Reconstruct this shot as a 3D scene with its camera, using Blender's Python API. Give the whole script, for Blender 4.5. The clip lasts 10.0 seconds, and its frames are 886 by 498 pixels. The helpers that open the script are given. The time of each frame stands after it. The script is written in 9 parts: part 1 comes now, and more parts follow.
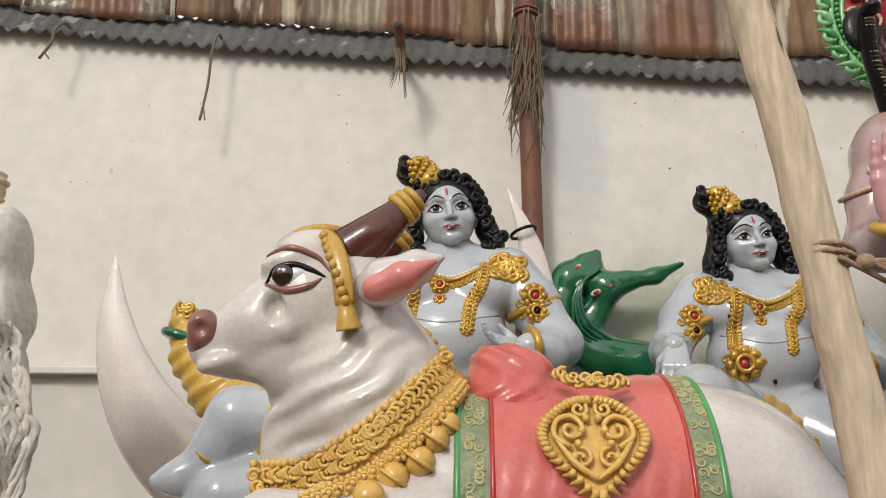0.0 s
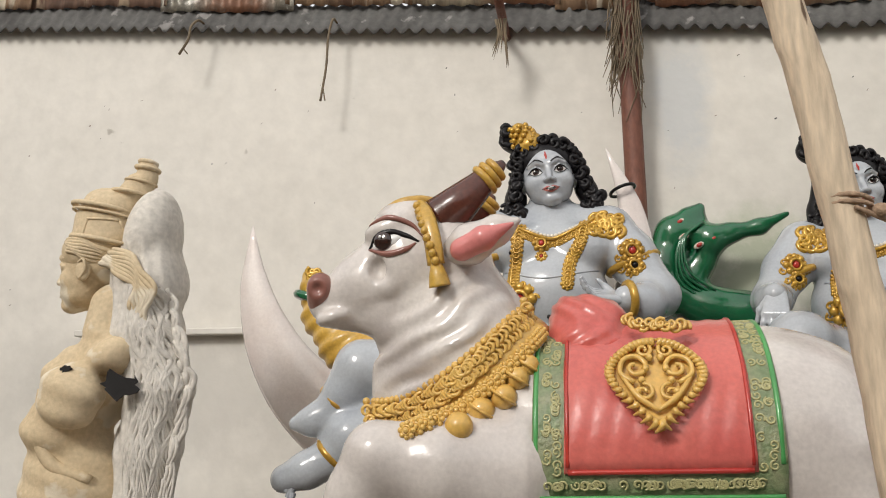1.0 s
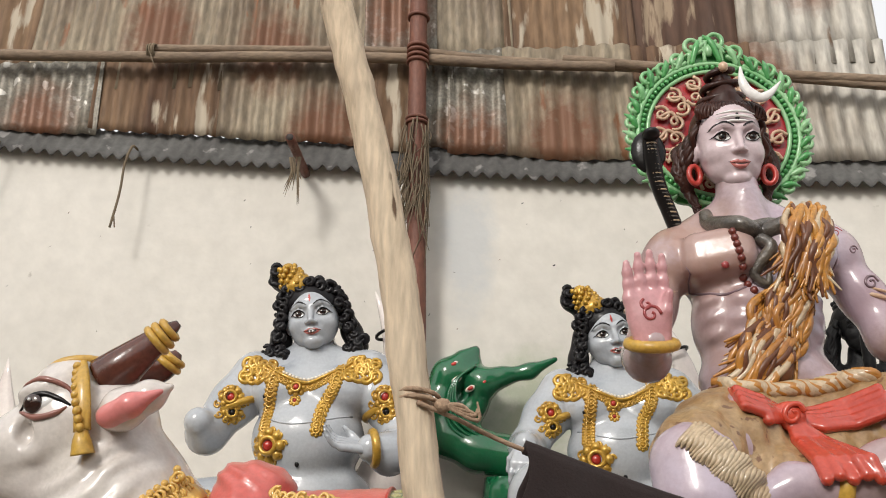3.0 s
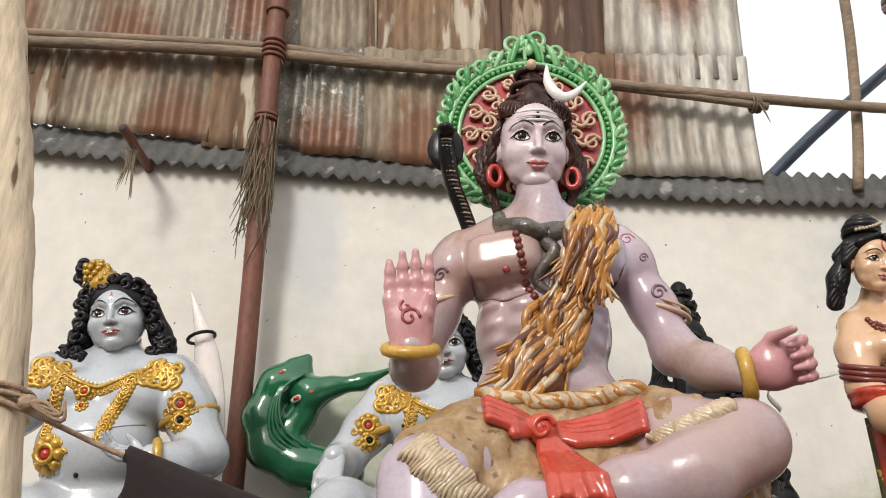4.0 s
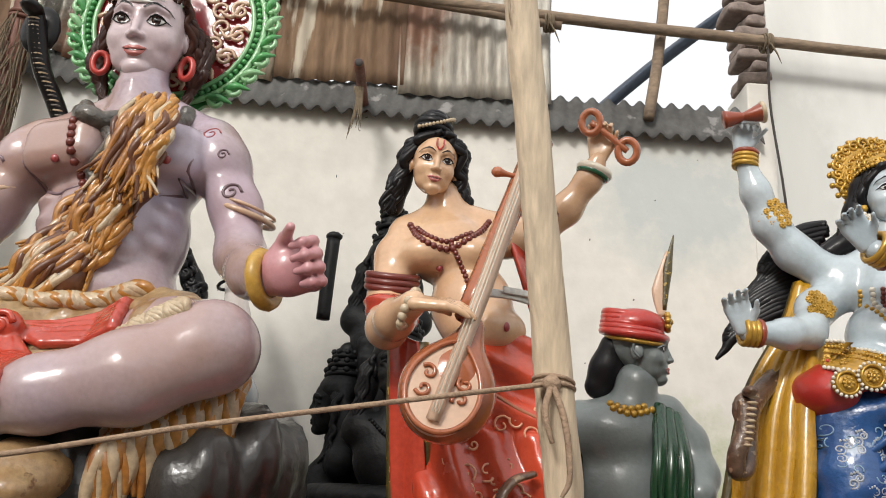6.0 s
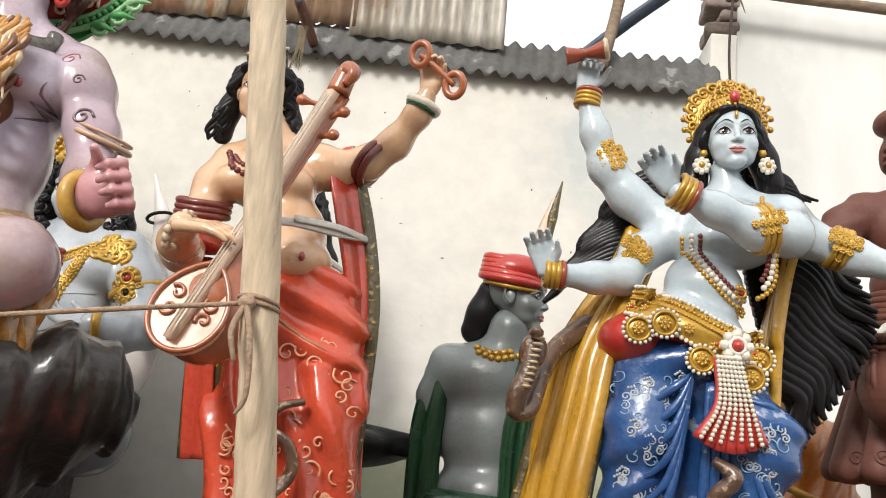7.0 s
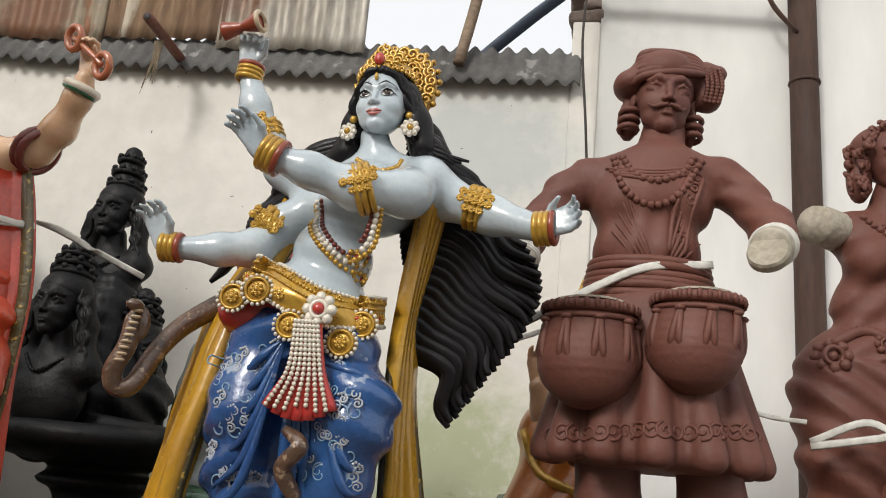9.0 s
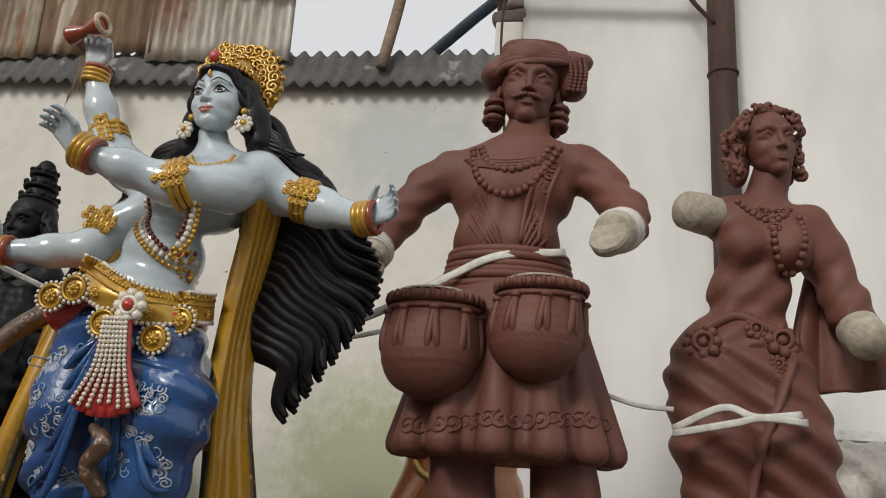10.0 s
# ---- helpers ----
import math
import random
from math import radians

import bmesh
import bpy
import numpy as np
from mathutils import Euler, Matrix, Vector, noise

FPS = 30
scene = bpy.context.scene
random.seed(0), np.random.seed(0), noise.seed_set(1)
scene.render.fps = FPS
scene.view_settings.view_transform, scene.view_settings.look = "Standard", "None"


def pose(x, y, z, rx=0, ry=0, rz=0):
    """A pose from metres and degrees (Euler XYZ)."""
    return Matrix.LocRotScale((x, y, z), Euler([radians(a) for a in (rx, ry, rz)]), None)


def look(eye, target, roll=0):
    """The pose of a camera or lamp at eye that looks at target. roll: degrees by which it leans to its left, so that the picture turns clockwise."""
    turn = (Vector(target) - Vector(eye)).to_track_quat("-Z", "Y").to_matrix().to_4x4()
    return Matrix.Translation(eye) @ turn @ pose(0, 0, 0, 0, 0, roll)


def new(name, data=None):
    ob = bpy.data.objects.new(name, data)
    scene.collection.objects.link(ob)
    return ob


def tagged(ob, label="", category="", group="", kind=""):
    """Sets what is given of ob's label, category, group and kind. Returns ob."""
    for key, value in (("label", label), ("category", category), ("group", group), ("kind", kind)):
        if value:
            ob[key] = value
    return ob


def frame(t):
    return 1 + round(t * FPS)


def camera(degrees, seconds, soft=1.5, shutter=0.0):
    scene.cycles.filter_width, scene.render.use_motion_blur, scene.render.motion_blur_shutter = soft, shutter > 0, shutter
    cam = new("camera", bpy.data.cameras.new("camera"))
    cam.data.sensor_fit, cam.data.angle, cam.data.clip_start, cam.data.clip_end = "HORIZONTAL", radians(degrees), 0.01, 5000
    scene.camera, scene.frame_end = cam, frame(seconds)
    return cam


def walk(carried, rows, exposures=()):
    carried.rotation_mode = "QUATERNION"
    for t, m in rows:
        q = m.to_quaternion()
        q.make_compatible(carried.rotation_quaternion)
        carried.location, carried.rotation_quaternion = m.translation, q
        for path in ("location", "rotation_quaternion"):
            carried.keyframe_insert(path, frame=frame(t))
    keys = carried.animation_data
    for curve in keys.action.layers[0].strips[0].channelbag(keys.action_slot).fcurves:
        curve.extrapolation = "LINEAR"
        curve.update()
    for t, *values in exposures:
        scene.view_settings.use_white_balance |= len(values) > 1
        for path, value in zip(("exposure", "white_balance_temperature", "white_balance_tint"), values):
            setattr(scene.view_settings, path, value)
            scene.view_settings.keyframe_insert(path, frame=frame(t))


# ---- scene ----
cam = camera(56.2, 10.0, 1.0)
PATH = [
    (0, (0.000, 0.000, 1.450), (-0.053, 1.931, 1.969), 0.55),
    (0.5, (0.069, -0.130, 1.425), (-0.184, 1.799, 1.890), 0.88),
    (1, (0.172, -0.289, 1.386), (-0.199, 1.631, 1.809), 0.40),
    (1.5, (0.253, -0.422, 1.364), (-0.105, 1.505, 1.759), 0.77),
    (2, (0.315, -0.502, 1.383), (0.103, 1.447, 1.775), 0.76),
    (2.5, (0.520, -0.459, 1.464), (0.387, 1.466, 1.991), 0.82),
    (2.7, (0.669, -0.389, 1.515), (0.538, 1.510, 2.129), 0.59),
    (3.8, (1.339, -0.027, 1.569), (1.329, 1.838, 2.289), 0.24),
    (4, (1.513, -0.018, 1.562), (1.526, 1.848, 2.281), 0.84),
    (4.5, (1.906, -0.019, 1.592), (1.943, 1.867, 2.259), 2.53),
    (5, (2.286, 0.075, 1.538), (2.314, 1.976, 2.159), 2.68),
    (5.5, (2.656, 0.223, 1.555), (2.688, 2.127, 2.166), 3.25),
    (5.7, (2.796, 0.250, 1.551), (2.831, 2.154, 2.164), 2.96),
    (6.8, (3.674, 0.318, 1.524), (3.517, 2.243, 2.044), 5.99),
    (7, (3.773, 0.330, 1.537), (3.631, 2.262, 2.032), 6.84),
    (7.5, (4.104, 0.373, 1.532), (3.929, 2.316, 1.972), 6.22),
    (8, (4.449, 0.393, 1.546), (4.257, 2.336, 1.977), 6.91),
    (8.5, (4.719, 0.500, 1.519), (4.456, 2.437, 1.941), 6.99),
    (9, (4.989, 0.552, 1.525), (4.672, 2.449, 2.073), 5.75),
    (9.5, (5.306, 0.553, 1.526), (4.988, 2.441, 2.103), 5.60),
    (10, (5.465, 0.656, 1.514), (5.120, 2.540, 2.090), 4.14),
]
EXPOSURES = [(0.0, 0.15, 6350, 10), (2.5, 0.22, 6350, 10), (4.0, 0.42, 6300, 10), (4.5, 0.32, 6350, 10), (5.5, 0.36, 6250, 9), (7.0, 0.72, 6250, 9),
             (7.5, 0.9, 6250, 9), (8.5, 0.84, 6250, 9), (9.0, 0.3, 6250, 9), (10.0, -0.12, 6250, 9)]
walk(cam, [(t, look(eye, target, roll)) for t, eye, target, roll in PATH], EXPOSURES)

# ---- light: a bright hazy day, the yard open to the front and above ----
world = bpy.data.worlds.new("sky")
scene.world = world
world.use_nodes = True
wn = world.node_tree.nodes
sky = wn.new("ShaderNodeTexSky")
sky.sky_type, sky.sun_disc = "NISHITA", False
sky.sun_elevation, sky.sun_rotation = radians(33), radians(202)
sky.air_density, sky.dust_density, sky.ozone_density = 1.0, 6.0, 0.6
haze = wn.new("ShaderNodeMix")
haze.data_type = "RGBA"
haze.inputs[0].default_value = 0.75
haze.inputs[7].default_value = (9.6, 9.3, 8.9, 1)
world.node_tree.links.new(sky.outputs[0], haze.inputs[6])
world.node_tree.links.new(haze.outputs[2], wn["Background"].inputs[0])
wn["Background"].inputs[1].default_value = 0.104
sun = new("sun", bpy.data.lights.new("sun", "SUN"))
sun.data.energy, sun.data.angle, sun.data.color = 1.5, radians(12), (1.0, 0.96, 0.9)
sun.matrix_world = look((-2.9, -7.2, 5.0), (0, 0, 0))


# ---- materials ----
def material(name, base, rough=0.5, metal=0.0, coat=0.0, second=None, grain=40.0, blotch=3.0, mix=0.5, bump=0.0, bump_scale=60.0,
             stretch=(1, 1, 1), contrast=0.25, specks=None, speck_scale=14.0, speck_size=0.62):
    """A surface with a fine grain and broad blotches between two tones, optional specks of a third."""
    m = bpy.data.materials.new(name)
    m.use_nodes = True
    nt = m.node_tree
    nodes, link = nt.nodes, nt.links.new
    bsdf = nodes["Principled BSDF"]
    where = nodes.new("ShaderNodeTexCoord")
    mapping = nodes.new("ShaderNodeMapping")
    mapping.inputs["Scale"].default_value = stretch
    link(where.outputs["Object"], mapping.inputs[0])

    def noise_node(scale, detail=4.0):
        n = nodes.new("ShaderNodeTexNoise")
        n.inputs["Scale"].default_value, n.inputs["Detail"].default_value = scale, detail
        link(mapping.outputs[0], n.inputs["Vector"])
        return n.outputs["Fac"]

    def ramp(value, low, high):
        r = nodes.new("ShaderNodeMapRange")
        r.inputs["From Min"].default_value, r.inputs["From Max"].default_value = low, high
        link(value, r.inputs["Value"])
        return r.outputs[0]

    def blend(fac, a, b):
        n = nodes.new("ShaderNodeMix")
        n.data_type = "RGBA"
        for value, slot in ((fac, 0), (a, 6), (b, 7)):
            if hasattr(value, "links"):
                link(value, n.inputs[slot])
            elif slot:
                n.inputs[slot].default_value = (*value, 1)
            else:
                n.inputs[slot].default_value = value
        return n.outputs[2]

    second = second or tuple(c * (1 - contrast) for c in base)
    broad = ramp(noise_node(blotch, 5.0), 0.38, 0.38 + 0.5 / max(mix, 0.05) * 0.5)
    colour = blend(broad, base, second)
    fine = ramp(noise_node(grain, 6.0), 0.3, 0.7)
    dark = nodes.new("ShaderNodeMix")
    dark.data_type, dark.blend_type = "RGBA", "MULTIPLY"
    dark.inputs[0].default_value = contrast
    link(colour, dark.inputs[6])
    link(fine, dark.inputs[7])
    colour = dark.outputs[2]
    if specks:
        spot = ramp(noise_node(speck_scale, 8.0), speck_size, speck_size + 0.05)
        colour = blend(spot, colour, specks)
    link(colour, bsdf.inputs["Base Color"])
    r = nodes.new("ShaderNodeMapRange")
    r.inputs["To Min"].default_value, r.inputs["To Max"].default_value = rough * 0.8, min(1, rough * 1.25)
    link(noise_node(blotch * 3), r.inputs["Value"])
    link(r.outputs[0], bsdf.inputs["Roughness"])
    bsdf.inputs["Metallic"].default_value = metal
    bsdf.inputs["Coat Weight"].default_value, bsdf.inputs["Coat Roughness"].default_value = coat, 0.12
    if bump:
        b = nodes.new("ShaderNodeBump")
        b.inputs["Strength"].default_value, b.inputs["Distance"].default_value = bump, 0.01
        link(noise_node(bump_scale, 6.0), b.inputs["Height"])
        link(b.outputs[0], bsdf.inputs["Normal"])
    return m


def enamel(name, base, rough=0.28, second=None, mix=0.4, contrast=0.12, coat=0.35):
    """Brushed gloss paint over cast plaster."""
    return material(name, base, rough, 0, coat, second, 70, 4, mix, 0.24, 26, contrast=contrast)


# ---- sculpting ----
def turn(rx=0, ry=0, rz=0):
    return np.array(Euler([radians(a) for a in (rx, ry, rz)]).to_matrix())


class Clay:
    """Rounded forms that melt into one another, turned into a mesh on a grid of step h."""

    def __init__(self, h=0.012, k=0.03):
        self.h, self.k, self.parts, self.folds = h, k, [], []

    def put(self, low, high, fn, k, cut=False):
        self.parts.append((np.array(low, float), np.array(high, float), fn, self.k if k is None else k, cut))
        return self

    def cap(self, a, b, ra, rb=None, k=None, cut=False):
        a, b = np.array(a, float), np.array(b, float)
        rb = ra if rb is None else rb
        ba, big = b - a, max(ra, rb)
        ll = max(ba @ ba, 1e-9)

        def fn(p):
            q = p - a
            t = np.clip(q @ ba / ll, 0, 1)
            return np.linalg.norm(q - t[..., None] * ba, axis=-1) - (ra + t * (rb - ra))
        return self.put(np.minimum(a, b) - big, np.maximum(a, b) + big, fn, k, cut)

    def chain(self, points, radii, k=None):
        for i in range(len(points) - 1):
            self.cap(points[i], points[i + 1], radii[i], radii[i + 1], k)
        return self

    def ell(self, c, r, rot=(0, 0, 0), k=None, cut=False):
        c, r, m = np.array(c, float), np.array(r, float), turn(*rot)

        def fn(p):
            q = (p - c) @ m
            k0 = np.linalg.norm(q / r, axis=-1)
            k1 = np.linalg.norm(q / (r * r), axis=-1)
            return k0 * (k0 - 1) / np.maximum(k1, 1e-6)
        reach = np.sqrt((m * m) @ (r * r))
        return self.put(c - reach, c + reach, fn, k, cut)

    def box(self, c, half, rnd=0.01, rot=(0, 0, 0), k=None, cut=False):
        c, half, m = np.array(c, float), np.array(half, float), turn(*rot)

        def fn(p):
            q = np.abs((p - c) @ m) - half + rnd
            return np.linalg.norm(np.maximum(q, 0), axis=-1) + np.minimum(q.max(-1), 0) - rnd
        reach = np.abs(m) @ half
        return self.put(c - reach, c + reach, fn, k, cut)

    def fold(self, fn):
        """fn(x, y, z) pushes the surface in and out."""
        self.folds.append(fn)
        return self

    def field(self, p):
        """Signed distance, roughly, at points p."""
        f = np.full(p.shape[:-1], 0.5)
        for a, b, fn, k, cut in self.parts:
            d = fn(p)
            if cut:
                f = np.maximum(f, -d) + (np.maximum(k - np.abs(f + d), 0) / k) ** 2 * k * 0.25
            else:
                f = np.minimum(f, d) - (np.maximum(k - np.abs(f - d), 0) / k) ** 2 * k * 0.25
        return f

    def snap(self, points, reach=0.16):
        """Slides points along y onto the nearest front surface."""
        p = np.array(points, float).reshape(-1, 3)
        off = np.linspace(-reach, reach, 65)
        q = p[:, None, :] + off[None, :, None] * np.array((0, 1.0, 0))
        f = self.field(q)
        enter = (f[:, :-1] > 0) & (f[:, 1:] <= 0)
        for i in range(len(p)):
            js = np.nonzero(enter[i])[0]
            if len(js):
                j = js[np.argmin(np.abs(off[js]))]
                p[i, 1] += off[j] + (off[j + 1] - off[j]) * f[i, j] / (f[i, j] - f[i, j + 1])
        return p

    def mesh(self):
        h = self.h
        low = np.min([p[0] for p in self.parts], 0) - 4 * h
        high = np.max([p[1] for p in self.parts], 0) + 4 * h
        n = np.ceil((high - low) / h).astype(int) + 1
        f = np.full(n, 0.5, np.float32)
        axes = [(low[i] + h * np.arange(n[i])).astype(np.float32) for i in range(3)]
        for a, b, fn, k, cut in self.parts:
            i0 = np.maximum(np.floor((a - k - 3 * h - low) / h).astype(int), 0)
            i1 = np.minimum(np.ceil((b + k + 3 * h - low) / h).astype(int) + 1, n)
            s = tuple(slice(i0[i], i1[i]) for i in range(3))
            p = np.stack(np.meshgrid(*[axes[i][s[i]] for i in range(3)], indexing="ij"), -1)
            d = fn(p).astype(np.float32)
            old = f[s]
            if cut:
                d, old = -d, old
                w = np.maximum(k - np.abs(old - d), 0) / k
                f[s] = np.maximum(old, d) + w * w * k * 0.25
            else:
                w = np.maximum(k - np.abs(old - d), 0) / k
                f[s] = np.minimum(old, d) - w * w * k * 0.25
        if self.folds:
            near = np.abs(f) < 0.06
            ix = np.nonzero(near)
            for fn in self.folds:
                f[ix] += fn(axes[0][ix[0]], axes[1][ix[1]], axes[2][ix[2]]).astype(np.float32)
        inside = f < 0
        c = np.zeros(n - 1, np.int8)
        for dx in (0, 1):
            for dy in (0, 1):
                for dz in (0, 1):
                    c += inside[dx:n[0] - 1 + dx, dy:n[1] - 1 + dy, dz:n[2] - 1 + dz]
        cells = np.argwhere((c > 0) & (c < 8))
        index = np.full(n - 1, -1, np.int32)
        index[tuple(cells.T)] = np.arange(len(cells))
        total, count = np.zeros((len(cells), 3), np.float32), np.zeros(len(cells), np.float32)
        corners = [(x, y, z) for x in (0, 1) for y in (0, 1) for z in (0, 1)]
        for a in corners:
            for ax in range(3):
                if a[ax] == 0:
                    b = list(a)
                    b[ax] = 1
                    fa, fb = f[tuple((cells + a).T)], f[tuple((cells + b).T)]
                    hit = (fa < 0) != (fb < 0)
                    t = np.where(hit, fa / np.where(hit, fa - fb, 1), 0)
                    p = np.array(a, np.float32)[None].repeat(len(cells), 0)
                    p[:, ax] += t
                    total += p * hit[:, None]
                    count += hit
        verts = low + h * (cells + total / count[:, None])
        faces = []
        for ax in range(3):
            u, v = [(1, 2), (2, 0), (0, 1)][ax]
            s0, s1 = [slice(1, -1)] * 3, [slice(1, -1)] * 3
            s0[ax], s1[ax] = slice(0, -1), slice(1, None)
            x0, x1 = inside[tuple(s0)], inside[tuple(s1)]
            for flip, hit in ((False, x0 & ~x1), (True, ~x0 & x1)):
                e = np.argwhere(hit)
                e[:, u] += 1
                e[:, v] += 1
                du, dv = np.eye(3, dtype=int)[u], np.eye(3, dtype=int)[v]
                q = np.stack([index[tuple((e - du - dv).T)], index[tuple((e - dv).T)], index[tuple(e.T)], index[tuple((e - du).T)]], 1)
                faces.append(q[:, ::-1] if flip else q)
        return verts, np.concatenate(faces)


def spline(points, steps=6, closed=False):
    """Points along a smooth curve through the given ones."""
    p = np.array(points, float)
    if len(p) < 3 and not closed:
        return np.array([p[0] + (p[1] - p[0]) * t for t in np.linspace(0, 1, steps + 1)])
    ext = np.vstack([p[-1:], p, p[:2]]) if closed else np.vstack([2 * p[:1] - p[1:2], p, 2 * p[-1:] - p[-2:-1]])
    out = []
    for i in range(1, len(ext) - 2):
        a, b, c, d = ext[i - 1:i + 3]
        for t in np.arange(steps) / steps:
            out.append(0.5 * (2 * b + (c - a) * t + (2 * a - 5 * b + 4 * c - d) * t * t + (3 * b - a - 3 * c + d) * t ** 3))
    if not closed:
        out.append(p[-1])
    return np.array(out)


class Form:
    """Gathers surfaces of several materials into ONE mesh."""

    def __init__(self):
        self.v, self.f, self.m, self.mats, self.count, self.sm = [], [], [], [], 0, []
        self.cling = None

    def add(self, verts, faces, mat, smooth=True):
        if mat not in self.mats:
            self.mats.append(mat)
        verts = np.asarray(verts, float).reshape(-1, 3)
        self.v.append(verts)
        for q in (faces if isinstance(faces, list) else [faces]):
            q = np.asarray(q, int)
            if q.ndim == 1:
                q = q[None]
            if len(q):
                self.f.append(q + self.count)
                self.m.append(np.full(len(q), self.mats.index(mat)))
                self.sm.append(np.full(len(q), smooth))
        self.count += len(verts)
        return self

    def clay(self, clay, mat):
        return self.add(*clay.mesh(), mat)

    def tube(self, points, r, mat, n=8, steps=6, closed=False, flat=1.0, up=None):
        """A round (or, with flat, oval) bar along a smooth curve; r: one radius or one for each given point."""
        p = spline(points, steps, closed)
        if self.cling and not closed:
            p = self.cling.snap(p)
        rr = np.interp(np.linspace(0, 1, len(p)), np.linspace(0, 1, len(r)), r) if np.ndim(r) else np.full(len(p), r)
        t = np.gradient(p, axis=0) if not closed else np.roll(p, -1, 0) - np.roll(p, 1, 0)
        t /= np.maximum(np.linalg.norm(t, axis=1), 1e-9)[:, None]
        side = np.array(up if up is not None else ((0, 0, 1) if abs(t[0][2]) < 0.9 else (0, 1, 0)), float)
        rows = []
        for i in range(len(p)):
            a = np.cross(t[i], side)
            if np.linalg.norm(a) < 1e-6:
                a = np.cross(t[i], (0.3, 1, 0.2))
            a /= np.linalg.norm(a)
            b = np.cross(a, t[i])
            if up is None:
                side = b
            ang = np.arange(n) * 2 * math.pi / n
            rows.append(p[i] + rr[i] * (np.cos(ang)[:, None] * a + flat * np.sin(ang)[:, None] * b))
        v, m = np.concatenate(rows), len(p)
        i, j = np.meshgrid(np.arange(m if closed else m - 1), np.arange(n), indexing="ij")
        i, j = i.ravel(), j.ravel()
        i1, j1 = (i + 1) % m, (j + 1) % n
        q = np.stack([i * n + j, i * n + j1, i1 * n + j1, i1 * n + j], 1)
        if closed:
            return self.add(v, q, mat)
        ends = np.vstack([np.stack([np.zeros(n - 2, int), np.arange(2, n), np.arange(1, n - 1)], 1),
                          (m - 1) * n + np.stack([np.zeros(n - 2, int), np.arange(1, n - 1), np.arange(2, n)], 1)])
        return self.add(v, [q, ends], mat)

    def ball(self, c, r, mat, rot=(0, 0, 0), n=8):
        r = np.broadcast_to(np.array(r, float), 3)
        if self.cling:
            c = self.cling.snap(c)[0]
        th, ph = np.linspace(0, math.pi, n // 2 + 2)[1:-1], np.arange(n) * 2 * math.pi / n
        v = [(0, 0, 1)] + [(math.sin(a) * math.cos(b), math.sin(a) * math.sin(b), math.cos(a)) for a in th for b in ph] + [(0, 0, -1)]
        k, rows = len(th), []
        for i in range(k - 1):
            for j in range(n):
                a, b = 1 + i * n + j, 1 + i * n + (j + 1) % n
                rows.append((a, a + n, b + n, b))
        last = len(v) - 1
        tri = [(0, 1 + j, 1 + (j + 1) % n) for j in range(n)] + [(last, last - n + (j + 1) % n, last - n + j) for j in range(n)]
        return self.add((np.array(v) * r) @ turn(*rot).T + np.array(c), [np.array(rows), np.array(tri)], mat)

    def beads(self, points, r, mat, gap=1.9, closed=False, n=6):
        p = spline(points, 24, closed)
        d = np.concatenate([[0], np.cumsum(np.linalg.norm(np.diff(p, axis=0), axis=1))])
        for s in np.arange(0, d[-1], gap * r):
            self.ball([np.interp(s, d, p[:, i]) for i in range(3)], r, mat, n=n)
        return self

    def ring(self, c, axis, big, small, mat, n=20, squash=1.0, side=8):
        """A torus round axis."""
        axis = np.array(axis, float) / np.linalg.norm(axis)
        a = np.cross(axis, (0, 0, 1) if abs(axis[2]) < 0.9 else (0, 1, 0))
        a /= np.linalg.norm(a)
        b = np.cross(axis, a)
        ang = np.arange(n) * 2 * math.pi / n
        pts = [np.array(c) + big * (math.cos(t) * a + squash * math.sin(t) * b) for t in ang]
        return self.tube(pts, small, mat, side, 1, True, up=axis)

    def plate(self, outline, thick, mat, m, bevel=0.0):
        """A flat piece: an outline in the plane of the pose m (x, z), thick along y."""
        o = np.array(outline, float)
        k = len(o)
        rows = []
        c = o.mean(0)
        for y, s in ((0, 1 - bevel), (0.3, 1), (1, 1)):
            q = c + (o - c) * s
            rows.append(np.stack([q[:, 0], np.full(k, y * thick), q[:, 1]], 1))
        v = np.concatenate(rows)
        mm = np.array(m)
        v = v @ mm[:3, :3].T + mm[:3, 3]
        j = np.arange(k)
        j1 = (j + 1) % k
        q = [np.stack([a * k + j, a * k + j1, (a + 1) * k + j1, (a + 1) * k + j], 1) for a in (0, 1)]
        self.add(v, [np.concatenate(q), np.arange(k)[::-1], 2 * k + np.arange(k)], mat, False)
        return self

    def sheet(self, fn, nu, nv, mat, thick=0.0, back=None):
        """A surface fn(u, v) over 0 to 1, with a second skin behind it by thick along its normal."""
        u, v = np.meshgrid(np.linspace(0, 1, nu), np.linspace(0, 1, nv), indexing="ij")
        p = np.stack(fn(u, v), -1).astype(float)
        i, j = np.meshgrid(np.arange(nu - 1), np.arange(nv - 1), indexing="ij")
        i, j = i.ravel(), j.ravel()
        q = np.stack([i * nv + j, (i + 1) * nv + j, (i + 1) * nv + j + 1, i * nv + j + 1], 1)
        if not thick:
            return self.add(p.reshape(-1, 3), q, mat)
        nrm = np.cross(np.gradient(p, axis=0), np.gradient(p, axis=1))
        nrm /= np.maximum(np.linalg.norm(nrm, axis=-1), 1e-9)[..., None]
        w = (p - nrm * thick).reshape(-1, 3)
        s = nu * nv
        edge = [k * nv for k in range(nu)] + [(nu - 1) * nv + k for k in range(1, nv)] + [k * nv + nv - 1 for k in range(nu - 2, -1, -1)] + list(range(nv - 2, 0, -1))
        e = np.array(edge)
        e1 = np.roll(e, -1)
        rim = np.stack([e1, e, e + s, e1 + s], 1)
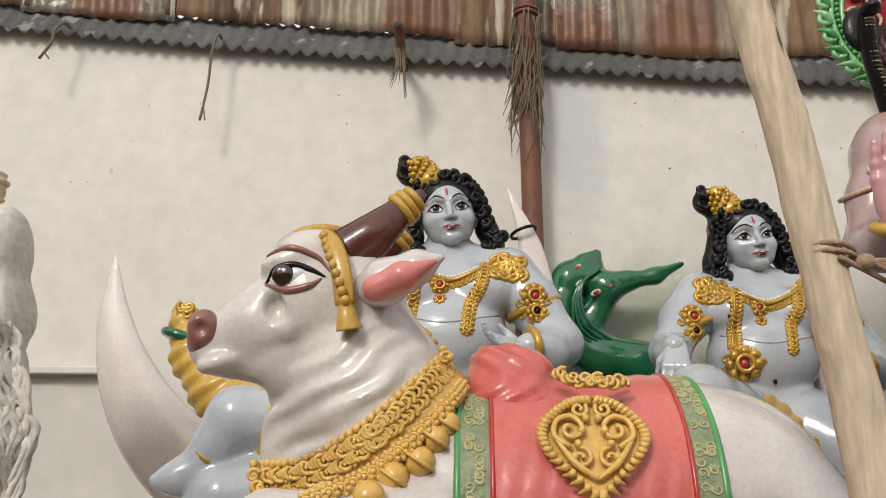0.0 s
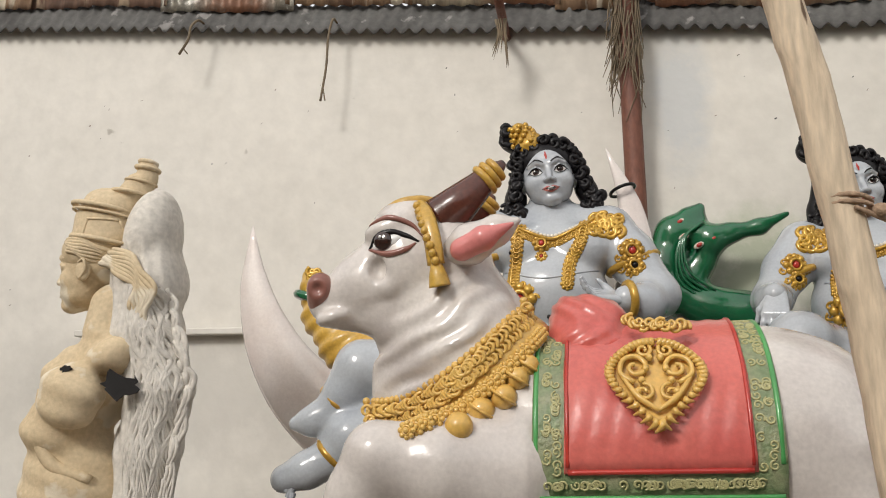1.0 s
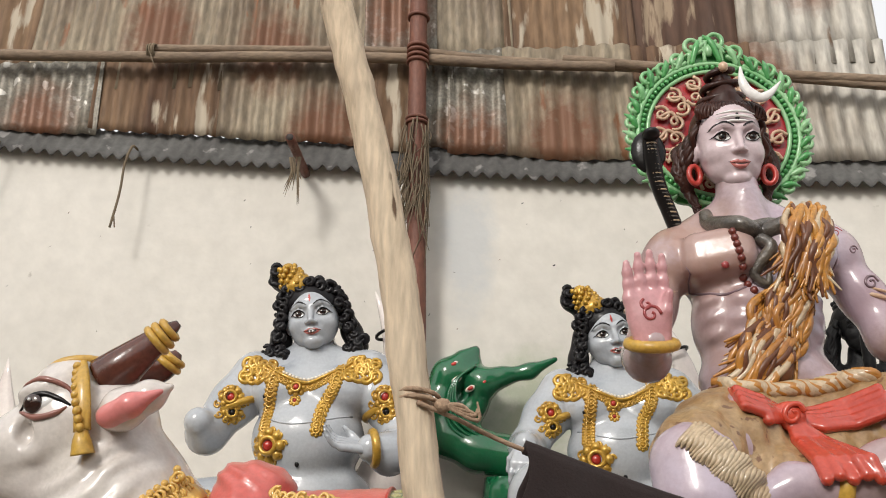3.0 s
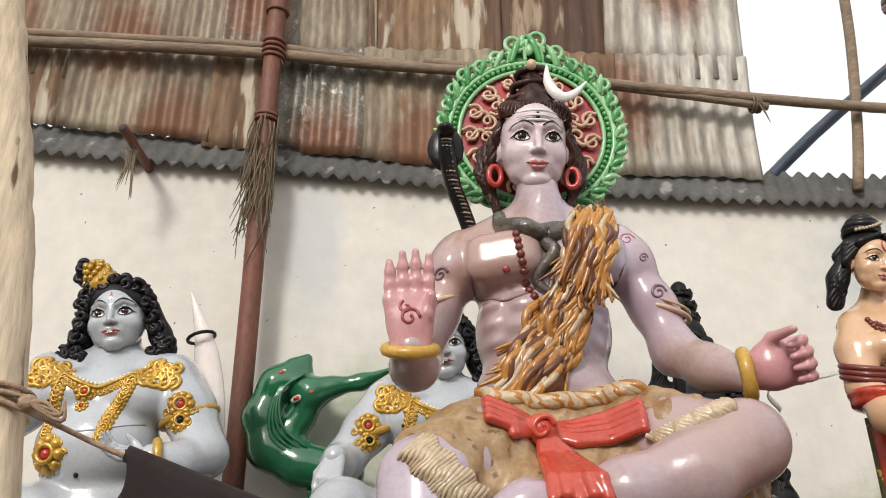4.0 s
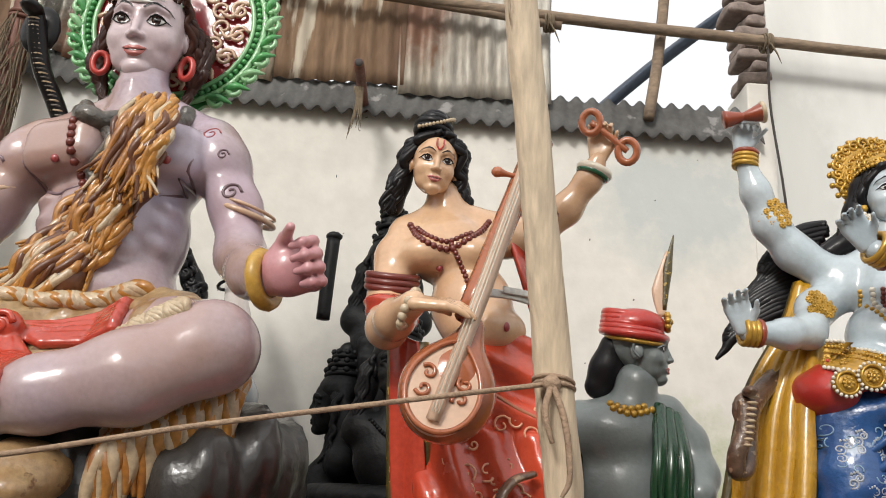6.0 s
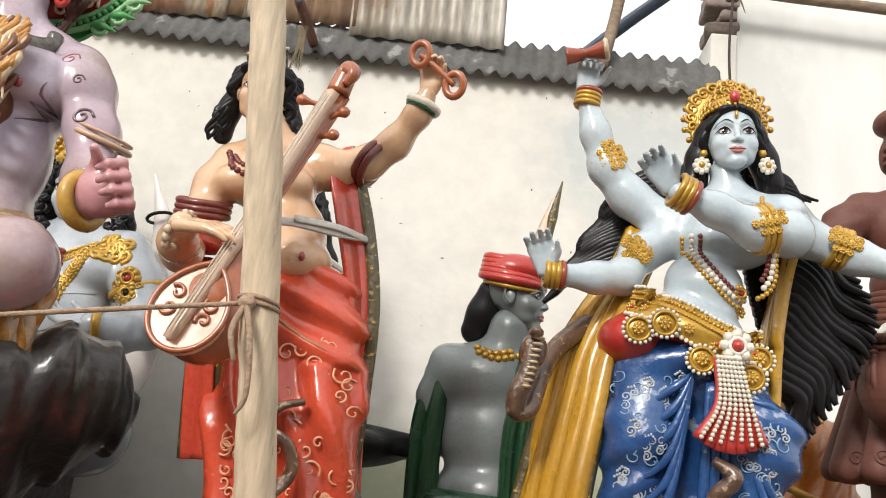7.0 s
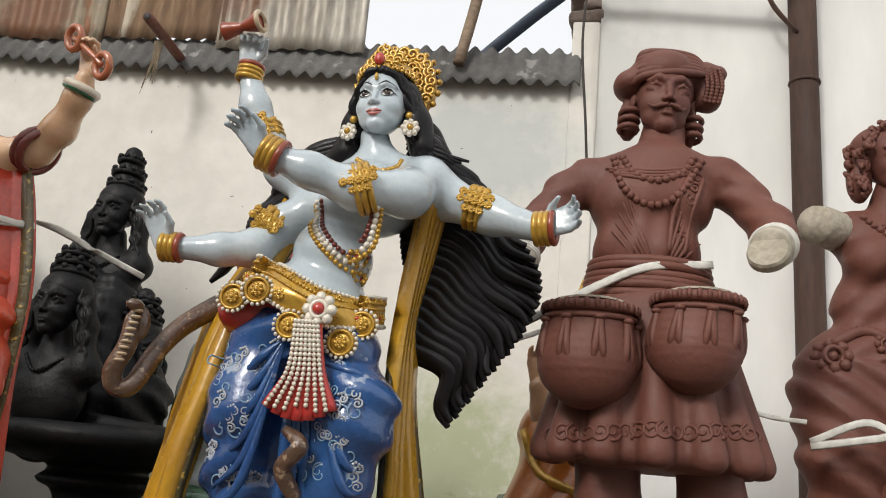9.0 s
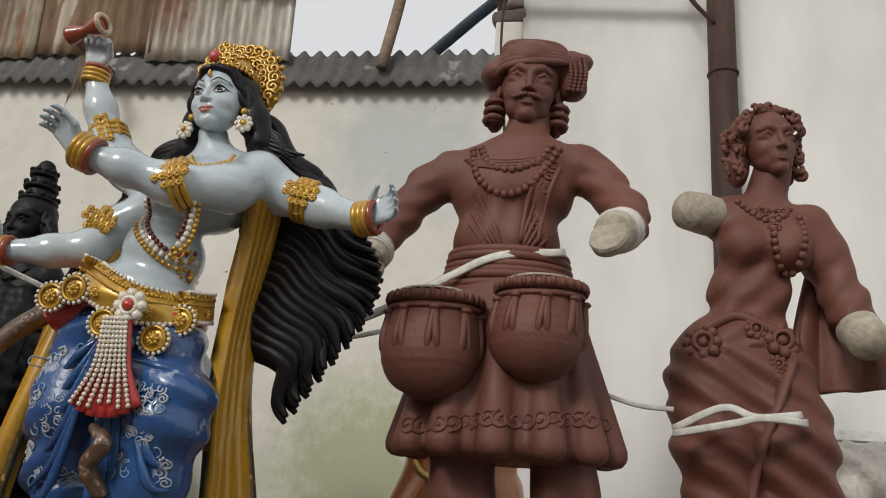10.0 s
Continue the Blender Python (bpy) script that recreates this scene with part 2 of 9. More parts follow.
        return self.add(np.vstack([p.reshape(-1, 3), w]), [q, q[:, ::-1] + s, rim], back or mat)

    def data(self, name):
        me = bpy.data.meshes.new(name)
        v = np.concatenate(self.v)
        me.vertices.add(len(v))
        me.vertices.foreach_set("co", v.ravel())
        sizes = np.concatenate([np.full(len(q), q.shape[1]) for q in self.f])
        loops = np.concatenate([q.ravel() for q in self.f])
        me.loops.add(len(loops))
        me.loops.foreach_set("vertex_index", loops.astype(np.int32))
        me.polygons.add(len(sizes))
        starts = np.concatenate([[0], np.cumsum(sizes)[:-1]])
        me.polygons.foreach_set("loop_start", starts.astype(np.int32))
        me.polygons.foreach_set("material_index", np.concatenate(self.m).astype(np.int32))
        me.polygons.foreach_set("use_smooth", np.concatenate(self.sm))
        for mat in self.mats:
            me.materials.append(mat)
        me.update(calc_edges=True)
        me.validate()
        return me

    def thing(self, name, at=(0, 0, 0), label="", category="", group="", kind="", parent=None):
        ob = new(name, self.data(name))
        ob.parent = parent
        ob.location = at
        return tagged(ob, label, category, group, kind)


def block(low, high, mat, rnd=0.0):
    """A box from corner to corner, its edges bevelled by rnd, as a Form."""
    bm = bmesh.new()
    bmesh.ops.create_cube(bm, size=1)
    c, s = (np.array(low) + np.array(high)) / 2, np.array(high) - np.array(low)
    for v in bm.verts:
        v.co = Vector(c + s * np.array(v.co))
    if rnd:
        bmesh.ops.bevel(bm, geom=bm.edges[:], offset=rnd, segments=2, affect="EDGES", profile=0.5)
    bm.verts.index_update()
    form = Form()
    vs = [v.co[:] for v in bm.verts]
    form.add(vs, [np.array([v.index for v in f.verts]) for f in bm.faces], mat, False)
    bm.free()
    return form


# ---- palette ----
WALL = material("lime_plaster", (0.72, 0.69, 0.63), 0.8, second=(0.62, 0.59, 0.53), grain=9, blotch=0.9, mix=0.5, bump=0.35, bump_scale=9, contrast=0.1, specks=(0.42, 0.39, 0.34), speck_scale=5, speck_size=0.73)
WALL_R = material("weathered_plaster", (0.8, 0.79, 0.76), 0.8, second=(0.6, 0.6, 0.57), grain=5, blotch=0.7, mix=0.6, bump=0.3, bump_scale=7, contrast=0.12, stretch=(1, 1, 0.35))
GROUND = material("packed_earth", (0.21, 0.185, 0.155), 0.95, second=(0.14, 0.12, 0.1), grain=30, blotch=1.2, bump=0.5, bump_scale=25)
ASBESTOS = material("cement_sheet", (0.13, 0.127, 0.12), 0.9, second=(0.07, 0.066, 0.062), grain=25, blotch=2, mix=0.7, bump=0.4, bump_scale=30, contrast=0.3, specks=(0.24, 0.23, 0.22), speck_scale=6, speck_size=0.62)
TIN_PALE = material("pale_tin", (0.36, 0.3, 0.21), 0.6, 0.2, second=(0.15, 0.1, 0.06), grain=30, blotch=2.6, mix=0.7, stretch=(1, 1, 0.3), contrast=0.45, bump=0.2, specks=(0.2, 0.09, 0.04), speck_scale=7, speck_size=0.63)
TIN_GREY = material("mottled_tin", (0.32, 0.3, 0.25), 0.5, 0.3, second=(0.14, 0.115, 0.08), grain=45, blotch=5, mix=0.8, contrast=0.5, bump=0.2, specks=(0.55, 0.53, 0.48), speck_scale=9, speck_size=0.6)
TIN_RUST = material("rusty_tin", (0.27, 0.17, 0.095), 0.75, 0.1, second=(0.11, 0.055, 0.03), grain=30, blotch=2.4, mix=0.8, stretch=(1, 1, 0.2), contrast=0.4, bump=0.3, specks=(0.46, 0.4, 0.31), speck_scale=6, speck_size=0.58)
TIN_DARK = material("dark_rust_tin", (0.17, 0.095, 0.06), 0.8, 0.1, second=(0.09, 0.05, 0.035), grain=30, blotch=2.5, mix=0.7, stretch=(1, 1, 0.18), contrast=0.35, bump=0.3, specks=(0.33, 0.25, 0.17), speck_scale=6, speck_size=0.6)
TIN_WHITE = material("whitish_tin", (0.52, 0.49, 0.43), 0.55, 0.2, second=(0.24, 0.19, 0.13), grain=30, blotch=3, mix=0.7, stretch=(1, 1, 0.25), contrast=0.4, bump=0.2, specks=(0.2, 0.12, 0.07), speck_scale=8, speck_size=0.64)
BARKED = material("weathered_pole", (0.3, 0.22, 0.15), 0.85, second=(0.17, 0.12, 0.085), grain=50, blotch=6, stretch=(0.3, 1, 1), bump=0.5, bump_scale=50, contrast=0.4)
POLE_PALE = material("peeled_wood", (0.74, 0.6, 0.43), 0.7, second=(0.54, 0.4, 0.26), grain=70, blotch=5, mix=0.55, stretch=(1, 1, 0.16), bump=0.6, bump_scale=60, contrast=0.35, specks=(0.13, 0.075, 0.04), speck_scale=20, speck_size=0.645)
RUSTY_PIPE = material("red_rust_paint", (0.2, 0.075, 0.045), 0.6, 0.1, second=(0.13, 0.06, 0.045), grain=50, blotch=6, stretch=(1, 1, 0.4), bump=0.3, contrast=0.35)
BAMBOO_DARK = material("dark_bamboo", (0.06, 0.03, 0.02), 0.75, second=(0.13, 0.07, 0.045), grain=60, blotch=5, stretch=(1, 1, 0.15), bump=0.3, contrast=0.4)
STRAW = material("dry_straw", (0.16, 0.12, 0.075), 0.9, second=(0.26, 0.2, 0.13), grain=60, blotch=8)
BRICK = material("raw_brick_mortar", (0.31, 0.25, 0.215), 0.95, second=(0.2, 0.15, 0.13), grain=30, blotch=6, bump=0.8, bump_scale=25, contrast=0.3)
SHADE_WALL = material("dull_grey_plaster", (0.26, 0.23, 0.2), 0.9, second=(0.18, 0.16, 0.14), grain=6, blotch=0.8, bump=0.3, bump_scale=8)
STEEL = material("blue_grey_steel", (0.075, 0.095, 0.13), 0.5, 0.5, second=(0.05, 0.06, 0.08), grain=30, blotch=5)
ROPE = material("jute_rope", (0.42, 0.29, 0.19), 0.9, second=(0.28, 0.18, 0.12), grain=90, blotch=20, bump=0.6, bump_scale=120)
WIRE = material("dark_cord", (0.06, 0.05, 0.045), 0.8)
STRAP = material("packing_strap", (0.72, 0.7, 0.64), 0.4, second=(0.55, 0.53, 0.48), grain=40, blotch=6)

def stain(mat, centre, size, colour, strength=0.8, scale=7.0):
    """Adds a patch of moss, rust or another tone with a ragged outline of its own at one spot of a surface."""
    nt = mat.node_tree
    nodes, link = nt.nodes, nt.links.new
    bsdf = nodes["Principled BSDF"]
    old = bsdf.inputs["Base Color"].links[0].from_socket
    where, m = nodes.new("ShaderNodeTexCoord"), nodes.new("ShaderNodeMapping")
    m.vector_type = "TEXTURE"
    m.inputs["Location"].default_value, m.inputs["Scale"].default_value = centre, size
    link(where.outputs["Object"], m.inputs[0])
    ball = nodes.new("ShaderNodeTexGradient")
    ball.gradient_type = "SPHERICAL"
    link(m.outputs[0], ball.inputs[0])
    n = nodes.new("ShaderNodeTexNoise")
    n.inputs["Scale"].default_value, n.inputs["Detail"].default_value, n.inputs["Roughness"].default_value = scale, 8, 0.7
    link(where.outputs["Object"], n.inputs["Vector"])
    mul = nodes.new("ShaderNodeMath")
    mul.operation = "MULTIPLY"
    link(ball.outputs["Fac"], mul.inputs[0])
    link(n.outputs["Fac"], mul.inputs[1])
    r = nodes.new("ShaderNodeMapRange")
    r.inputs["From Min"].default_value, r.inputs["From Max"].default_value, r.inputs["To Max"].default_value = 0.12, 0.34, strength
    link(mul.outputs[0], r.inputs["Value"])
    mix = nodes.new("ShaderNodeMix")
    mix.data_type = "RGBA"
    link(r.outputs[0], mix.inputs[0])
    link(old, mix.inputs[6])
    mix.inputs[7].default_value = (*colour, 1)
    link(mix.outputs[2], bsdf.inputs["Base Color"])


stain(WALL, (4.35, 4.95, 1.55), (0.9, 1.0, 0.95), (0.3, 0.36, 0.13), 0.6, 13)
stain(WALL, (3.1, 4.95, 1.3), (0.8, 1.0, 0.7), (0.36, 0.42, 0.2), 0.6, 12)
stain(WALL, (1.15, 4.95, 2.35), (0.6, 1.0, 0.6), (0.3, 0.36, 0.22), 0.6)
# greyer patches: right end, mid wall, low on the left, tall wall
stain(WALL, (4.45, 4.95, 3.4), (0.9, 1.0, 0.7), (0.42, 0.46, 0.46), 0.7, 4)
stain(WALL, (0.72, 4.95, 3.5), (0.3, 1.0, 0.9), (0.5, 0.52, 0.53), 0.7, 5)
stain(WALL, (-2.5, 4.95, 1.6), (3.0, 1.0, 0.7), (0.5, 0.48, 0.44), 0.55, 3)
stain(WALL_R, (5.2, 4.96, 3.6), (0.5, 1.0, 1.6), (0.5, 0.5, 0.47), 0.6, 5)
for tin, spots in ((TIN_PALE, ((-0.3, 4.25), (-1.6, 5.2), (1.4, 4.2), (-0.7, 5.0))), (TIN_GREY, ((0.75, 4.15), (0.2, 5.3), (-2.4, 4.4))), (TIN_WHITE, ((2.75, 4.6), (3.2, 5.6), (0.9, 5.5)))):
    for x, z in spots:
        stain(tin, (x, 4.92, z), (0.45, 1.0, 0.6), (0.15, 0.055, 0.022), 0.85, 9)
# ---- ground and walls ----
g = Form()
g.sheet(lambda u, v: ((u - 0.5) * 400, (v - 0.5) * 400, 0 * u), 40, 40, GROUND)
g.thing("ground", label="bare packed brown earth of the yard", category="ground", kind="structure")


def eave_z(x):
    """Height of the lower edge of the eave."""
    return 4.03 - 0.085 * x if x < 1.5 else 3.9 - 0.022 * (x - 1.5)


w = Form()
xs = np.linspace(-9, 4.9, 60)
front = [(x, 4.95, 0) for x in xs] + [(x, 4.95, eave_z(x) + 0.12) for x in xs] + [(x, 5.17, 0) for x in xs] + [(x, 5.17, eave_z(x) + 0.12) for x in xs]
k = len(xs)
j = np.arange(k - 1)
w.add(front, [np.stack([j, j + 1, j + k + 1, j + k], 1), np.stack([j + 2 * k + 1, j + 2 * k, j + 3 * k, j + 3 * k + 1], 1),
              np.stack([j + k, j + k + 1, j + 3 * k + 1, j + 3 * k], 1), np.array([k - 1, 3 * k - 1, 4 * k - 1, 2 * k - 1])], WALL, False)
w.thing("wall_back", label="off-white limewashed plaster wall with small stains", category="wall", kind="structure")
block((4.9, 4.94, 0), (5.06, 5.3, 4.24), WALL, 0.012).thing("wall_pier", label="whitewashed plaster pier at the end of the wall", category="wall", kind="structure")
block((5.06, 4.96, 0), (12, 5.4, 8.0), WALL_R).thing("wall_tall", label="tall pale weathered plaster wall of the next building", category="wall", kind="structure")
led = block((-3.42, 4.86, 1.99), (-2.15, 4.948, 2.035), WALL, 0.008)
led.thing("wall_ledge", label="narrow plastered ledge along the wall", category="ledge", kind="structure")

spot_rng = random.Random(77)
chips = Form()
for i in range(70):
    x, z = spot_rng.uniform(-4.2, 4.7), spot_rng.uniform(2.1, 3.85)
    chips.ball((x, 4.951, z), (spot_rng.uniform(0.002, 0.009), 0.002, spot_rng.uniform(0.003, 0.014)), ASBESTOS if i % 3 else BRICK, (0, spot_rng.uniform(0, 90), 0), 6)
chips.thing("wall_flecks", label="small dark chips and splashes on the plaster", category="stain", kind="stuff")

# two unseen walls, added to cut low sky light and deepen the statues' shade
block((-9.2, -6.3, 0), (14, -6.0, 4.2), SHADE_WALL).thing("shade_wall_front", label="unseen plain grey-brown wall added opposite the statues to deepen shade", category="wall", kind="structure")
block((-9.4, -6.0, 0), (-9.0, 5.2, 5.0), SHADE_WALL).thing("shade_wall_side", label="unseen plain grey-brown wall added at the side to deepen shade", category="wall", kind="structure")

# broken brick edge of the tall wall
rng = random.Random(4)
edge = new("brick_edge")
tagged(edge, "ragged end of a brick wall with rough mortar", "wall end", kind="structure")
for i in range(24):
    z = 4.26 + i * 0.085
    d = 0.07 + 0.11 * rng.random() + (0.05 if i % 3 == 0 else 0)
    b = Clay(0.014, 0.02)
    b.box((5.06 - d / 2, 5.08, z + 0.036), (d / 2 + 0.03, 0.12, 0.037), 0.018, (rng.uniform(-4, 4), rng.uniform(-6, 6), rng.uniform(-8, 8)))
    b.fold(lambda x, y, q: 0.008 * np.sin(37 * x + 3 * q) * np.cos(41 * q + 29 * y))
    f = Form().clay(b, BRICK)
    f.thing("brick", parent=edge)


# ---- corrugated sheets ----
def corrugated(x0, x1, z0, z1, y, pitch, amp, mat, name, lean=0.0, seed=0, z_at=None, thick=0.004, parent=None, **tags):
    """An upright corrugated sheet; its foot may follow z_at(x); dents make it uneven."""
    n = max(8, int((x1 - x0) / pitch * 8))
    f = Form()

    def fn(u, v):
        x = x0 + (x1 - x0) * u
        foot = np.vectorize(z_at)(x) + z0 if z_at else z0 + 0 * u
        z = foot + (z1 - foot) * v
        dent = 0.012 * np.sin(2.1 * x + seed) * np.cos(1.7 * z + 2 * seed) + 0.004 * np.sin(9 * x + 5 * z + seed)
        return x + 0.012 * np.sin(3 * z + seed), y + amp * np.sin(2 * math.pi * x / pitch) + lean * (v - 0.5) + dent, z + 0.008 * np.sin(7 * x + seed)
    f.sheet(fn, n, 9, mat, thick)
    return f.thing(name, parent=parent, **tags)


sheets = new("tin_sheeting")
tagged(sheets, "patched corrugated tin sheeting in rust brown and grey", "sheeting", kind="structure")
LOW_ROW = ((-5.6, -4.1, TIN_RUST), (-4.15, -2.95, TIN_DARK), (-3.0, -1.95, TIN_GREY), (-2.0, -1.0, TIN_RUST), (-1.05, -0.02, TIN_PALE),
           (-0.06, 0.33, TIN_RUST), (0.3, 0.62, TIN_GREY), (0.58, 1.02, TIN_GREY), (0.98, 1.9, TIN_PALE), (1.85, 2.75, TIN_RUST), (2.7, 3.66, TIN_WHITE))
TOP_ROW = ((-5.6, -4.0, TIN_DARK), (-4.05, -2.5, TIN_RUST), (-2.55, -1.05, TIN_PALE), (-1.1, -0.0, TIN_PALE), (-0.04, 0.5, TIN_GREY),
           (0.46, 1.05, TIN_PALE), (1.0, 1.95, TIN_RUST), (1.9, 2.72, TIN_DARK), (2.68, 3.66, TIN_WHITE))
for i, (a, b, mat) in enumerate(LOW_ROW):
    corrugated(a, b, 0.16 + 0.03 * math.sin(i * 2.3), 4.95, 4.90 + 0.006 * (i % 2), 0.11 + 0.012 * (i % 3), 0.014, mat, "sheet", seed=i, z_at=eave_z, parent=sheets)
for i, (a, b, mat) in enumerate(TOP_ROW):
    corrugated(a, b, 4.72 + 0.05 * math.sin(i * 1.7), 7.4, 4.935 + 0.006 * (i % 2), 0.115 + 0.012 * (i % 3), 0.014, mat, "sheet", 0.02, seed=i + 20, parent=sheets)

eave = Form()


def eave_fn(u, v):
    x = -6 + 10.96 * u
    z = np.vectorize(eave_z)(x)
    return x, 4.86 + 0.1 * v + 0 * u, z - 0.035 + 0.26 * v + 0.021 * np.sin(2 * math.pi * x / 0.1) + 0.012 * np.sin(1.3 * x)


# the sheet's dark grey carries the shade under the roof edge
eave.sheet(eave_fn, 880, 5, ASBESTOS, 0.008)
eave.thing("eave_sheet", label="corrugated cement eave sheet, its grey darkened to stand for shade", category="eave", kind="structure")


# ---- poles, rails and cords ----
def knotted(points, radii, mat, name, seed=0, n=14, rough=0.06, **tags):
    """A hand-cut pole: a tapered bar with an uneven outline."""
    f = Form()
    f.tube(points, radii, mat, n, 14)
    v = f.v[-1]
    rr = np.mean(radii)
    for i in range(len(v)):
        q = noise.noise(Vector(v[i]) * 7 + Vector((seed, 0, 0))) + 0.5 * noise.noise(Vector(v[i]) * 23 + Vector((0, seed, 0)))
        v[i] += np.array((q, 0.6 * q, 0)) * rr * rough * 2
    return f.thing(name, **tags)


post = knotted([(0.86, 1.55, 0), (0.742, 1.57, 1.4), (0.699, 1.57, 1.75), (0.652, 1.57, 2.1), (0.582, 1.57, 2.45), (0.508, 1.58, 2.75), (0.42, 1.6, 3.1), (0.33, 1.62, 3.6)],
               [0.055, 0.046, 0.045, 0.045, 0.042, 0.043, 0.042, 0.038], POLE_PALE, "wooden_post", 3, 16, 0.08,
               label="crooked peeled tree-trunk post, pale and cracked", category="post")
post2 = knotted([(3.49, 2.18, 0), (3.335, 2.04, 1.4), (3.288, 2.0, 1.8), (3.23, 1.948, 2.3), (3.17, 1.898, 2.8), (3.1, 1.84, 3.4), (3.0, 1.755, 4.2)],
                [0.046, 0.042, 0.04, 0.039, 0.038, 0.037, 0.034], POLE_PALE, "wooden_post", 8, 16, 0.05,
                label="slim peeled wooden post with a rope knotted round it", category="post")
rust = Form()
rust.tube([(0.41, 4.73, 0), (0.405, 4.73, 2.5), (0.385, 4.74, 4.2), (0.385, 4.74, 5.4), (0.385, 4.76, 7.0)], 0.062, RUSTY_PIPE, 16)
for z in (4.27, 4.3, 4.75, 4.79, 4.83, 4.87, 5.12):
    rust.ring((0.385, 4.74, z), (0.06, 0, 1), 0.068, 0.014, RUSTY_PIPE)
rust.thing("iron_post", label="round iron post in flaking red-brown paint", category="post")
dark = Form()
dark.tube([(6.18, 4.86, 0), (6.17, 4.86, 2.0), (6.165, 4.86, 4.0), (6.16, 4.86, 6.0)], 0.075, BAMBOO_DARK, 16)
for z in (0.6, 1.35, 2.1, 2.95, 3.82, 4.5, 5.2):
    dark.ring((6.167, 4.86, z), (0, 0, 1), 0.074, 0.011, BAMBOO_DARK)
dark.tube([(6.12, 4.8, 4.1), (6.0, 4.79, 4.25), (5.95, 4.79, 4.4), (5.98, 4.79, 4.48)], [0.02, 0.025, 0.02, 0.008], BAMBOO_DARK, 6, flat=0.4)
dark.thing("bamboo_post", label="thick dark bamboo post with a split sliver", category="post")
RAILS = (([(-5.5, 4.8, 5.1), (-1.7, 4.79, 4.9), (-0.7, 4.78, 4.86), (0.3, 4.79, 4.82), (1.0, 4.8, 4.76), (1.75, 4.78, 4.7)], 0.04),
         ([(-1.6, 4.8, 4.97), (-0.6, 4.79, 4.92), (0.35, 4.8, 4.88), (1.0, 4.82, 4.8), (2.6, 4.79, 4.62), (3.7, 4.78, 4.47)], 0.032),
         ([(1.4, 4.8, 4.78), (2.3, 4.78, 4.66), (3.7, 4.77, 4.52), (4.9, 4.77, 4.44), (6.2, 4.77, 4.36)], 0.036))
for i, (pts, r) in enumerate(RAILS):
    knotted(pts, [r * 1.05, r, r, r * 0.9], BARKED, "bamboo_rail", i, 10, 0.12, label="weathered brown wooden rail lashed to the posts", category="rail", group="rails under the sheeting")
for x, z in ((0.41, 4.84), (-1.55, 4.93), (3.62, 4.49), (4.98, 4.43)):
    f = Form()
    for q in range(5):
        f.ring((x + 0.013 * (q - 2), 4.785, z), (1, 0.1 * math.sin(q), 0.05), 0.055 + 0.004 * (q % 2), 0.007, ROPE if x > 0.4 and x < 1 else STRAW, 14)
    f.tube([(x, 4.73, z - 0.03), (x + 0.03, 4.72, z - 0.1), (x + 0.06, 4.73, z - 0.17)], [0.006, 0.006, 0.002], STRAW, 5)
    f.thing("lashing", label="fraying rope lashing round the rail", category="rope", group="lashings")
# straw stuffed behind the iron post, and hanging tufts
straw = Form()
for i in range(110):
    a = rng.uniform(0, 6.28)
    x, y, z = 0.39 + 0.075 * math.cos(a), 4.735 + 0.075 * math.sin(a), rng.uniform(3.7, 4.3)
    l = rng.uniform(0.15, 0.55)
    straw.tube([(x, y, z), (x - 0.01 + rng.uniform(-0.03, 0.03), y - 0.02, z - l * 0.5), (x - 0.02 + rng.uniform(-0.08, 0.05), y - 0.02, z - l)], [0.006, 0.005, 0.002], STRAW, 4, 3)
straw.thing("straw_bundle", label="dry straw and fibres bound to the iron post", category="straw", kind="stuff")
for x, z in ((-0.407, 3.957), (2.5, 3.86)):
    f = Form()
    f.tube([(x, 4.96, z + 0.05), (x + 0.005, 4.43, z + 0.07)], 0.03, RUSTY_PIPE, 14)
    # flat dark disc paints the shaded bore of the pipe
    f.tube([(x + 0.005, 4.427, z + 0.07), (x + 0.005, 4.432, z + 0.07)], 0.024, WIRE, 14)
    f.thing("pipe_stub", label="short rusty iron pipe jutting from the wall", category="pipe", group="pipe stubs")
    f = Form()
    for i in range(14):
        a = rng.uniform(-0.035, 0.035)
        f.tube([(x + a, 4.62, z + 0.02), (x + a * 0.7 + 0.01, 4.6, z - 0.1), (x + a * 1.6, 4.6, z - rng.uniform(0.15, 0.34))], [0.007, 0.006, 0.001], STRAW, 4, 3)
    f.thing("straw_tuft", label="tuft of straw hanging from the pipe", category="straw", group="straw tufts")
for x, l, lean in ((-2.62, 0.28, -0.1), (-1.6, 0.62, -0.05)):
    f = Form()
    z = eave_z(x)
    f.tube([(x, 4.87, z + 0.02), (x, 4.78, z + 0.0), (x + lean * 0.3, 4.74, z - 0.25 * l), (x + lean * 0.4, 4.735, z - 0.6 * l), (x + lean, 4.73, z - l)], 0.009, STRAW, 6)
    f.tube([(x + lean * 0.7, 4.73, z - 0.85 * l), (x + lean * 0.35, 4.73, z - l)], 0.005, STRAW, 5)
    f.thing("dangling_twine", label="frayed brown cord hanging from the eave", category="cord", group="hanging cords")

# roof steel and a far tin roof in the gap of sky
steel = Form()
steel.tube([(3.9, 6.0, 4.25), (4.6, 6.0, 4.95), (5.4, 6.0, 5.65)], 0.085, STEEL, 4, 3, flat=0.6)
steel.thing("roof_beam", label="slanting blue-grey steel roof beam", category="beam")
pole = Form()
pole.tube([(4.25, 4.86, 3.9), (4.33, 4.87, 4.4), (4.4, 4.88, 5.1), (4.42, 4.88, 5.8), (4.44, 4.88, 6.6)], 0.035, BARKED, 10)
pole.thing("thin_pole", label="thin grey wooden pole under the open sky", category="pole")
far = Form()
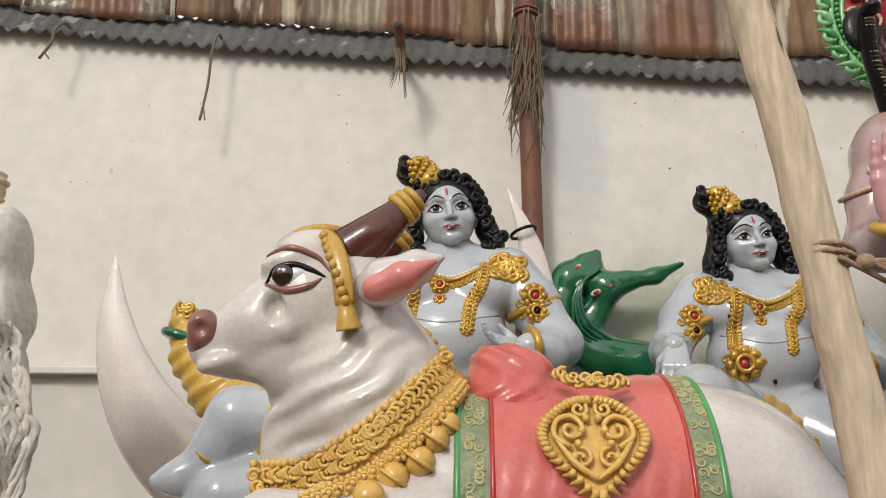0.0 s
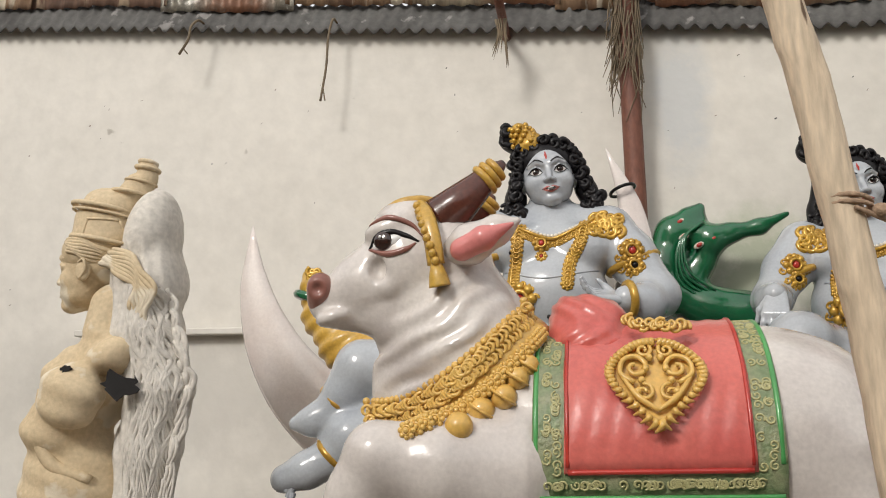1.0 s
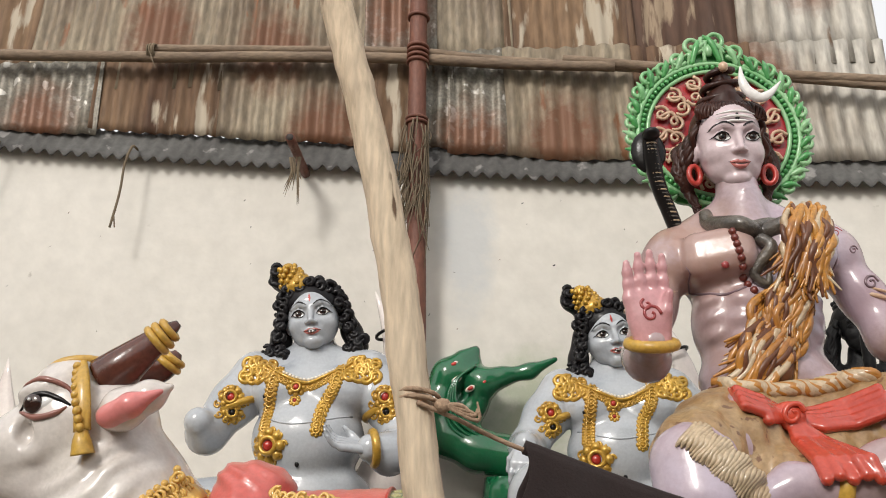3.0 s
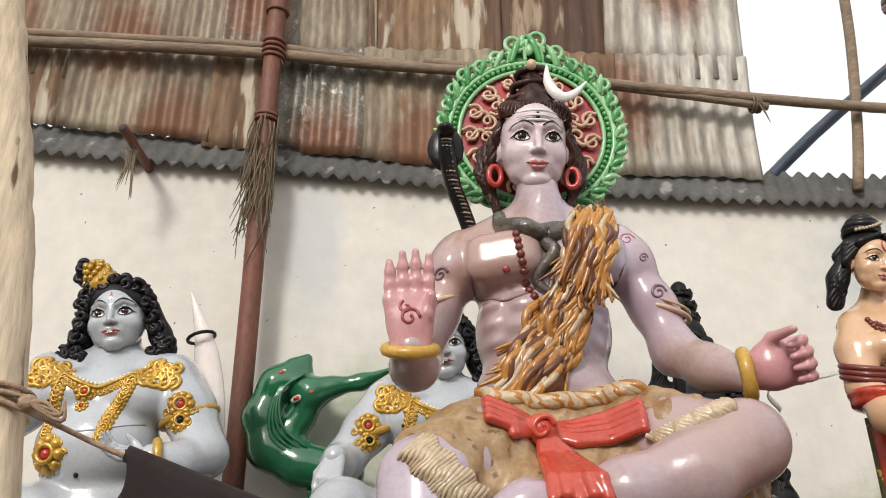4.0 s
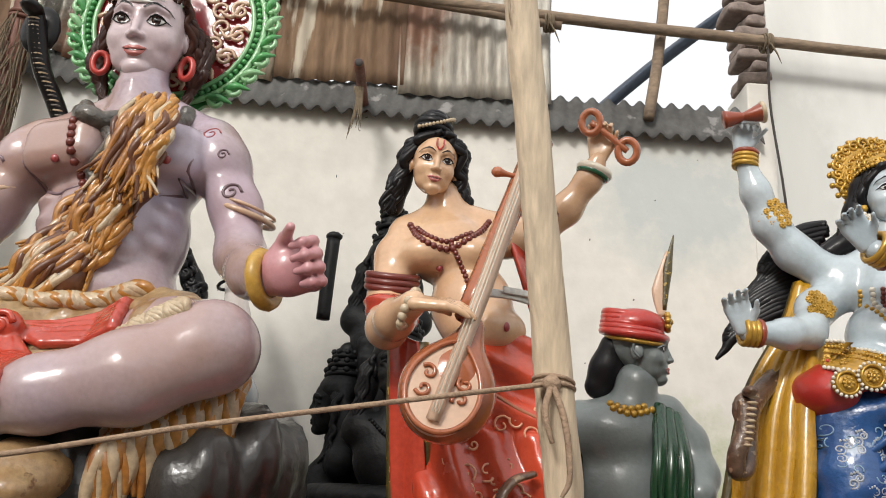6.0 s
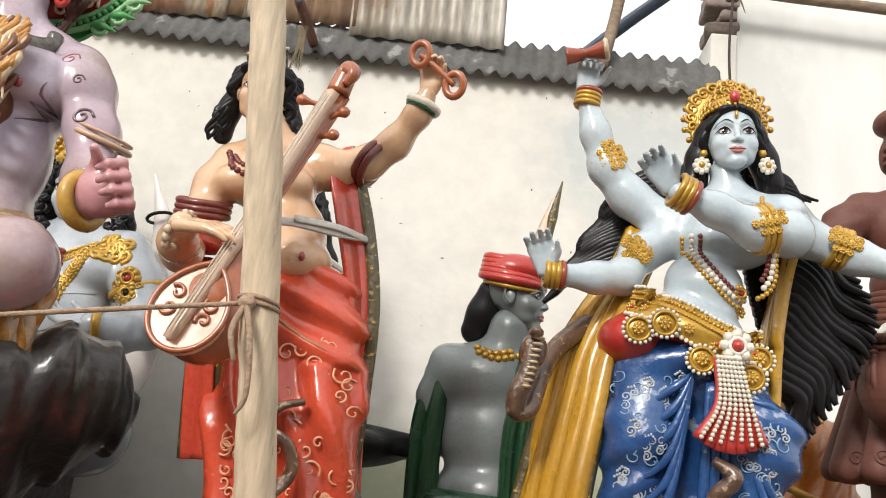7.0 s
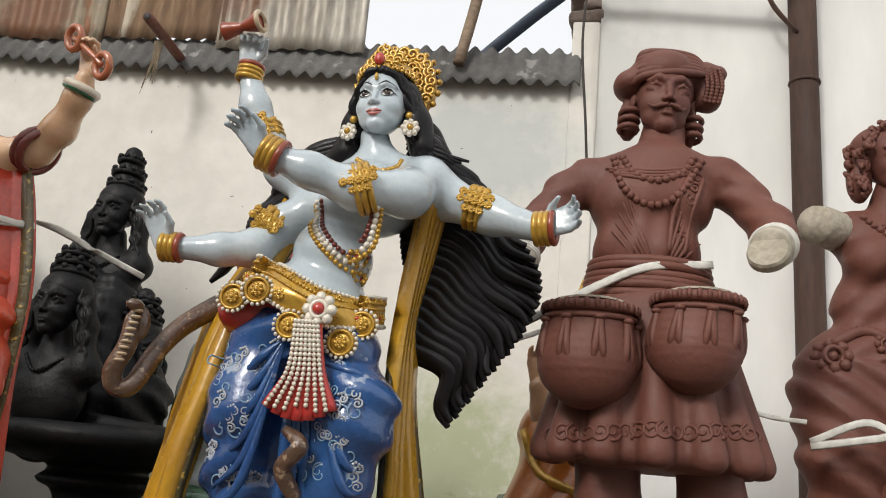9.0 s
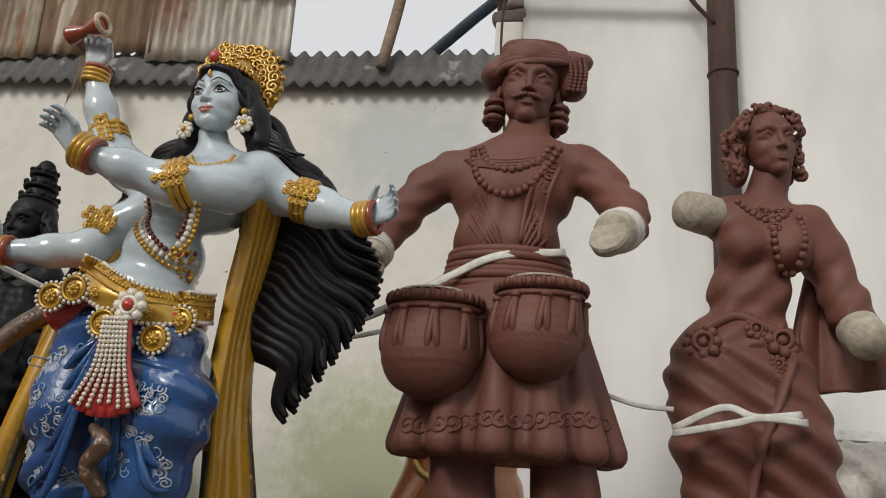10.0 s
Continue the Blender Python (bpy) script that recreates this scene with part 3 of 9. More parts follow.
far.sheet(lambda u, v: (4.2 + 1.7 * u, 6.6 - 0.5 * v + 0 * u, 4.05 + 1.05 * u - 0.28 * v + 0.02 * np.sin(60 * u)), 60, 4, STEEL, 0.02)
far.thing("far_roof", label="dark corrugated roof slope behind the wall", category="roof", kind="structure")
cord = Form()
cord.tube([(4.98, 4.76, 4.45), (4.96, 4.75, 4.0), (5.0, 4.75, 3.5), (5.03, 4.76, 3.1)], 0.008, WIRE, 5)
cord.thing("dangling_twine", label="thin dark cord dangling from the rail", category="cord", group="hanging cords")


# ---- helpers for cast figures ----
def place(c, s, rot):
    """From a figure's own measures to its place: p -> c + s * turned p."""
    m = turn(*rot)
    return lambda x, y, z: tuple(np.array(c, float) + s * (m @ np.array((x, y, z), float)))


def stroke(points, widths, rows=5, steps=5):
    """A tapered brush mark along (x, z) points: a grid of (x, z) places, rows across."""
    p = spline([(x, 0, z) for x, z in points], steps)[:, (0, 2)]
    w = np.interp(np.linspace(0, 1, len(p)), np.linspace(0, 1, len(widths)), widths)
    t = np.gradient(p, axis=0)
    n = np.stack([-t[:, 1], t[:, 0]], 1) / np.maximum(np.linalg.norm(t, axis=1), 1e-9)[:, None]
    return p[:, None] + n[:, None] * (w[:, None] * np.linspace(-0.5, 0.5, rows))[..., None]


def patch(outline, rings=7, steps=4):
    """A filled shape within a closed (x, z) outline, as a grid of rings drawn in to its middle."""
    p = spline([(x, 0, z) for x, z in outline], steps, True)[:, (0, 2)]
    p = np.vstack([p, p[:1]])
    return p.mean(0) + (p - p.mean(0))[:, None] * np.linspace(1, 0.001, rings)[None, :, None]


def paint_on(form, clay, q, marks):
    """Lays thin coats of paint (grid, material, lift) on a modelled face, along its own front-to-back axis."""
    ys = np.linspace(-0.62, 0.05, 110)
    o, ax = np.array(q(0, 0, 0)), [np.array(q(*e)) - np.array(q(0, 0, 0)) for e in ((1, 0, 0), (0, 1, 0), (0, 0, 1))]
    for grid, mat, lift in marks:
        a, n = grid.shape[:2]
        base = o + grid[..., :1] * ax[0] + grid[..., 1:] * ax[2]
        base = base.reshape(-1, 3)
        f = clay.field(base[:, None] + ys[None, :, None] * ax[1])
        hit = f <= 0
        j = np.clip(np.argmax(hit, 1), 1, len(ys) - 1)
        r = np.arange(len(j))
        f0, f1 = f[r, j - 1], f[r, j]
        y = ys[j - 1] + (ys[j] - ys[j - 1]) * f0 / np.where(np.abs(f0 - f1) < 1e-9, 1, f0 - f1)
        v = base + (y - lift)[:, None] * ax[1]
        i, k = np.meshgrid(np.arange(a - 1), np.arange(n - 1), indexing="ij")
        i, k = i.ravel(), k.ravel()
        form.add(v, np.stack([i * n + k, (i + 1) * n + k, (i + 1) * n + k + 1, i * n + k + 1], 1), mat)


def head(form, c, s, rot, skin, lip=None, eye=None, brow=None, iris=None, plump=1.0, mark=None, lid=None, moustache=None, long=1.0, smile=0.0, agape=False):
    """A cast head of height s; c lies between the eyes; facing -y before it is turned; painted eyes, brows and lips where given."""
    c = np.array(c, float) + s * (turn(*rot) @ np.array((0, 0.35, 0)))
    q = place(c, s, rot)
    h = Clay(max(0.0035, s / 84), 0.06 * s)
    L = long

    def lump(at, r, k=None, cut=False):
        h.ell(q(*at), tuple(v * s for v in r), rot, None if k is None else k * s, cut)

    def bead(points, radii, k):
        h.chain([q(*p) for p in points], [r * s for r in radii], k * s)

    lump((0, 0.06, 0.12), (0.345, 0.41, 0.37))
    lump((0, -0.09, -0.1 * L), (0.275 * plump, 0.285, 0.37 * L))
    lump((0, -0.235, -0.41 * L), (0.115 * plump, 0.125, 0.095))
    lump((0, -0.3, -0.275 * L), (0.12, 0.055, 0.09 * L), 0.06)
    for i in (-1, 1):
        lump((0.165 * i * plump, -0.2, -0.14 * L), (0.1, 0.1, 0.11))
        lump((0.12 * i * plump, -0.15, -0.31 * L), (0.11, 0.12, 0.1))
        lump((0.335 * i, 0.03, -0.06), (0.04, 0.09, 0.12), 0.02)
        lump((0.152 * i, -0.375, 0.005), (0.1, 0.062, 0.062), 0.06, True)
        lump((0.152 * i, -0.248, 0.004), (0.092, 0.08, 0.058), 0.012)
        bead([(0.07 * i, -0.305, -0.012), (0.108 * i, -0.325, 0.034), (0.15 * i, -0.332, 0.05), (0.2 * i, -0.312, 0.038), (0.245 * i, -0.27, 0.004)], (0.008, 0.014, 0.016, 0.014, 0.007), 0.012)
        bead([(0.075 * i, -0.3, -0.016), (0.145 * i, -0.315, -0.042), (0.235 * i, -0.272, -0.004)], (0.006, 0.011, 0.006), 0.014)
        bead([(0.05 * i, -0.352, 0.1), (0.13 * i, -0.335, 0.13), (0.23 * i, -0.27, 0.1)], (0.026, 0.028, 0.018), 0.05)
        lump((0.05 * i, -0.378, -0.155 * L), (0.03, 0.038, 0.027), 0.022)
        lump((0.028 * i, -0.412, -0.178 * L), (0.013, 0.016, 0.009), 0.012, True)
        if not brow:
            bead([(0.045 * i, -0.372, 0.112), (0.12 * i, -0.356, 0.15), (0.2 * i, -0.306, 0.145), (0.27 * i, -0.25, 0.1)], (0.01, 0.015, 0.013, 0.006), 0.012)
            lump((0.152 * i, -0.333, 0.006), (0.02, 0.012, 0.02), 0.012, True)
    bead([(0, -0.338, 0.075), (0, -0.378, -0.05 * L), (0, -0.418, -0.14 * L)], (0.028, 0.028, 0.036), 0.035)
    up = 0.012 + 0.03 * smile
    bead([(-0.115, -0.325, (-0.29 + up) * L), (-0.035, -0.364, -0.264 * L), (0, -0.364, -0.27 * L), (0.035, -0.364, -0.264 * L), (0.115, -0.325, (-0.29 + up) * L)], (0.006, 0.019, 0.016, 0.019, 0.006), 0.014)
    bead([(-0.1, -0.325, (-0.298 + up) * L), (-0.03, -0.356, -0.312 * L), (0.03, -0.356, -0.312 * L), (0.1, -0.325, (-0.298 + up) * L)], (0.006, 0.024, 0.024, 0.006), 0.014)
    lump((0, -0.37, -0.355 * L), (0.06, 0.02, 0.012), 0.03, True)
    lump((0, -0.395, -0.215 * L), (0.012, 0.016, 0.03), 0.02, True)
    form.clay(h, skin)
    marks = []
    if eye:
        lips = lip or skin
        z1, zc = -0.287 * L, (-0.29 + up) * L
        marks.append((patch([(-0.11, zc), (-0.04, -0.246 * L), (0, -0.256 * L), (0.04, -0.246 * L), (0.11, zc), (0.04, z1), (0, z1), (-0.04, z1)]), lips, 0.004))
        marks.append((patch([(-0.1, zc), (-0.03, z1), (0.03, z1), (0.1, zc), (0.055, -0.325 * L), (0, -0.34 * L), (-0.055, -0.325 * L)]), lips, 0.004))
        marks.append((stroke([(-0.112, zc), (-0.04, z1), (0, z1 - 0.003), (0.04, z1), (0.112, zc)], (0.004, 0.01, 0.01, 0.004), 3), iris or lips, 0.009))
        if agape:
            marks.append((patch([(0.055 * math.cos(a), z1 - 0.004 + 0.024 * math.sin(a)) for a in np.arange(10) * math.pi / 5], 4, 2), iris, 0.012))
            marks.append((stroke([(-0.036, z1 + 0.006), (0, z1 + 0.009), (0.036, z1 + 0.006)], (0.008, 0.014, 0.008), 3), eye, 0.015))
        ink = lid or brow or skin
        for i in (-1, 1):
            top = [(0.072, -0.012), (0.105, 0.028), (0.15, 0.044), (0.197, 0.033), (0.236, 0.004)]
            low = [(0.236, 0.004), (0.192, -0.03), (0.14, -0.04), (0.098, -0.03), (0.072, -0.012)]
            marks.append((patch([(i * x, z) for x, z in top + low[1:-1]]), eye, 0.005))
            if iris:
                ring = [(math.cos(a), math.sin(a)) for a in np.arange(12) * math.pi / 6]
                marks.append((patch([(i * 0.152 + 0.041 * x, 0.006 + 0.04 * z) for x, z in ring], 5, 2), iris, 0.008))
                marks.append((patch([(i * 0.152 + 0.019 * x, 0.006 + 0.019 * z) for x, z in ring], 3, 2), ink, 0.010))
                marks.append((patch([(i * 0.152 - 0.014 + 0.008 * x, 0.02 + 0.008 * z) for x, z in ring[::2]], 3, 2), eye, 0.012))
            marks.append((stroke([(i * x, z) for x, z in top] + [(i * 0.27, -0.006)], (0.008, 0.017, 0.022, 0.02, 0.012, 0.003)), ink, 0.011))
            marks.append((stroke([(i * x, z) for x, z in low], (0.007, 0.009, 0.009, 0.006), 3), ink, 0.009))
            marks.append((stroke([(i * 0.045, 0.1), (i * 0.1, 0.138), (i * 0.17, 0.148), (i * 0.225, 0.128), (i * 0.275, 0.08)], (0.012, 0.022, 0.024, 0.016, 0.003)), brow or skin, 0.005))
    if mark:
        marks.append((stroke([(0, 0.15), (0, 0.2), (0, 0.26)], (0.012, 0.034, 0.006)), mark, 0.006))
    paint_on(form, h, q, marks)
    for i in (-1, 1):
        form.tube([q(0.34 * i, -0.03, 0.03), q(0.39 * i, 0.05, 0.06), q(0.385 * i, 0.08, -0.05), q(0.35 * i, 0.0, -0.16)], 0.018 * s, skin, 6, 5)
        if moustache:
            form.tube([q(0.01 * i, -0.4, -0.222 * L), q(0.08 * i, -0.39, -0.24 * L), q(0.15 * i, -0.345, -0.25 * L), q(0.21 * i, -0.3, -0.2 * L)],
                      [0.018 * s, 0.028 * s, 0.02 * s, 0.005 * s], moustache, 8, 5)
    return q


def hand(clay, wrist, along, palm, s, curl=10, thumb=1, spread=6, wide=1.0):
    """Five fingers on a palm of length s: along points to the finger tips, palm out of the palm's face; curl bends every joint."""
    d = np.array(along, float)
    d /= np.linalg.norm(d)
    n = np.array(palm, float)
    n -= d * (n @ d)
    n /= np.linalg.norm(n)
    side = np.cross(d, n) * thumb
    w = np.array(wrist, float)
    k = 0.05 * s
    for j in range(4):
        a = w + side * s * (0.2 - 0.14 * j) * 0.55
        b = w + d * s * 0.5 + side * s * (0.21 - 0.14 * j)
        clay.cap(a, b, 0.1 * s, 0.085 * s, 0.08 * s)
        fd = d * math.cos(radians(spread * (1.5 - j))) + side * math.sin(radians(spread * (1.5 - j)))
        p, length = b, (0.2, 0.22, 0.21, 0.17)[j] * s
        for q in range(3):
            a1 = radians(curl * (q + 0.7))
            e = p + (fd * math.cos(a1) + n * math.sin(a1)) * length * (1, 0.8, 0.65)[q]
            clay.cap(p, e, (0.066 - 0.008 * q) * s, (0.058 - 0.008 * q) * s, k)
            p = e
    t0 = w + d * 0.12 * s + side * (0.08 + 0.08 * wide) * s
    t1 = t0 + (d * 0.2 + side * 0.17 * wide + n * 0.1) * s
    t2 = t1 + (d * 0.2 + side * 0.05 + n * (0.04 + 0.004 * curl)) * s
    clay.cap(t0, t1, 0.1 * s, 0.075 * s, k)
    clay.cap(t1, t2, 0.07 * s, 0.052 * s, k)


def lock(form, points, r, mat, waves=3, amp=0.4, n=7, seed=0.0):
    """A wavy lock of hair along points."""
    p = spline(points, 10)
    t = np.linspace(0, 1, len(p))
    off = amp * r * np.sin(t * waves * 2 * math.pi + seed)
    p = p + np.stack([off, 0.3 * off * np.cos(seed), 0.4 * off], 1)
    form.tube(p[::3], [r * 0.7, r, r, r * 0.8, r * 0.3], mat, n, 4)


def curls(form, q, s, mat, rng, spots, r=0.085):
    """Bunched curls: q places a point of the head; spots are (x, y, z) in head heights."""
    for x, y, z in spots:
        for i in range(2):
            c = (x + rng.uniform(-0.025, 0.025), y + rng.uniform(-0.03, 0.03), z + rng.uniform(-0.03, 0.03))
            a = rng.uniform(0, 6)
            ring = [q(c[0] + r * 0.5 * math.cos(a + t), c[1] - 0.012 * t, c[2] + r * 0.5 * math.sin(a + t)) for t in np.linspace(0, 5.2, 6)]
            form.tube(ring, [r * 0.25 * s, r * 0.5 * s, r * 0.52 * s, r * 0.42 * s, r * 0.2 * s], mat, 6, 3)


def scroll(form, c, ax, ay, r, tube, mat, turns=1.4, start=0.0, n=6, way=1):
    """A flat spiral in the plane of the two axes."""
    ax, ay, c = np.array(ax, float), np.array(ay, float), np.array(c, float)
    t = np.linspace(0, 1, 10)
    ang = start + way * t * turns * 2 * math.pi
    rr = r * (1 - 0.82 * t)
    form.tube([c + rr[i] * (math.cos(ang[i]) * ax + math.sin(ang[i]) * ay) for i in range(10)], [tube, tube, tube * 0.8, tube * 0.9], mat, n, 3)


def flower(form, c, nrm, r, gold, jewel):
    """A round gilt boss: petals, a rim and a jewel."""
    nrm = np.array(nrm, float) / np.linalg.norm(nrm)
    a = np.cross(nrm, (0, 0, 1))
    a /= np.linalg.norm(a)
    b = np.cross(nrm, a)
    c = np.array(c, float)
    if form.cling:
        c = form.cling.snap(c)[0] + nrm * 0.1 * r
    for i in range(8):
        t = i * math.pi / 4
        form.ball(c + r * 0.68 * (math.cos(t) * a + math.sin(t) * b), r * 0.33, gold, n=6)
    form.ring(c + nrm * r * 0.15, nrm, r * 0.45, r * 0.14, gold, 12, side=6)
    form.ball(c + nrm * r * 0.2, r * 0.34, jewel, n=8)


# paints
GOLD = enamel("gold_paint", (0.62, 0.37, 0.05), 0.3, (0.42, 0.22, 0.03), 0.6, 0.25)
GOLD.node_tree.nodes["Principled BSDF"].inputs["Metallic"].default_value = 0.35
OCHRE = enamel("yellow_ochre_paint", (0.62, 0.38, 0.06), 0.4, (0.5, 0.27, 0.04), 0.5, 0.25)
WHITE = enamel("white_paint", (0.8, 0.78, 0.75), 0.22, (0.7, 0.67, 0.64), 0.35, 0.08)
EYE = enamel("eye_white", (0.82, 0.82, 0.8), 0.15, coat=0.8)
INK = enamel("black_paint", (0.008, 0.007, 0.007), 0.3, (0.016, 0.015, 0.015), 0.3, coat=0.1)
IRIS = enamel("dark_brown_paint", (0.03, 0.012, 0.008), 0.12, coat=0.8)
HAIR = enamel("black_hair_paint", (0.008, 0.007, 0.008), 0.38, (0.016, 0.015, 0.016), coat=0.08)
HAIR_B = enamel("brown_hair_paint", (0.06, 0.02, 0.012), 0.4, (0.025, 0.009, 0.007), 0.7, 0.3, 0.1)
RED = enamel("red_paint", (0.5, 0.045, 0.03), 0.3, (0.35, 0.02, 0.02), 0.5)
LIP = enamel("lip_red", (0.5, 0.16, 0.14), 0.25)
GREEN = enamel("bright_green_paint", (0.09, 0.36, 0.1), 0.3, (0.04, 0.22, 0.06), 0.6)
BOTTLE = enamel("bottle_green_paint", (0.012, 0.13, 0.05), 0.15, (0.006, 0.07, 0.03), 0.6, coat=0.8)
SKY_SKIN = enamel("pale_blue_skin", (0.47, 0.495, 0.52), 0.18, (0.33, 0.36, 0.4), 0.5, 0.1, 0.6)
PALE_SKIN = enamel("pale_grey_blue_skin", (0.5, 0.56, 0.59), 0.2, (0.36, 0.44, 0.5), 0.5, 0.1, 0.6)
for m in (INK, HAIR, HAIR_B):
    m.node_tree.nodes["Principled BSDF"].inputs["Specular IOR Level"].default_value = 0.22


# ---- seated four-foot-high god on a tiger skin ----
LILAC = material("lilac_skin", (0.47, 0.38, 0.44), 0.24, 0, 0.5, (0.4, 0.28, 0.25), 60, 2.6, 0.9, 0.32, 17, contrast=0.14)
LILAC_FACE = enamel("pale_pink_skin", (0.62, 0.5, 0.52), 0.22, (0.5, 0.37, 0.38), 0.4, 0.08, 0.5)
PALM = enamel("pink_palm", (0.6, 0.32, 0.33), 0.3, (0.5, 0.22, 0.24), 0.6)
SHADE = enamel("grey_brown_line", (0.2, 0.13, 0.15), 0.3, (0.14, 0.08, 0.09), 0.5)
PELT = material("tiger_pelt_paint", (0.44, 0.3, 0.15), 0.4, 0, 0.3, (0.27, 0.14, 0.05), 50, 7, 0.7, 0.5, 40, contrast=0.3, specks=(0.17, 0.085, 0.04), speck_scale=24, speck_size=0.62)
FUR = enamel("orange_fur_paint", (0.56, 0.26, 0.045), 0.35, (0.3, 0.1, 0.02), 0.8, 0.35)
FUR_SHADE = enamel("fur_shade_paint", (0.16, 0.055, 0.018), 0.4, (0.08, 0.025, 0.01), 0.6, 0.3, 0.1)
CREAM_FUR = enamel("cream_fur_paint", (0.62, 0.5, 0.34), 0.4, (0.4, 0.25, 0.12), 0.6, 0.3)
SNAKE = material("snake_paint", (0.07, 0.06, 0.05), 0.3, 0, 0.5, (0.2, 0.17, 0.13), 60, 14, 0.6, 0.5, 70, contrast=0.4)
ROCK = material("black_rock_paint", (0.03, 0.028, 0.028), 0.35, 0, 0.3, (0.07, 0.065, 0.06), 30, 5, 0.6, 0.8, 18, contrast=0.4)
SASH = enamel("vermilion_cloth_paint", (0.56, 0.07, 0.035), 0.25, (0.4, 0.035, 0.02), 0.6, 0.2, 0.6)
BEAD = enamel("rosary_bead_paint", (0.16, 0.03, 0.02), 0.35)
GREEN_L = enamel("pale_green_paint", (0.3, 0.55, 0.28), 0.3, (0.12, 0.4, 0.13), 0.6)
ROSE = enamel("halo_red", (0.42, 0.03, 0.035), 0.3, (0.3, 0.02, 0.03), 0.5)
BUFF = enamel("buff_relief", (0.6, 0.42, 0.28), 0.35, (0.5, 0.3, 0.2), 0.5)
MAROON = enamel("painted_mark", (0.32, 0.05, 0.05), 0.35)
# skin patches: browner on shoulder, belly and thigh, paler on right chest and shin
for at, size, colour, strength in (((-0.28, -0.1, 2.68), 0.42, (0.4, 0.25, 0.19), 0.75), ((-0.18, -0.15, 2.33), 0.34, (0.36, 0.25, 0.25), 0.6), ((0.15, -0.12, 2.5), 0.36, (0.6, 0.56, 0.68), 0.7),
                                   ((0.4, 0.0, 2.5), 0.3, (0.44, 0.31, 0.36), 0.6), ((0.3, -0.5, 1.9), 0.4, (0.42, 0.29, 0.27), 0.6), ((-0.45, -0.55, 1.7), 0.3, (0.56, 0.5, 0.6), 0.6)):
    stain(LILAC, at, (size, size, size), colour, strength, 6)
f = Form()
b = Clay(0.011, 0.05)
b.cap((-0.041, 0.07, 3.029), (-0.036, 0.03, 2.828), 0.084, 0.093)
for z in (2.935, 2.905, 2.872):
    b.chain([(-0.115, 0.01, z + 0.012), (-0.04, -0.035, z), (0.035, 0.01, z + 0.012)], [0.008, 0.012, 0.008], 0.012)
b.ell((-0.042, 0.07, 2.631), (0.2823, 0.2, 0.20874))
b.cap((-0.083, 0.09, 2.895), (-0.308, 0.07, 2.725), 0.062, 0.085)
b.cap((0.014, 0.09, 2.9), (0.235, 0.07, 2.755), 0.062, 0.085)
b.box((-0.185, -0.07, 2.636), (0.14314, 0.1, 0.0994), 0.07, (-8, -6, -14), k=0.02)
b.box((0.115, -0.07, 2.652), (0.14314, 0.1, 0.0994), 0.07, (-8, 6, 14), k=0.02)
b.ell((-0.035, 0.04, 2.387), (0.25447, 0.18, 0.26838))
b.ell((-0.035, 0.01, 2.158), (0.25447, 0.2, 0.15904))
for i in range(3):
    for sd in (-1, 1):
        b.ell(((-0.038, -0.12, 2.428)[0] + sd * 0.00199 * (33 + 2 * i), (-0.038, -0.115, 2.429)[1], (-0.038, -0.05, 2.452)[2] - i * 0.07952), (0.05964, 0.03, 0.03777), k=0.03)
        b.ell(((-0.037, -0.05, 2.448)[0] + sd * 0.00199 * (98 - 4 * i), (-0.037, -0.04, 2.451)[1], (-0.038, -0.05, 2.459)[2] - i * 0.06759), (0.03976, 0.05, 0.02386), (0, sd * 25, 0), k=0.03)
b.chain([(-0.352, 0.05, 2.69), (-0.372, 0.05, 2.63), (-0.442, 0.01, 2.444), (-0.504, -0.05, 2.245)], [0.096, 0.097, 0.083, 0.07554])
b.chain([(-0.504, -0.05, 2.245), (-0.51, -0.15, 2.212), (-0.521, -0.3, 2.238)], [0.07554, 0.07753, 0.06362])
b.chain([(0.258, 0.05, 2.728), (0.288, 0.05, 2.665), (0.376, 0.01, 2.488), (0.427, -0.05, 2.302)], [0.096, 0.097, 0.082, 0.07554])
b.chain([(0.427, -0.05, 2.302), (0.504, -0.18, 2.216), (0.577, -0.32, 2.161)], [0.07952, 0.07356, 0.05765])
b.ell((-0.378, 0.015, 2.625), (0.097, 0.108, 0.128), (0, 18, 0), 0.02)
b.ell((-0.415, -0.03, 2.48), (0.06, 0.06, 0.085), (0, 15, 0), 0.03)
b.ell((0.298, 0.015, 2.66), (0.097, 0.108, 0.128), (0, -18, 0), 0.02)
b.ell((0.345, -0.03, 2.515), (0.06, 0.06, 0.085), (0, -15, 0), 0.03)
# legs: one hanging, one folded over it
b.chain([(-0.143, -0.03, 1.956), (-0.309, -0.3, 1.88), (-0.467, -0.52, 1.793)], [0.17892, 0.17494, 0.12326])
b.chain([(-0.467, -0.52, 1.793), (-0.462, -0.55, 1.691), (-0.373, -0.47, 1.516), (-0.324, -0.41, 1.339)], [0.11928, 0.11928, 0.11133, 0.07157])
b.cap((-0.324, -0.41, 1.339), (-0.365, -0.57, 1.279), 0.07157, 0.05169)
b.chain([(0.151, -0.03, 1.989), (0.332, -0.3, 1.927), (0.486, -0.47, 1.93)], [0.1829, 0.16302, 0.11928])
b.chain([(0.491, -0.47, 1.922), (0.313, -0.55, 1.825), (0.104, -0.57, 1.767), (-0.052, -0.55, 1.727)], [0.1153, 0.1153, 0.09145, 0.0656])
b.chain([(-0.052, -0.55, 1.727), (-0.179, -0.55, 1.73), (-0.277, -0.57, 1.698)], [0.06759, 0.06362, 0.03976])
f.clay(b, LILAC)
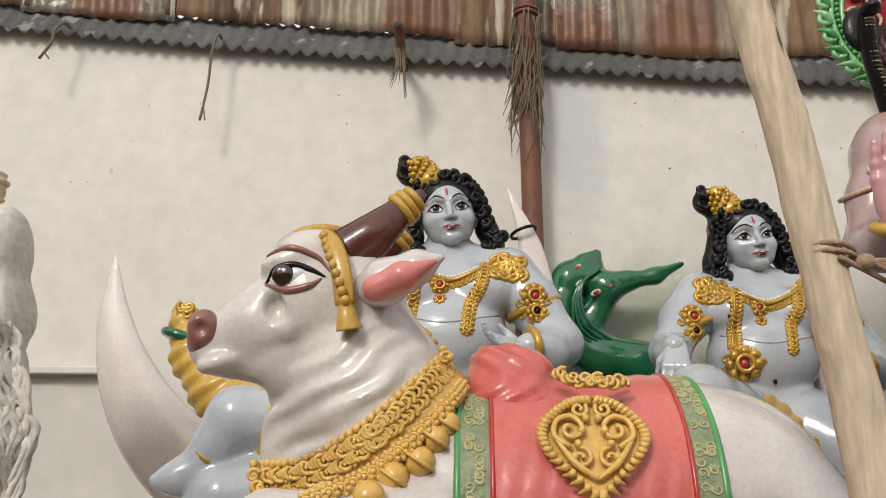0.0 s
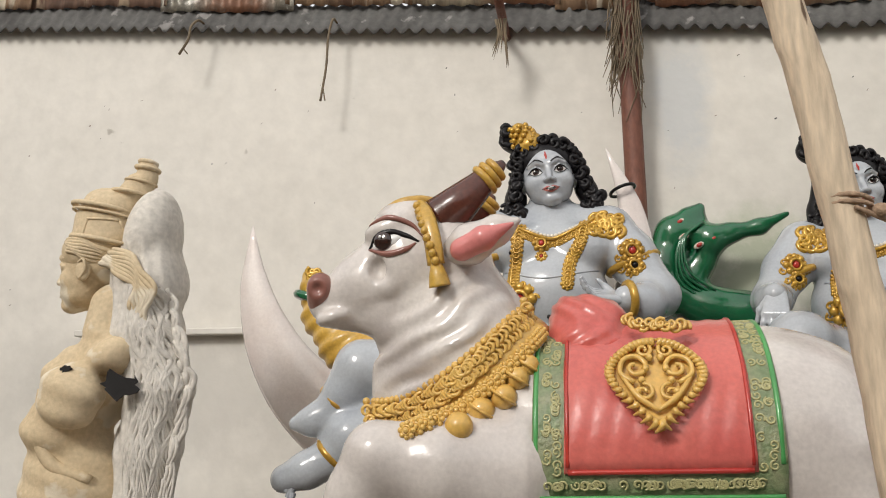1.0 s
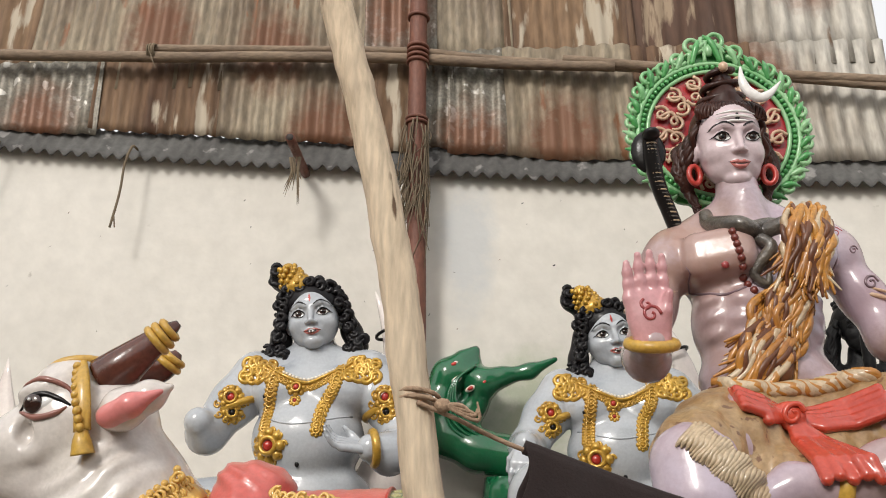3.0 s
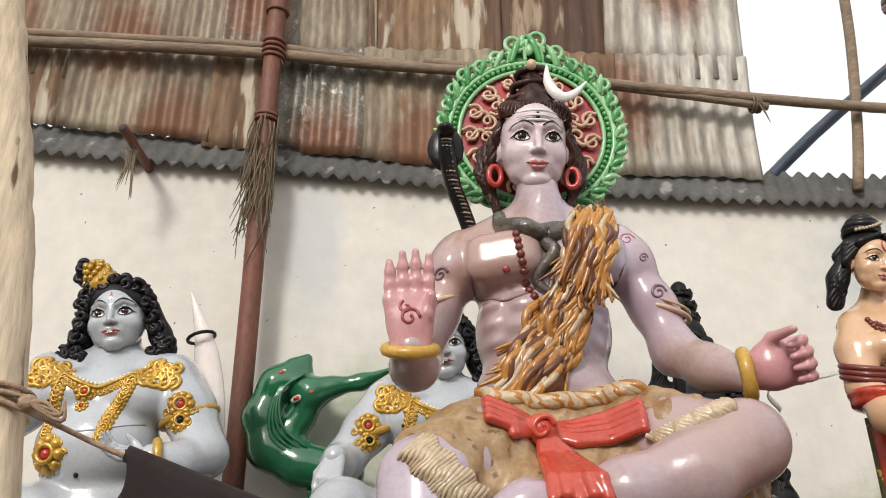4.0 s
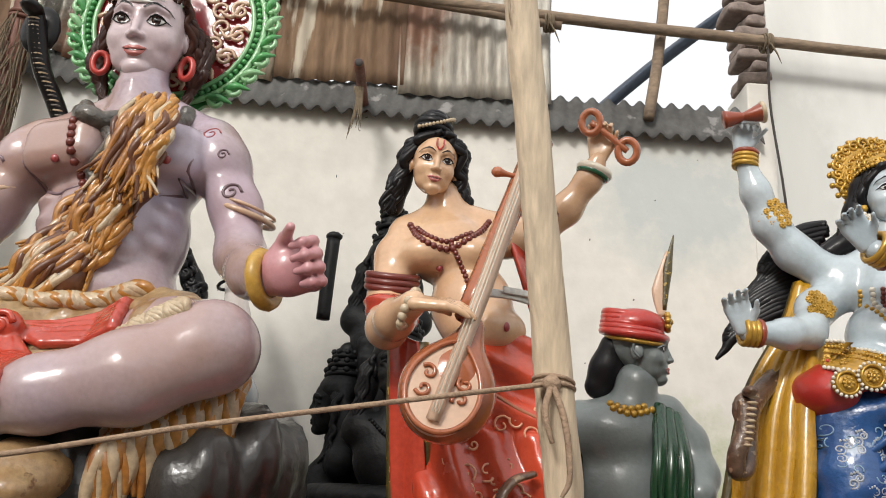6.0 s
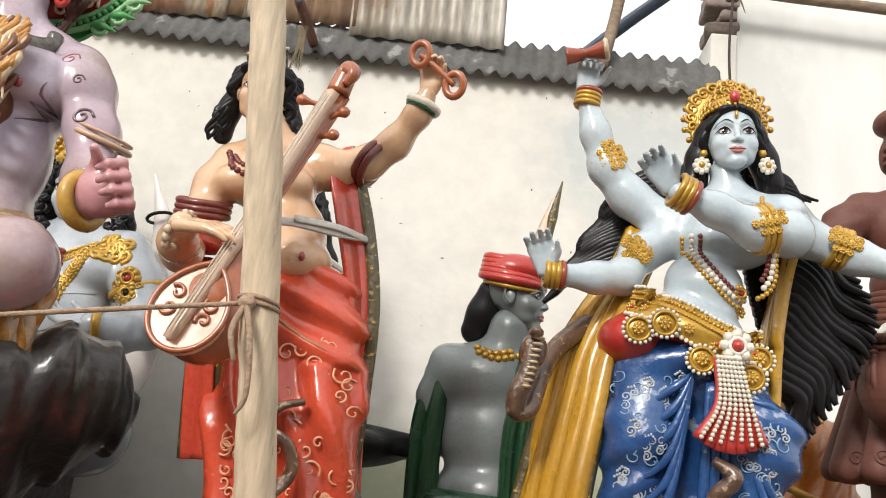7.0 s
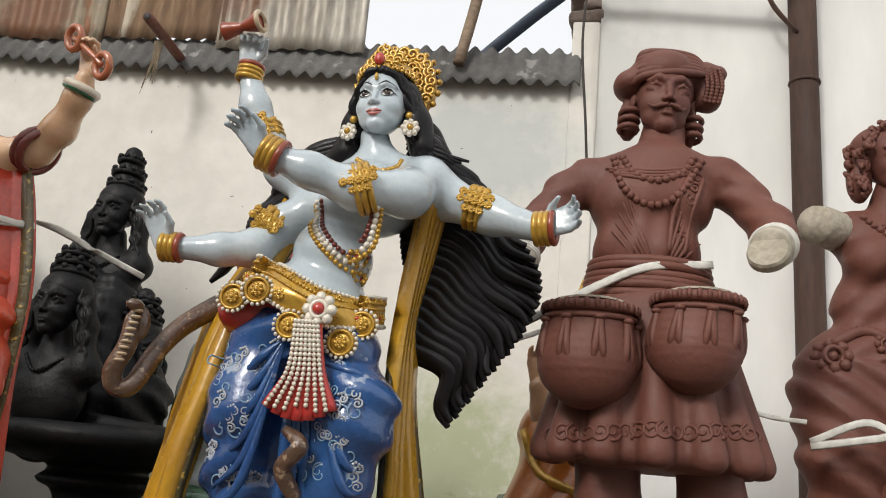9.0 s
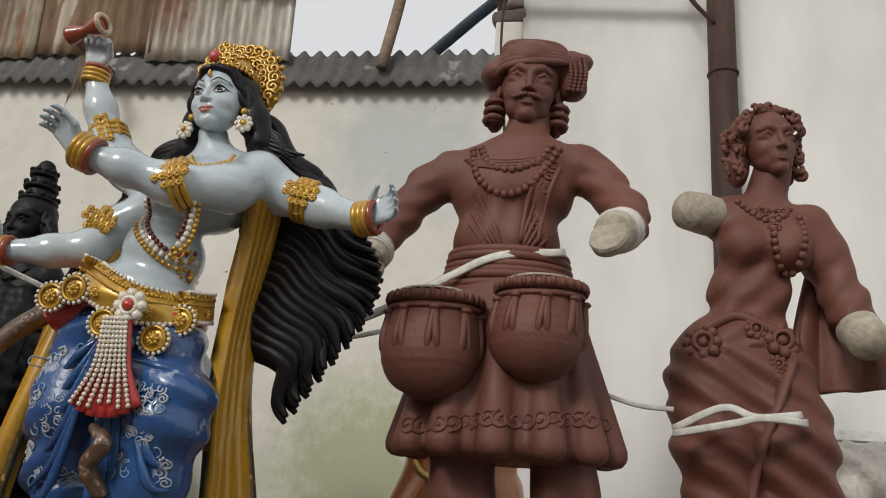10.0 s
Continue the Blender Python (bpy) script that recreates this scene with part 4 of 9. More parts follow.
for i in range(5):
    f.tube([(-0.192, -0.55, 1.688), ((-0.228, -0.57, 1.673)[0] - 0.004 * i, (-0.228, -0.57, 1.673)[1], (-0.228, -0.57, 1.673)[2] - 0.022 * i), ((-0.267, -0.57, 1.661)[0] + 0.004 * i, (-0.262, -0.59, 1.66)[1], (-0.267, -0.57, 1.661)[2] - 0.025 * i)], [0.02, 0.018, 0.014 if i else 0.02], LILAC, 8)
hl = Clay(0.007, 0.02)
hand(hl, (-0.517, -0.32, 2.239), (-0.06, -0.05, 1), (0.15, -1, 0.1), 0.31013, 4, 1, 0.6, 0.3)
hl.ell((-0.528, -0.32, 2.324), (0.07157, 0.045, 0.0835))
f.clay(hl, PALM)
hr = Clay(0.007, 0.02)
hand(hr, (0.586, -0.34, 2.167), (0.95, -0.25, 0.25), (-0.4, -0.6, -0.25), 0.26838, 68, -1, 2)
hr.ell((0.647, -0.36, 2.184), (0.07554, 0.06, 0.07952))
f.clay(hr, PALM)
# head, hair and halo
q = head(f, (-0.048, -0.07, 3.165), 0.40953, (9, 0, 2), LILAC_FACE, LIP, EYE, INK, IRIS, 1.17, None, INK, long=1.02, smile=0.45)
f.ball(q(0, -0.36, 0.2), (0.00994, 0.008, 0.02187), INK)
for z in (0.15, 0.2, 0.25):
    f.tube([q(-0.2, -0.3, z), q(-0.08, -0.36, z + 0.01), q(0, -0.37, z + 0.01), q(0.08, -0.36, z + 0.01), q(0.2, -0.3, z)], [0.002, 0.006, 0.006, 0.006, 0.002], WHITE, 6)
hair = Clay(0.012, 0.03)
hair.ell(q(0, 0.13, 0.2), (0.14512, 0.16, 0.14711))
hair.ell(q(0, 0.08, 0.5), (0.0835, 0.09, 0.07157))
hair.ell(q(0, 0.08, 0.7), (0.04771, 0.06, 0.07157))
f.clay(hair, HAIR_B)
rg = random.Random(11)
for i in range(25):
    x = -0.36 + 0.03 * i
    lock(f, [q(x * 0.97, -0.24 + 0.75 * x * x, 0.29 - 0.5 * x * x), q(x * 0.95, -0.19 + 0.3 * x * x, 0.4 - 0.3 * x * x), q(x * 0.6, -0.05, 0.5)], 0.0095, HAIR_B, 1.2, 0.5, 6, i * 1.1)
for i in range(18):
    a = i * 0.35 * math.pi
    z = 0.4 + 0.027 * i
    r = 0.26 - 0.0085 * i
    f.tube([q(r * math.cos(a + t), 0.08 + 0.7 * r * math.sin(a + t), z + 0.05 * t + 0.012 * math.sin(3 * t)) for t in np.linspace(0, 2.0, 5)], [0.006, 0.016, 0.017, 0.015, 0.005], HAIR_B, 6, 3)
for side in (-1, 1):
    for i in range(11):
        x = side * (0.345 + 0.012 * i)
        lock(f, [q(side * 0.32, -0.1 + 0.03 * i, 0.26 - 0.015 * i), q(x + side * 0.03, -0.02 + 0.02 * i, 0.0), q(x + side * 0.05, 0.06, -0.3), q(x + side * (0.06 - 0.012 * i), 0.06, -0.5), q(x - side * (0.02 + 0.012 * i), 0.0, -0.68 - 0.05 * (i % 3))], 0.017, HAIR_B, 4.5, 0.75, 6, i * 1.7)
    f.ring(q(side * 0.385, -0.08, -0.33), (0.25 * side, 1, 0), 0.02584, 0.01193, RED, 16, 1.6)
f.ball((-0.061, -0.03, 3.523), (0.02187, 0.02, 0.02386), BUFF, n=10)
moon = spline([(-0.003, -0.07, 3.496), (0.005, -0.07, 3.396), (0.075, -0.07, 3.343), (0.157, -0.07, 3.421)], 5)
f.tube(moon[::3], [0.004, 0.02, 0.026, 0.02, 0.003], WHITE, 8, 4, flat=0.7)
c0 = np.array((-0.034, 0.25, 3.345))
rad = 0.33001 * 1.19
ang = np.arange(160) * 2 * math.pi / 160


def rim(a):
    """Height of the halo's leafy edge: a tall point on top."""
    d = abs((a - math.pi / 2 + math.pi) % (2 * math.pi) - math.pi)
    return 1 + 0.26 * math.exp(-(d / 0.3) ** 2) + 0.07 * math.exp(-((d - 0.8) / 0.25) ** 2)


f.plate([(rad * 0.99 * (rim(a) - 0.03 + 0.035 * abs(math.sin(11 * a))) * math.cos(a), rad * 0.99 * (rim(a) - 0.03 + 0.035 * abs(math.sin(11 * a))) * math.sin(a)) for a in ang], 0.02, GREEN, Matrix.Translation(c0 + (0, 0.012, 0)))
f.plate([(rad * 0.8 * math.cos(a), rad * 0.8 * math.sin(a)) for a in ang[::3]], 0.03, ROSE, Matrix.Translation(c0))
f.ring(c0 + (0, -0.012, 0), (0, 1, 0), rad * 0.81, 0.011, GREEN_L, 48)
f.ring(c0 + (0, -0.01, 0), (0, 1, 0), rad * 0.92, 0.012, GREEN_L, 48)
f.beads([c0 + rad * 0.865 * np.array((math.cos(a), -0.05, math.sin(a))) for a in ang[::8]], 0.0125, GREEN, 2.1, True)
for i in range(30):
    a = i * 2 * math.pi / 30 + 0.05
    low = math.sin(a) < -0.86
    e = np.array((math.cos(a), 0, math.sin(a)))
    tt = np.array((-math.sin(a), 0, math.cos(a)))
    up = 1 if math.cos(a) > 0 else -1
    g = rim(a)
    if not low:
        scroll(f, c0 + e * rad * (1.0 + 1.0 * (g - 1)) + (0, -0.012, 0), e, tt * up, 0.036 + 0.07 * (g - 1), 0.0115, GREEN_L, 1.35, 2.4)
        f.tube([c0 + e * rad * 0.93 - tt * 0.03 * up + (0, -0.01, 0), c0 + e * rad * (0.2 + 0.8 * g) + tt * 0.012 * up + (0, -0.02, 0), c0 + e * rad * (g + 0.09) + tt * 0.045 * up], [0.012, 0.017, 0.004], GREEN if i % 3 else GREEN_L, 7)
        f.tube([c0 + e * rad * 0.95 + tt * 0.035 * up, c0 + e * rad * (g - 0.0) + tt * 0.06 * up + (0, -0.015, 0), c0 + e * rad * (g + 0.02) + tt * 0.03 * up], [0.008, 0.012, 0.004], GREEN_L, 6)
    if i % 2:
        scroll(f, c0 + e * rad * 0.68 + (0, -0.02, 0), e, tt * up, 0.042, 0.0085, BUFF, 1.3, 0.5)
        scroll(f, c0 + e * rad * 0.5 + tt * 0.02 + (0, -0.02, 0), e, -tt * up, 0.042, 0.0085, BUFF, 1.2, 1.5)
        f.tube([c0 + e * rad * 0.72 + tt * 0.03 + (0, -0.02, 0), c0 + e * rad * 0.58 - tt * 0.02 + (0, -0.02, 0), c0 + e * rad * 0.46 + tt * 0.02 + (0, -0.02, 0)], [0.006, 0.011, 0.005], BUFF, 6)
f.tube([c0 + (-0.07, -0.015, rad * 1.06), c0 + (-0.045, -0.015, rad * 1.15), c0 + (0, -0.015, rad * 1.24)], [0.008, 0.014, 0.008], GREEN_L, 8)
f.tube([c0 + (0.07, -0.015, rad * 1.06), c0 + (0.045, -0.015, rad * 1.15), c0 + (0, -0.015, rad * 1.24)], [0.008, 0.014, 0.008], GREEN_L, 8)
f.ball(c0 + (0, -0.012, rad * 1.11), (0.022, 0.016, 0.035), GREEN_L)
# cobra on the shoulder
co = spline([(-0.298, 0.07, 2.782), (-0.341, 0.03, 2.883), (-0.38, -0.01, 2.971), (-0.404, -0.04, 3.078), (-0.413, -0.07, 3.16)], 8)
f.tube(co[::4], [0.032, 0.032, 0.032, 0.036, 0.03], INK, 12)
f.ball((-0.412, -0.02, 3.125), (0.07356, 0.024, 0.0994), INK, n=14)
for i in range(26):
    p = np.array([np.interp(i / 25 * (len(co) - 1), np.arange(len(co)), co[:, a]) for a in range(3)])
    f.ball(p + (0, -0.022, 0), (0.024, 0.014, 0.0058), CREAM_FUR if i % 2 else SNAKE, n=8)
f.ball((-0.413, -0.1, 3.164), (0.038, 0.055, 0.026), INK, n=10)
f.cling = b
# snake round the neck, rosary, fur over the shoulder
f.cling = None
for pts, radii in (([(-0.2, 0.05, 2.85), (-0.19, -0.04, 2.79), (-0.12, -0.1, 2.735), (-0.032, -0.13, 2.713), (0.07, -0.11, 2.735), (0.15, -0.03, 2.79), (0.16, 0.06, 2.85)], [0.026, 0.034, 0.036, 0.036, 0.036, 0.034, 0.026]),
                   ([(0.17, -0.04, 2.8), (0.1, -0.1, 2.765), (0.0, -0.13, 2.748), (-0.08, -0.13, 2.722)], [0.03, 0.033, 0.033, 0.026]),
                   ([(-0.05, -0.14, 2.69), (-0.012, -0.14, 2.64), (-0.06, -0.14, 2.575), (-0.075, -0.15, 2.535), (-0.035, -0.15, 2.5), (-0.02, -0.15, 2.55)], [0.024, 0.026, 0.024, 0.02, 0.016, 0.01])):
    f.tube([p - (0, 0.014, 0) for p in b.snap(pts)], radii, SNAKE, 12)
f.cling = b
f.beads([(-0.151, -0.11, 2.703), (-0.128, -0.18, 2.573), (-0.082, -0.19, 2.467), (-0.021, -0.21, 2.418), (0.028, -0.22, 2.504), (0.091, -0.15, 2.716)], 0.0169, BEAD)
for pts in ([(-0.325, -0.05, 2.582), (-0.277, -0.13, 2.509), (-0.192, -0.17, 2.474), (-0.104, -0.17, 2.497), (-0.052, -0.15, 2.555)], [(0.248, -0.05, 2.612), (0.21, -0.13, 2.535), (0.137, -0.17, 2.491)], [(-0.042, -0.15, 2.46), (-0.032, -0.15, 2.337), (-0.034, -0.17, 2.172)]):
    f.tube(np.array(pts) + (0, 0.003, 0), [0.002, 0.006, 0.0065, 0.005, 0.002], SHADE, 6)
f.cling = None
# dark core and some dark locks paint the shadow between the strands
under = Clay(0.012, 0.03)
under.chain([b.snap(p, 0.25)[0] + (0, 0.005, 0) for p in ((0.106, -0.15, 2.684), (0.068, -0.2, 2.513), (0.021, -0.2, 2.366), (-0.032, -0.19, 2.246), (-0.066, -0.17, 2.151))], [0.05, 0.055, 0.05, 0.062, 0.065])
f.clay(under, FUR_SHADE)
for i in range(90):
    t = i / 89
    a, e = np.array((0.125, -0.17, 2.735)), np.array((-0.134, -0.17, 2.167))
    mid = np.array((0.07, -0.21, 2.448))
    p = (1 - t) ** 2 * a + 2 * t * (1 - t) * mid + t * t * e
    p = b.snap(p, 0.25)[0]
    wv = 0.062 + 0.024 * math.sin(t * 11) + 0.03 * t * t
    for s2 in range(3):
        o = rg.uniform(-wv, wv)
        dark = rg.random()
        out = 0.05 * (1 - (o / 0.13) ** 2) + 0.02
        flow = 2 * (1 - t) * (mid - a) + 2 * t * (e - mid)
        flow = flow / np.linalg.norm(flow)
        flow[1] = 0
        wide = np.array((-flow[2], 0, flow[0]))
        c = p + wide * o
        bend = rg.uniform(-0.03, 0.03) + 0.3 * o
        lock(f, [c - flow * 0.07 + (0, -out + 0.014, 0), c + wide * bend * 0.4 + (0, -out - 0.012 * rg.random(), 0), c + flow * 0.085 - wide * bend * 0.3 + (0, -out, 0), c + flow * 0.18 + wide * bend * 1.3 + (0, -out + 0.016 - 0.03 * rg.random(), 0)], rg.uniform(0.009, 0.017), FUR if dark < 0.62 else FUR_SHADE if dark < 0.86 else CREAM_FUR, 1.3, 0.8, 7, rg.random() * 6)
# loin skin, fur belt and red sash
skin2 = Clay(0.012, 0.04)
skin2.ell((-0.017, -0.05, 1.989), (0.2982, 0.24, 0.15904))
skin2.chain([(-0.139, -0.1, 1.919), (-0.308, -0.3, 1.871), (-0.432, -0.45, 1.825)], [0.19483, 0.19085, 0.15109])
skin2.chain([(0.159, -0.07, 1.975), (0.286, -0.23, 1.944), (0.349, -0.31, 1.93)], [0.19284, 0.17892, 0.17097])
skin2.ell((0.012, -0.3, 1.86), (0.23856, 0.1, 0.11928))
skin2.ell((-0.106, -0.35, 1.765), (0.2982, 0.2, 0.11928))
skin2.fold(lambda x, y, z: 0.007 * np.sin(40 * x + 22 * z) * np.cos(30 * y) + 0.004 * np.sin(85 * x - 40 * z + 2 * np.sin(20 * z)))
f.clay(skin2, PELT)
both = Clay(0.012, 0.04)
both.parts = b.parts + skin2.parts
for i in range(26):
    t = i / 25
    a = np.array((-0.517, -0.47, 1.868)) * (1 - t) + np.array((-0.315, -0.57, 1.681)) * t
    a = both.snap(a, 0.3)[0]
    for s2 in (0, 1):
        lock(f, [a + (0.05 + 0.015 * s2, 0.008, 0.045), a + (0.012 + 0.012 * s2, -0.014, 0.005), a + (-0.025 + 0.02 * s2, -0.008, -0.035 - 0.015 * s2)], 0.0105, CREAM_FUR, 1, 0.6, 6, i)
for i in range(26):
    t = i / 25
    a = np.array((0.219, -0.35, 1.924)) * (1 - t) + np.array((0.421, -0.41, 2.017)) * t
    a = both.snap(a, 0.3)[0]
    lock(f, [a + (-0.02, 0, 0.02), a + (0.01, -0.02, 0.0), a + (0.035, -0.01, -0.03)], 0.013, CREAM_FUR, 1, 0.5, 6, i)
for i in range(34):
    t = i / 33
    a = both.snap(np.array((-0.263, -0.17, 2.093)) * (1 - t) + np.array((0.217, -0.15, 2.12)) * t + np.array((0, -0.1 * math.sin(math.pi * t), -0.03 * math.sin(math.pi * t))), 0.3)[0]
    lock(f, [a + (-0.04, 0.01, 0.02), a + (0, -0.02, 0), a + (0.045, 0.0, -0.03)], 0.022, CREAM_FUR if i % 3 else FUR, 1, 0.4, 6, i * 0.7)
sash = Clay(0.0075, 0.005)


def on_lap(pts, out=0.012):
    return [both.snap(p, 0.35)[0] - (0, out, 0) for p in pts]


for i in range(5):
    d = np.array((0, -0.006 * (i % 2), -0.022 * i))
    left = on_lap(np.array([(-0.275, -0.12, 2.05), (-0.2, -0.22, 2.02), (-0.1, -0.29, 1.985)]) + [d, d * 0.9, d * 0.35])
    right = on_lap(np.array([(-0.1, -0.29, 1.985), (0.0, -0.29, 1.995), (0.11, -0.25, 2.025), (0.2, -0.12, 2.058)]) + [d * 0.35, d * 0.8, d, d])
    sash.chain([np.array((-0.33, 0.16, 2.08)) + d] + left, [0.013, 0.0165, 0.0165, 0.013], 0.005)
    sash.chain(right + [np.array((0.28, 0.16, 2.1)) + d], [0.013, 0.0165, 0.0165, 0.0165, 0.013], 0.005)
kn = both.snap((-0.11, -0.29, 1.964), 0.35)[0] - (0, 0.045, 0)
sash.ell(kn, (0.05368, 0.04, 0.0497))
for j in range(5):
    a = on_lap([kn + (0.0, 0, -0.03), np.array((-0.069, -0.35, 1.877)) + (-0.045 + 0.024 * j, 0, 0), np.array((-0.048, -0.38, 1.799)) + (-0.06 + 0.032 * j, 0, 0), np.array((-0.04, -0.45, 1.742)) + (-0.07 + 0.036 * j, 0, 0.012 * (j % 2))], 0.016 + 0.008 * (j % 2))
    sash.chain([kn + (0, 0.01, 0)] + a[1:], [0.016, 0.0185, 0.02, 0.019], 0.006)
f.clay(sash, SASH)
scroll(f, kn - (0, 0.036, 0), (1, 0, 0.2), (0, 0, 1), 0.03976, 0.00994, SASH, 1.3)
# bangles, armlets, body paint
f.ring((-0.521, -0.31, 2.231), (0.0, -0.4, 1), 0.07952, 0.02187, OCHRE)
f.ring((0.574, -0.32, 2.161), (0.9, -0.3, 0.1), 0.07157, 0.02386, OCHRE)
f.ring((-0.052, -0.55, 1.727), (1, 0.05, -0.2), 0.07157, 0.02584, OCHRE)
f.ring((-0.447, 0.01, 2.477), (-0.35, -0.1, 1), 0.10735, 0.00994, BUFF)
f.ring((0.406, 0.01, 2.467), (0.3, -0.1, 1), 0.10338, 0.00994, BUFF)
f.ring((0.408, 0.01, 2.493), (0.3, -0.1, 1), 0.10338, 0.00596, BUFF)
f.cling = b
scroll(f, (0.374, -0.105, 2.517), (1, 0, 0.2), (0, 0.1, 1), 0.0338, 0.00596, SHADE)
scroll(f, (-0.426, -0.08, 2.575), (1, 0, 0.2), (0, 0.1, 1), 0.02783, 0.00596, SHADE)
f.ball((-0.462, -0.08, 2.525), (0.02783, 0.006, 0.01988), BUFF, (0, 20, 0))
scroll(f, (0.275, -0.08, 2.731), (1, 0, 0.2), (0, 0.1, 1), 0.03181, 0.00298, MAROON)
scroll(f, (0.329, -0.08, 2.651), (1, 0, 0.2), (0, 0.1, 1), 0.01988, 0.00358, SHADE)
f.cling = hl
scroll(f, (-0.525, -0.395, 2.325), (1, 0, 0), (0, 0, 1), 0.03578, 0.00636, MAROON, 1.2)
scroll(f, (-0.537, -0.39, 2.361), (1, 0, 0), (0, 0, 1), 0.02386, 0.00596, MAROON, 1.0, 2.0)
f.cling = b
f.ball((-0.19, -0.185, 2.572), (0.0159, 0.012, 0.0159), MAROON)
f.ball((0.168, -0.185, 2.591), (0.0159, 0.012, 0.0159), MAROON)
f.cling = None
# pelt with its mask hanging over a dark rock seat
base = Clay(0.022, 0.08)
base.ell((0.015, -0.05, 1.521), (0.55, 0.5, 0.35))
base.box((0, 0, 0.55), (0.62, 0.5, 0.57), 0.1)
base.ell((0.473, -0.1, 1.611), (0.24, 0.4, 0.2))
base.fold(lambda x, y, z: 0.035 * np.sin(13 * x + 3 * y) * np.sin(7 * z + 5 * y) + 0.022 * np.sin(33 * x + 20 * y) * np.cos(9 * z) + 0.008 * np.sin(70 * x + 50 * y))
f.clay(base, ROCK)
mask = Clay(0.012, 0.03)
mask.ell((0.053, -0.5, 1.575), (0.14, 0.1, 0.09))
mask.ell((-0.065, -0.47, 1.618), (0.035, 0.02, 0.03))
mask.ell((0.146, -0.47, 1.63), (0.035, 0.02, 0.03))
mask.ell((0.08, -0.57, 1.534), (0.07, 0.07, 0.05))
f.clay(mask, PELT)
for i in range(46):
    t = i / 45
    a = np.array((0.243, -0.47, 1.614)) * (1 - t) + np.array((0.545, -0.35, 1.796)) * t
    lock(f, [a + (0.0, 0, 0.08), a + (0.01, -0.04, 0.0), a + (0.02 - 0.03 * rg.random(), -0.03, -0.14 - 0.06 * rg.random())], 0.025, FUR if i % 2 else CREAM_FUR, 1, 0.5, 6, i)
f.thing("seated_god_statue", (1.95, 2.95, 0), "lilac-skinned seated god statue with raised palm and green-red halo", "statue")


# ---- dancing four-armed figure ----
BLUE = material("blue_brocade_paint", (0.03, 0.1, 0.28), 0.25, 0, 0.5, (0.012, 0.04, 0.15), 60, 5, 0.6, 0.3, 60, contrast=0.2, specks=(0.3, 0.36, 0.46), speck_scale=15, speck_size=0.635)
MUSTARD = enamel("mustard_shawl_paint", (0.55, 0.3, 0.02), 0.28, (0.38, 0.19, 0.015), 0.6, 0.2)
OLIVE = material("olive_border_paint", (0.1, 0.075, 0.02), 0.35, 0, 0.4, (0.05, 0.04, 0.015), 80, 30, 0.5, 0.4, 90, contrast=0.3, specks=(0.45, 0.3, 0.06), speck_scale=45, speck_size=0.6)
PEARL = enamel("pearl_paint", (0.75, 0.7, 0.6), 0.3, (0.6, 0.5, 0.35), 0.4)
COBRA = material("cobra_scales", (0.15, 0.085, 0.05), 0.3, 0, 0.5, (0.07, 0.035, 0.02), 60, 25, 0.7, 0.4, 80, contrast=0.4, specks=(0.32, 0.22, 0.14), speck_scale=40, speck_size=0.6)
SILVER = enamel("silver_motif_paint", (0.45, 0.47, 0.5), 0.3, (0.3, 0.32, 0.38), 0.5)
PALE_BLUE = enamel("light_blue_motif_paint", (0.22, 0.36, 0.5), 0.3)
RUSTRED = enamel("rust_cloth_paint", (0.3, 0.06, 0.025), 0.3, (0.2, 0.035, 0.015), 0.5)
f = Form()
b = Clay(0.0095, 0.035)
b.cap((0.003, 0.04, 2.461), (0.03, 0.03, 2.371), 0.04184, 0.04463)
b.ell((0.017, 0.02, 2.266), (0.12832, 0.12, 0.10043), (0, 20, 0))
b.ell((0.08, -0.005, 2.27), (0.075, 0.085, 0.065), k=0.05)
b.ell((-0.051, -0.01, 2.227), (0.06695, 0.085, 0.05579))
b.cap((0.022, 0.05, 2.397), (0.152, 0.03, 2.337), 0.03905, 0.053)
b.cap((0.006, 0.05, 2.396), (-0.118, 0.05, 2.304), 0.03905, 0.05021)
b.ell((-0.056, -0.01, 2.089), (0.11158, 0.105, 0.10043), (0, 28, 0))
b.ell((-0.089, -0.01, 1.985), (0.14645, 0.125, 0.06974), (0, 12, 0))
# far right arm stretched out, near right arm across the chest, raised arm with the drum, low left arm
b.chain([(0.176, 0.03, 2.335), (0.219, 0.04, 2.291), (0.359, 0.01, 2.235), (0.493, -0.05, 2.185)], [0.06277, 0.05858, 0.05021, 0.03487])
b.chain([(0.17, 0, 2.315), (0.146, -0.1, 2.244), (0.031, -0.18, 2.224), (-0.083, -0.22, 2.254), (-0.186, -0.25, 2.279)], [0.06416, 0.05858, 0.05161, 0.04184, 0.03069])
b.chain([(-0.156, 0.07, 2.293), (-0.265, 0.08, 2.371), (-0.339, 0.07, 2.454), (-0.381, 0.06, 2.558), (-0.42, 0.05, 2.68)], [0.06137, 0.05579, 0.05021, 0.04184, 0.0279])
b.chain([(-0.143, 0.05, 2.243), (-0.231, 0.04, 2.185), (-0.282, -0.01, 2.1), (-0.361, -0.05, 2.081), (-0.487, -0.09, 2.068)], [0.05858, 0.053, 0.04742, 0.04045, 0.0279])
f.clay(b, PALE_SKIN)
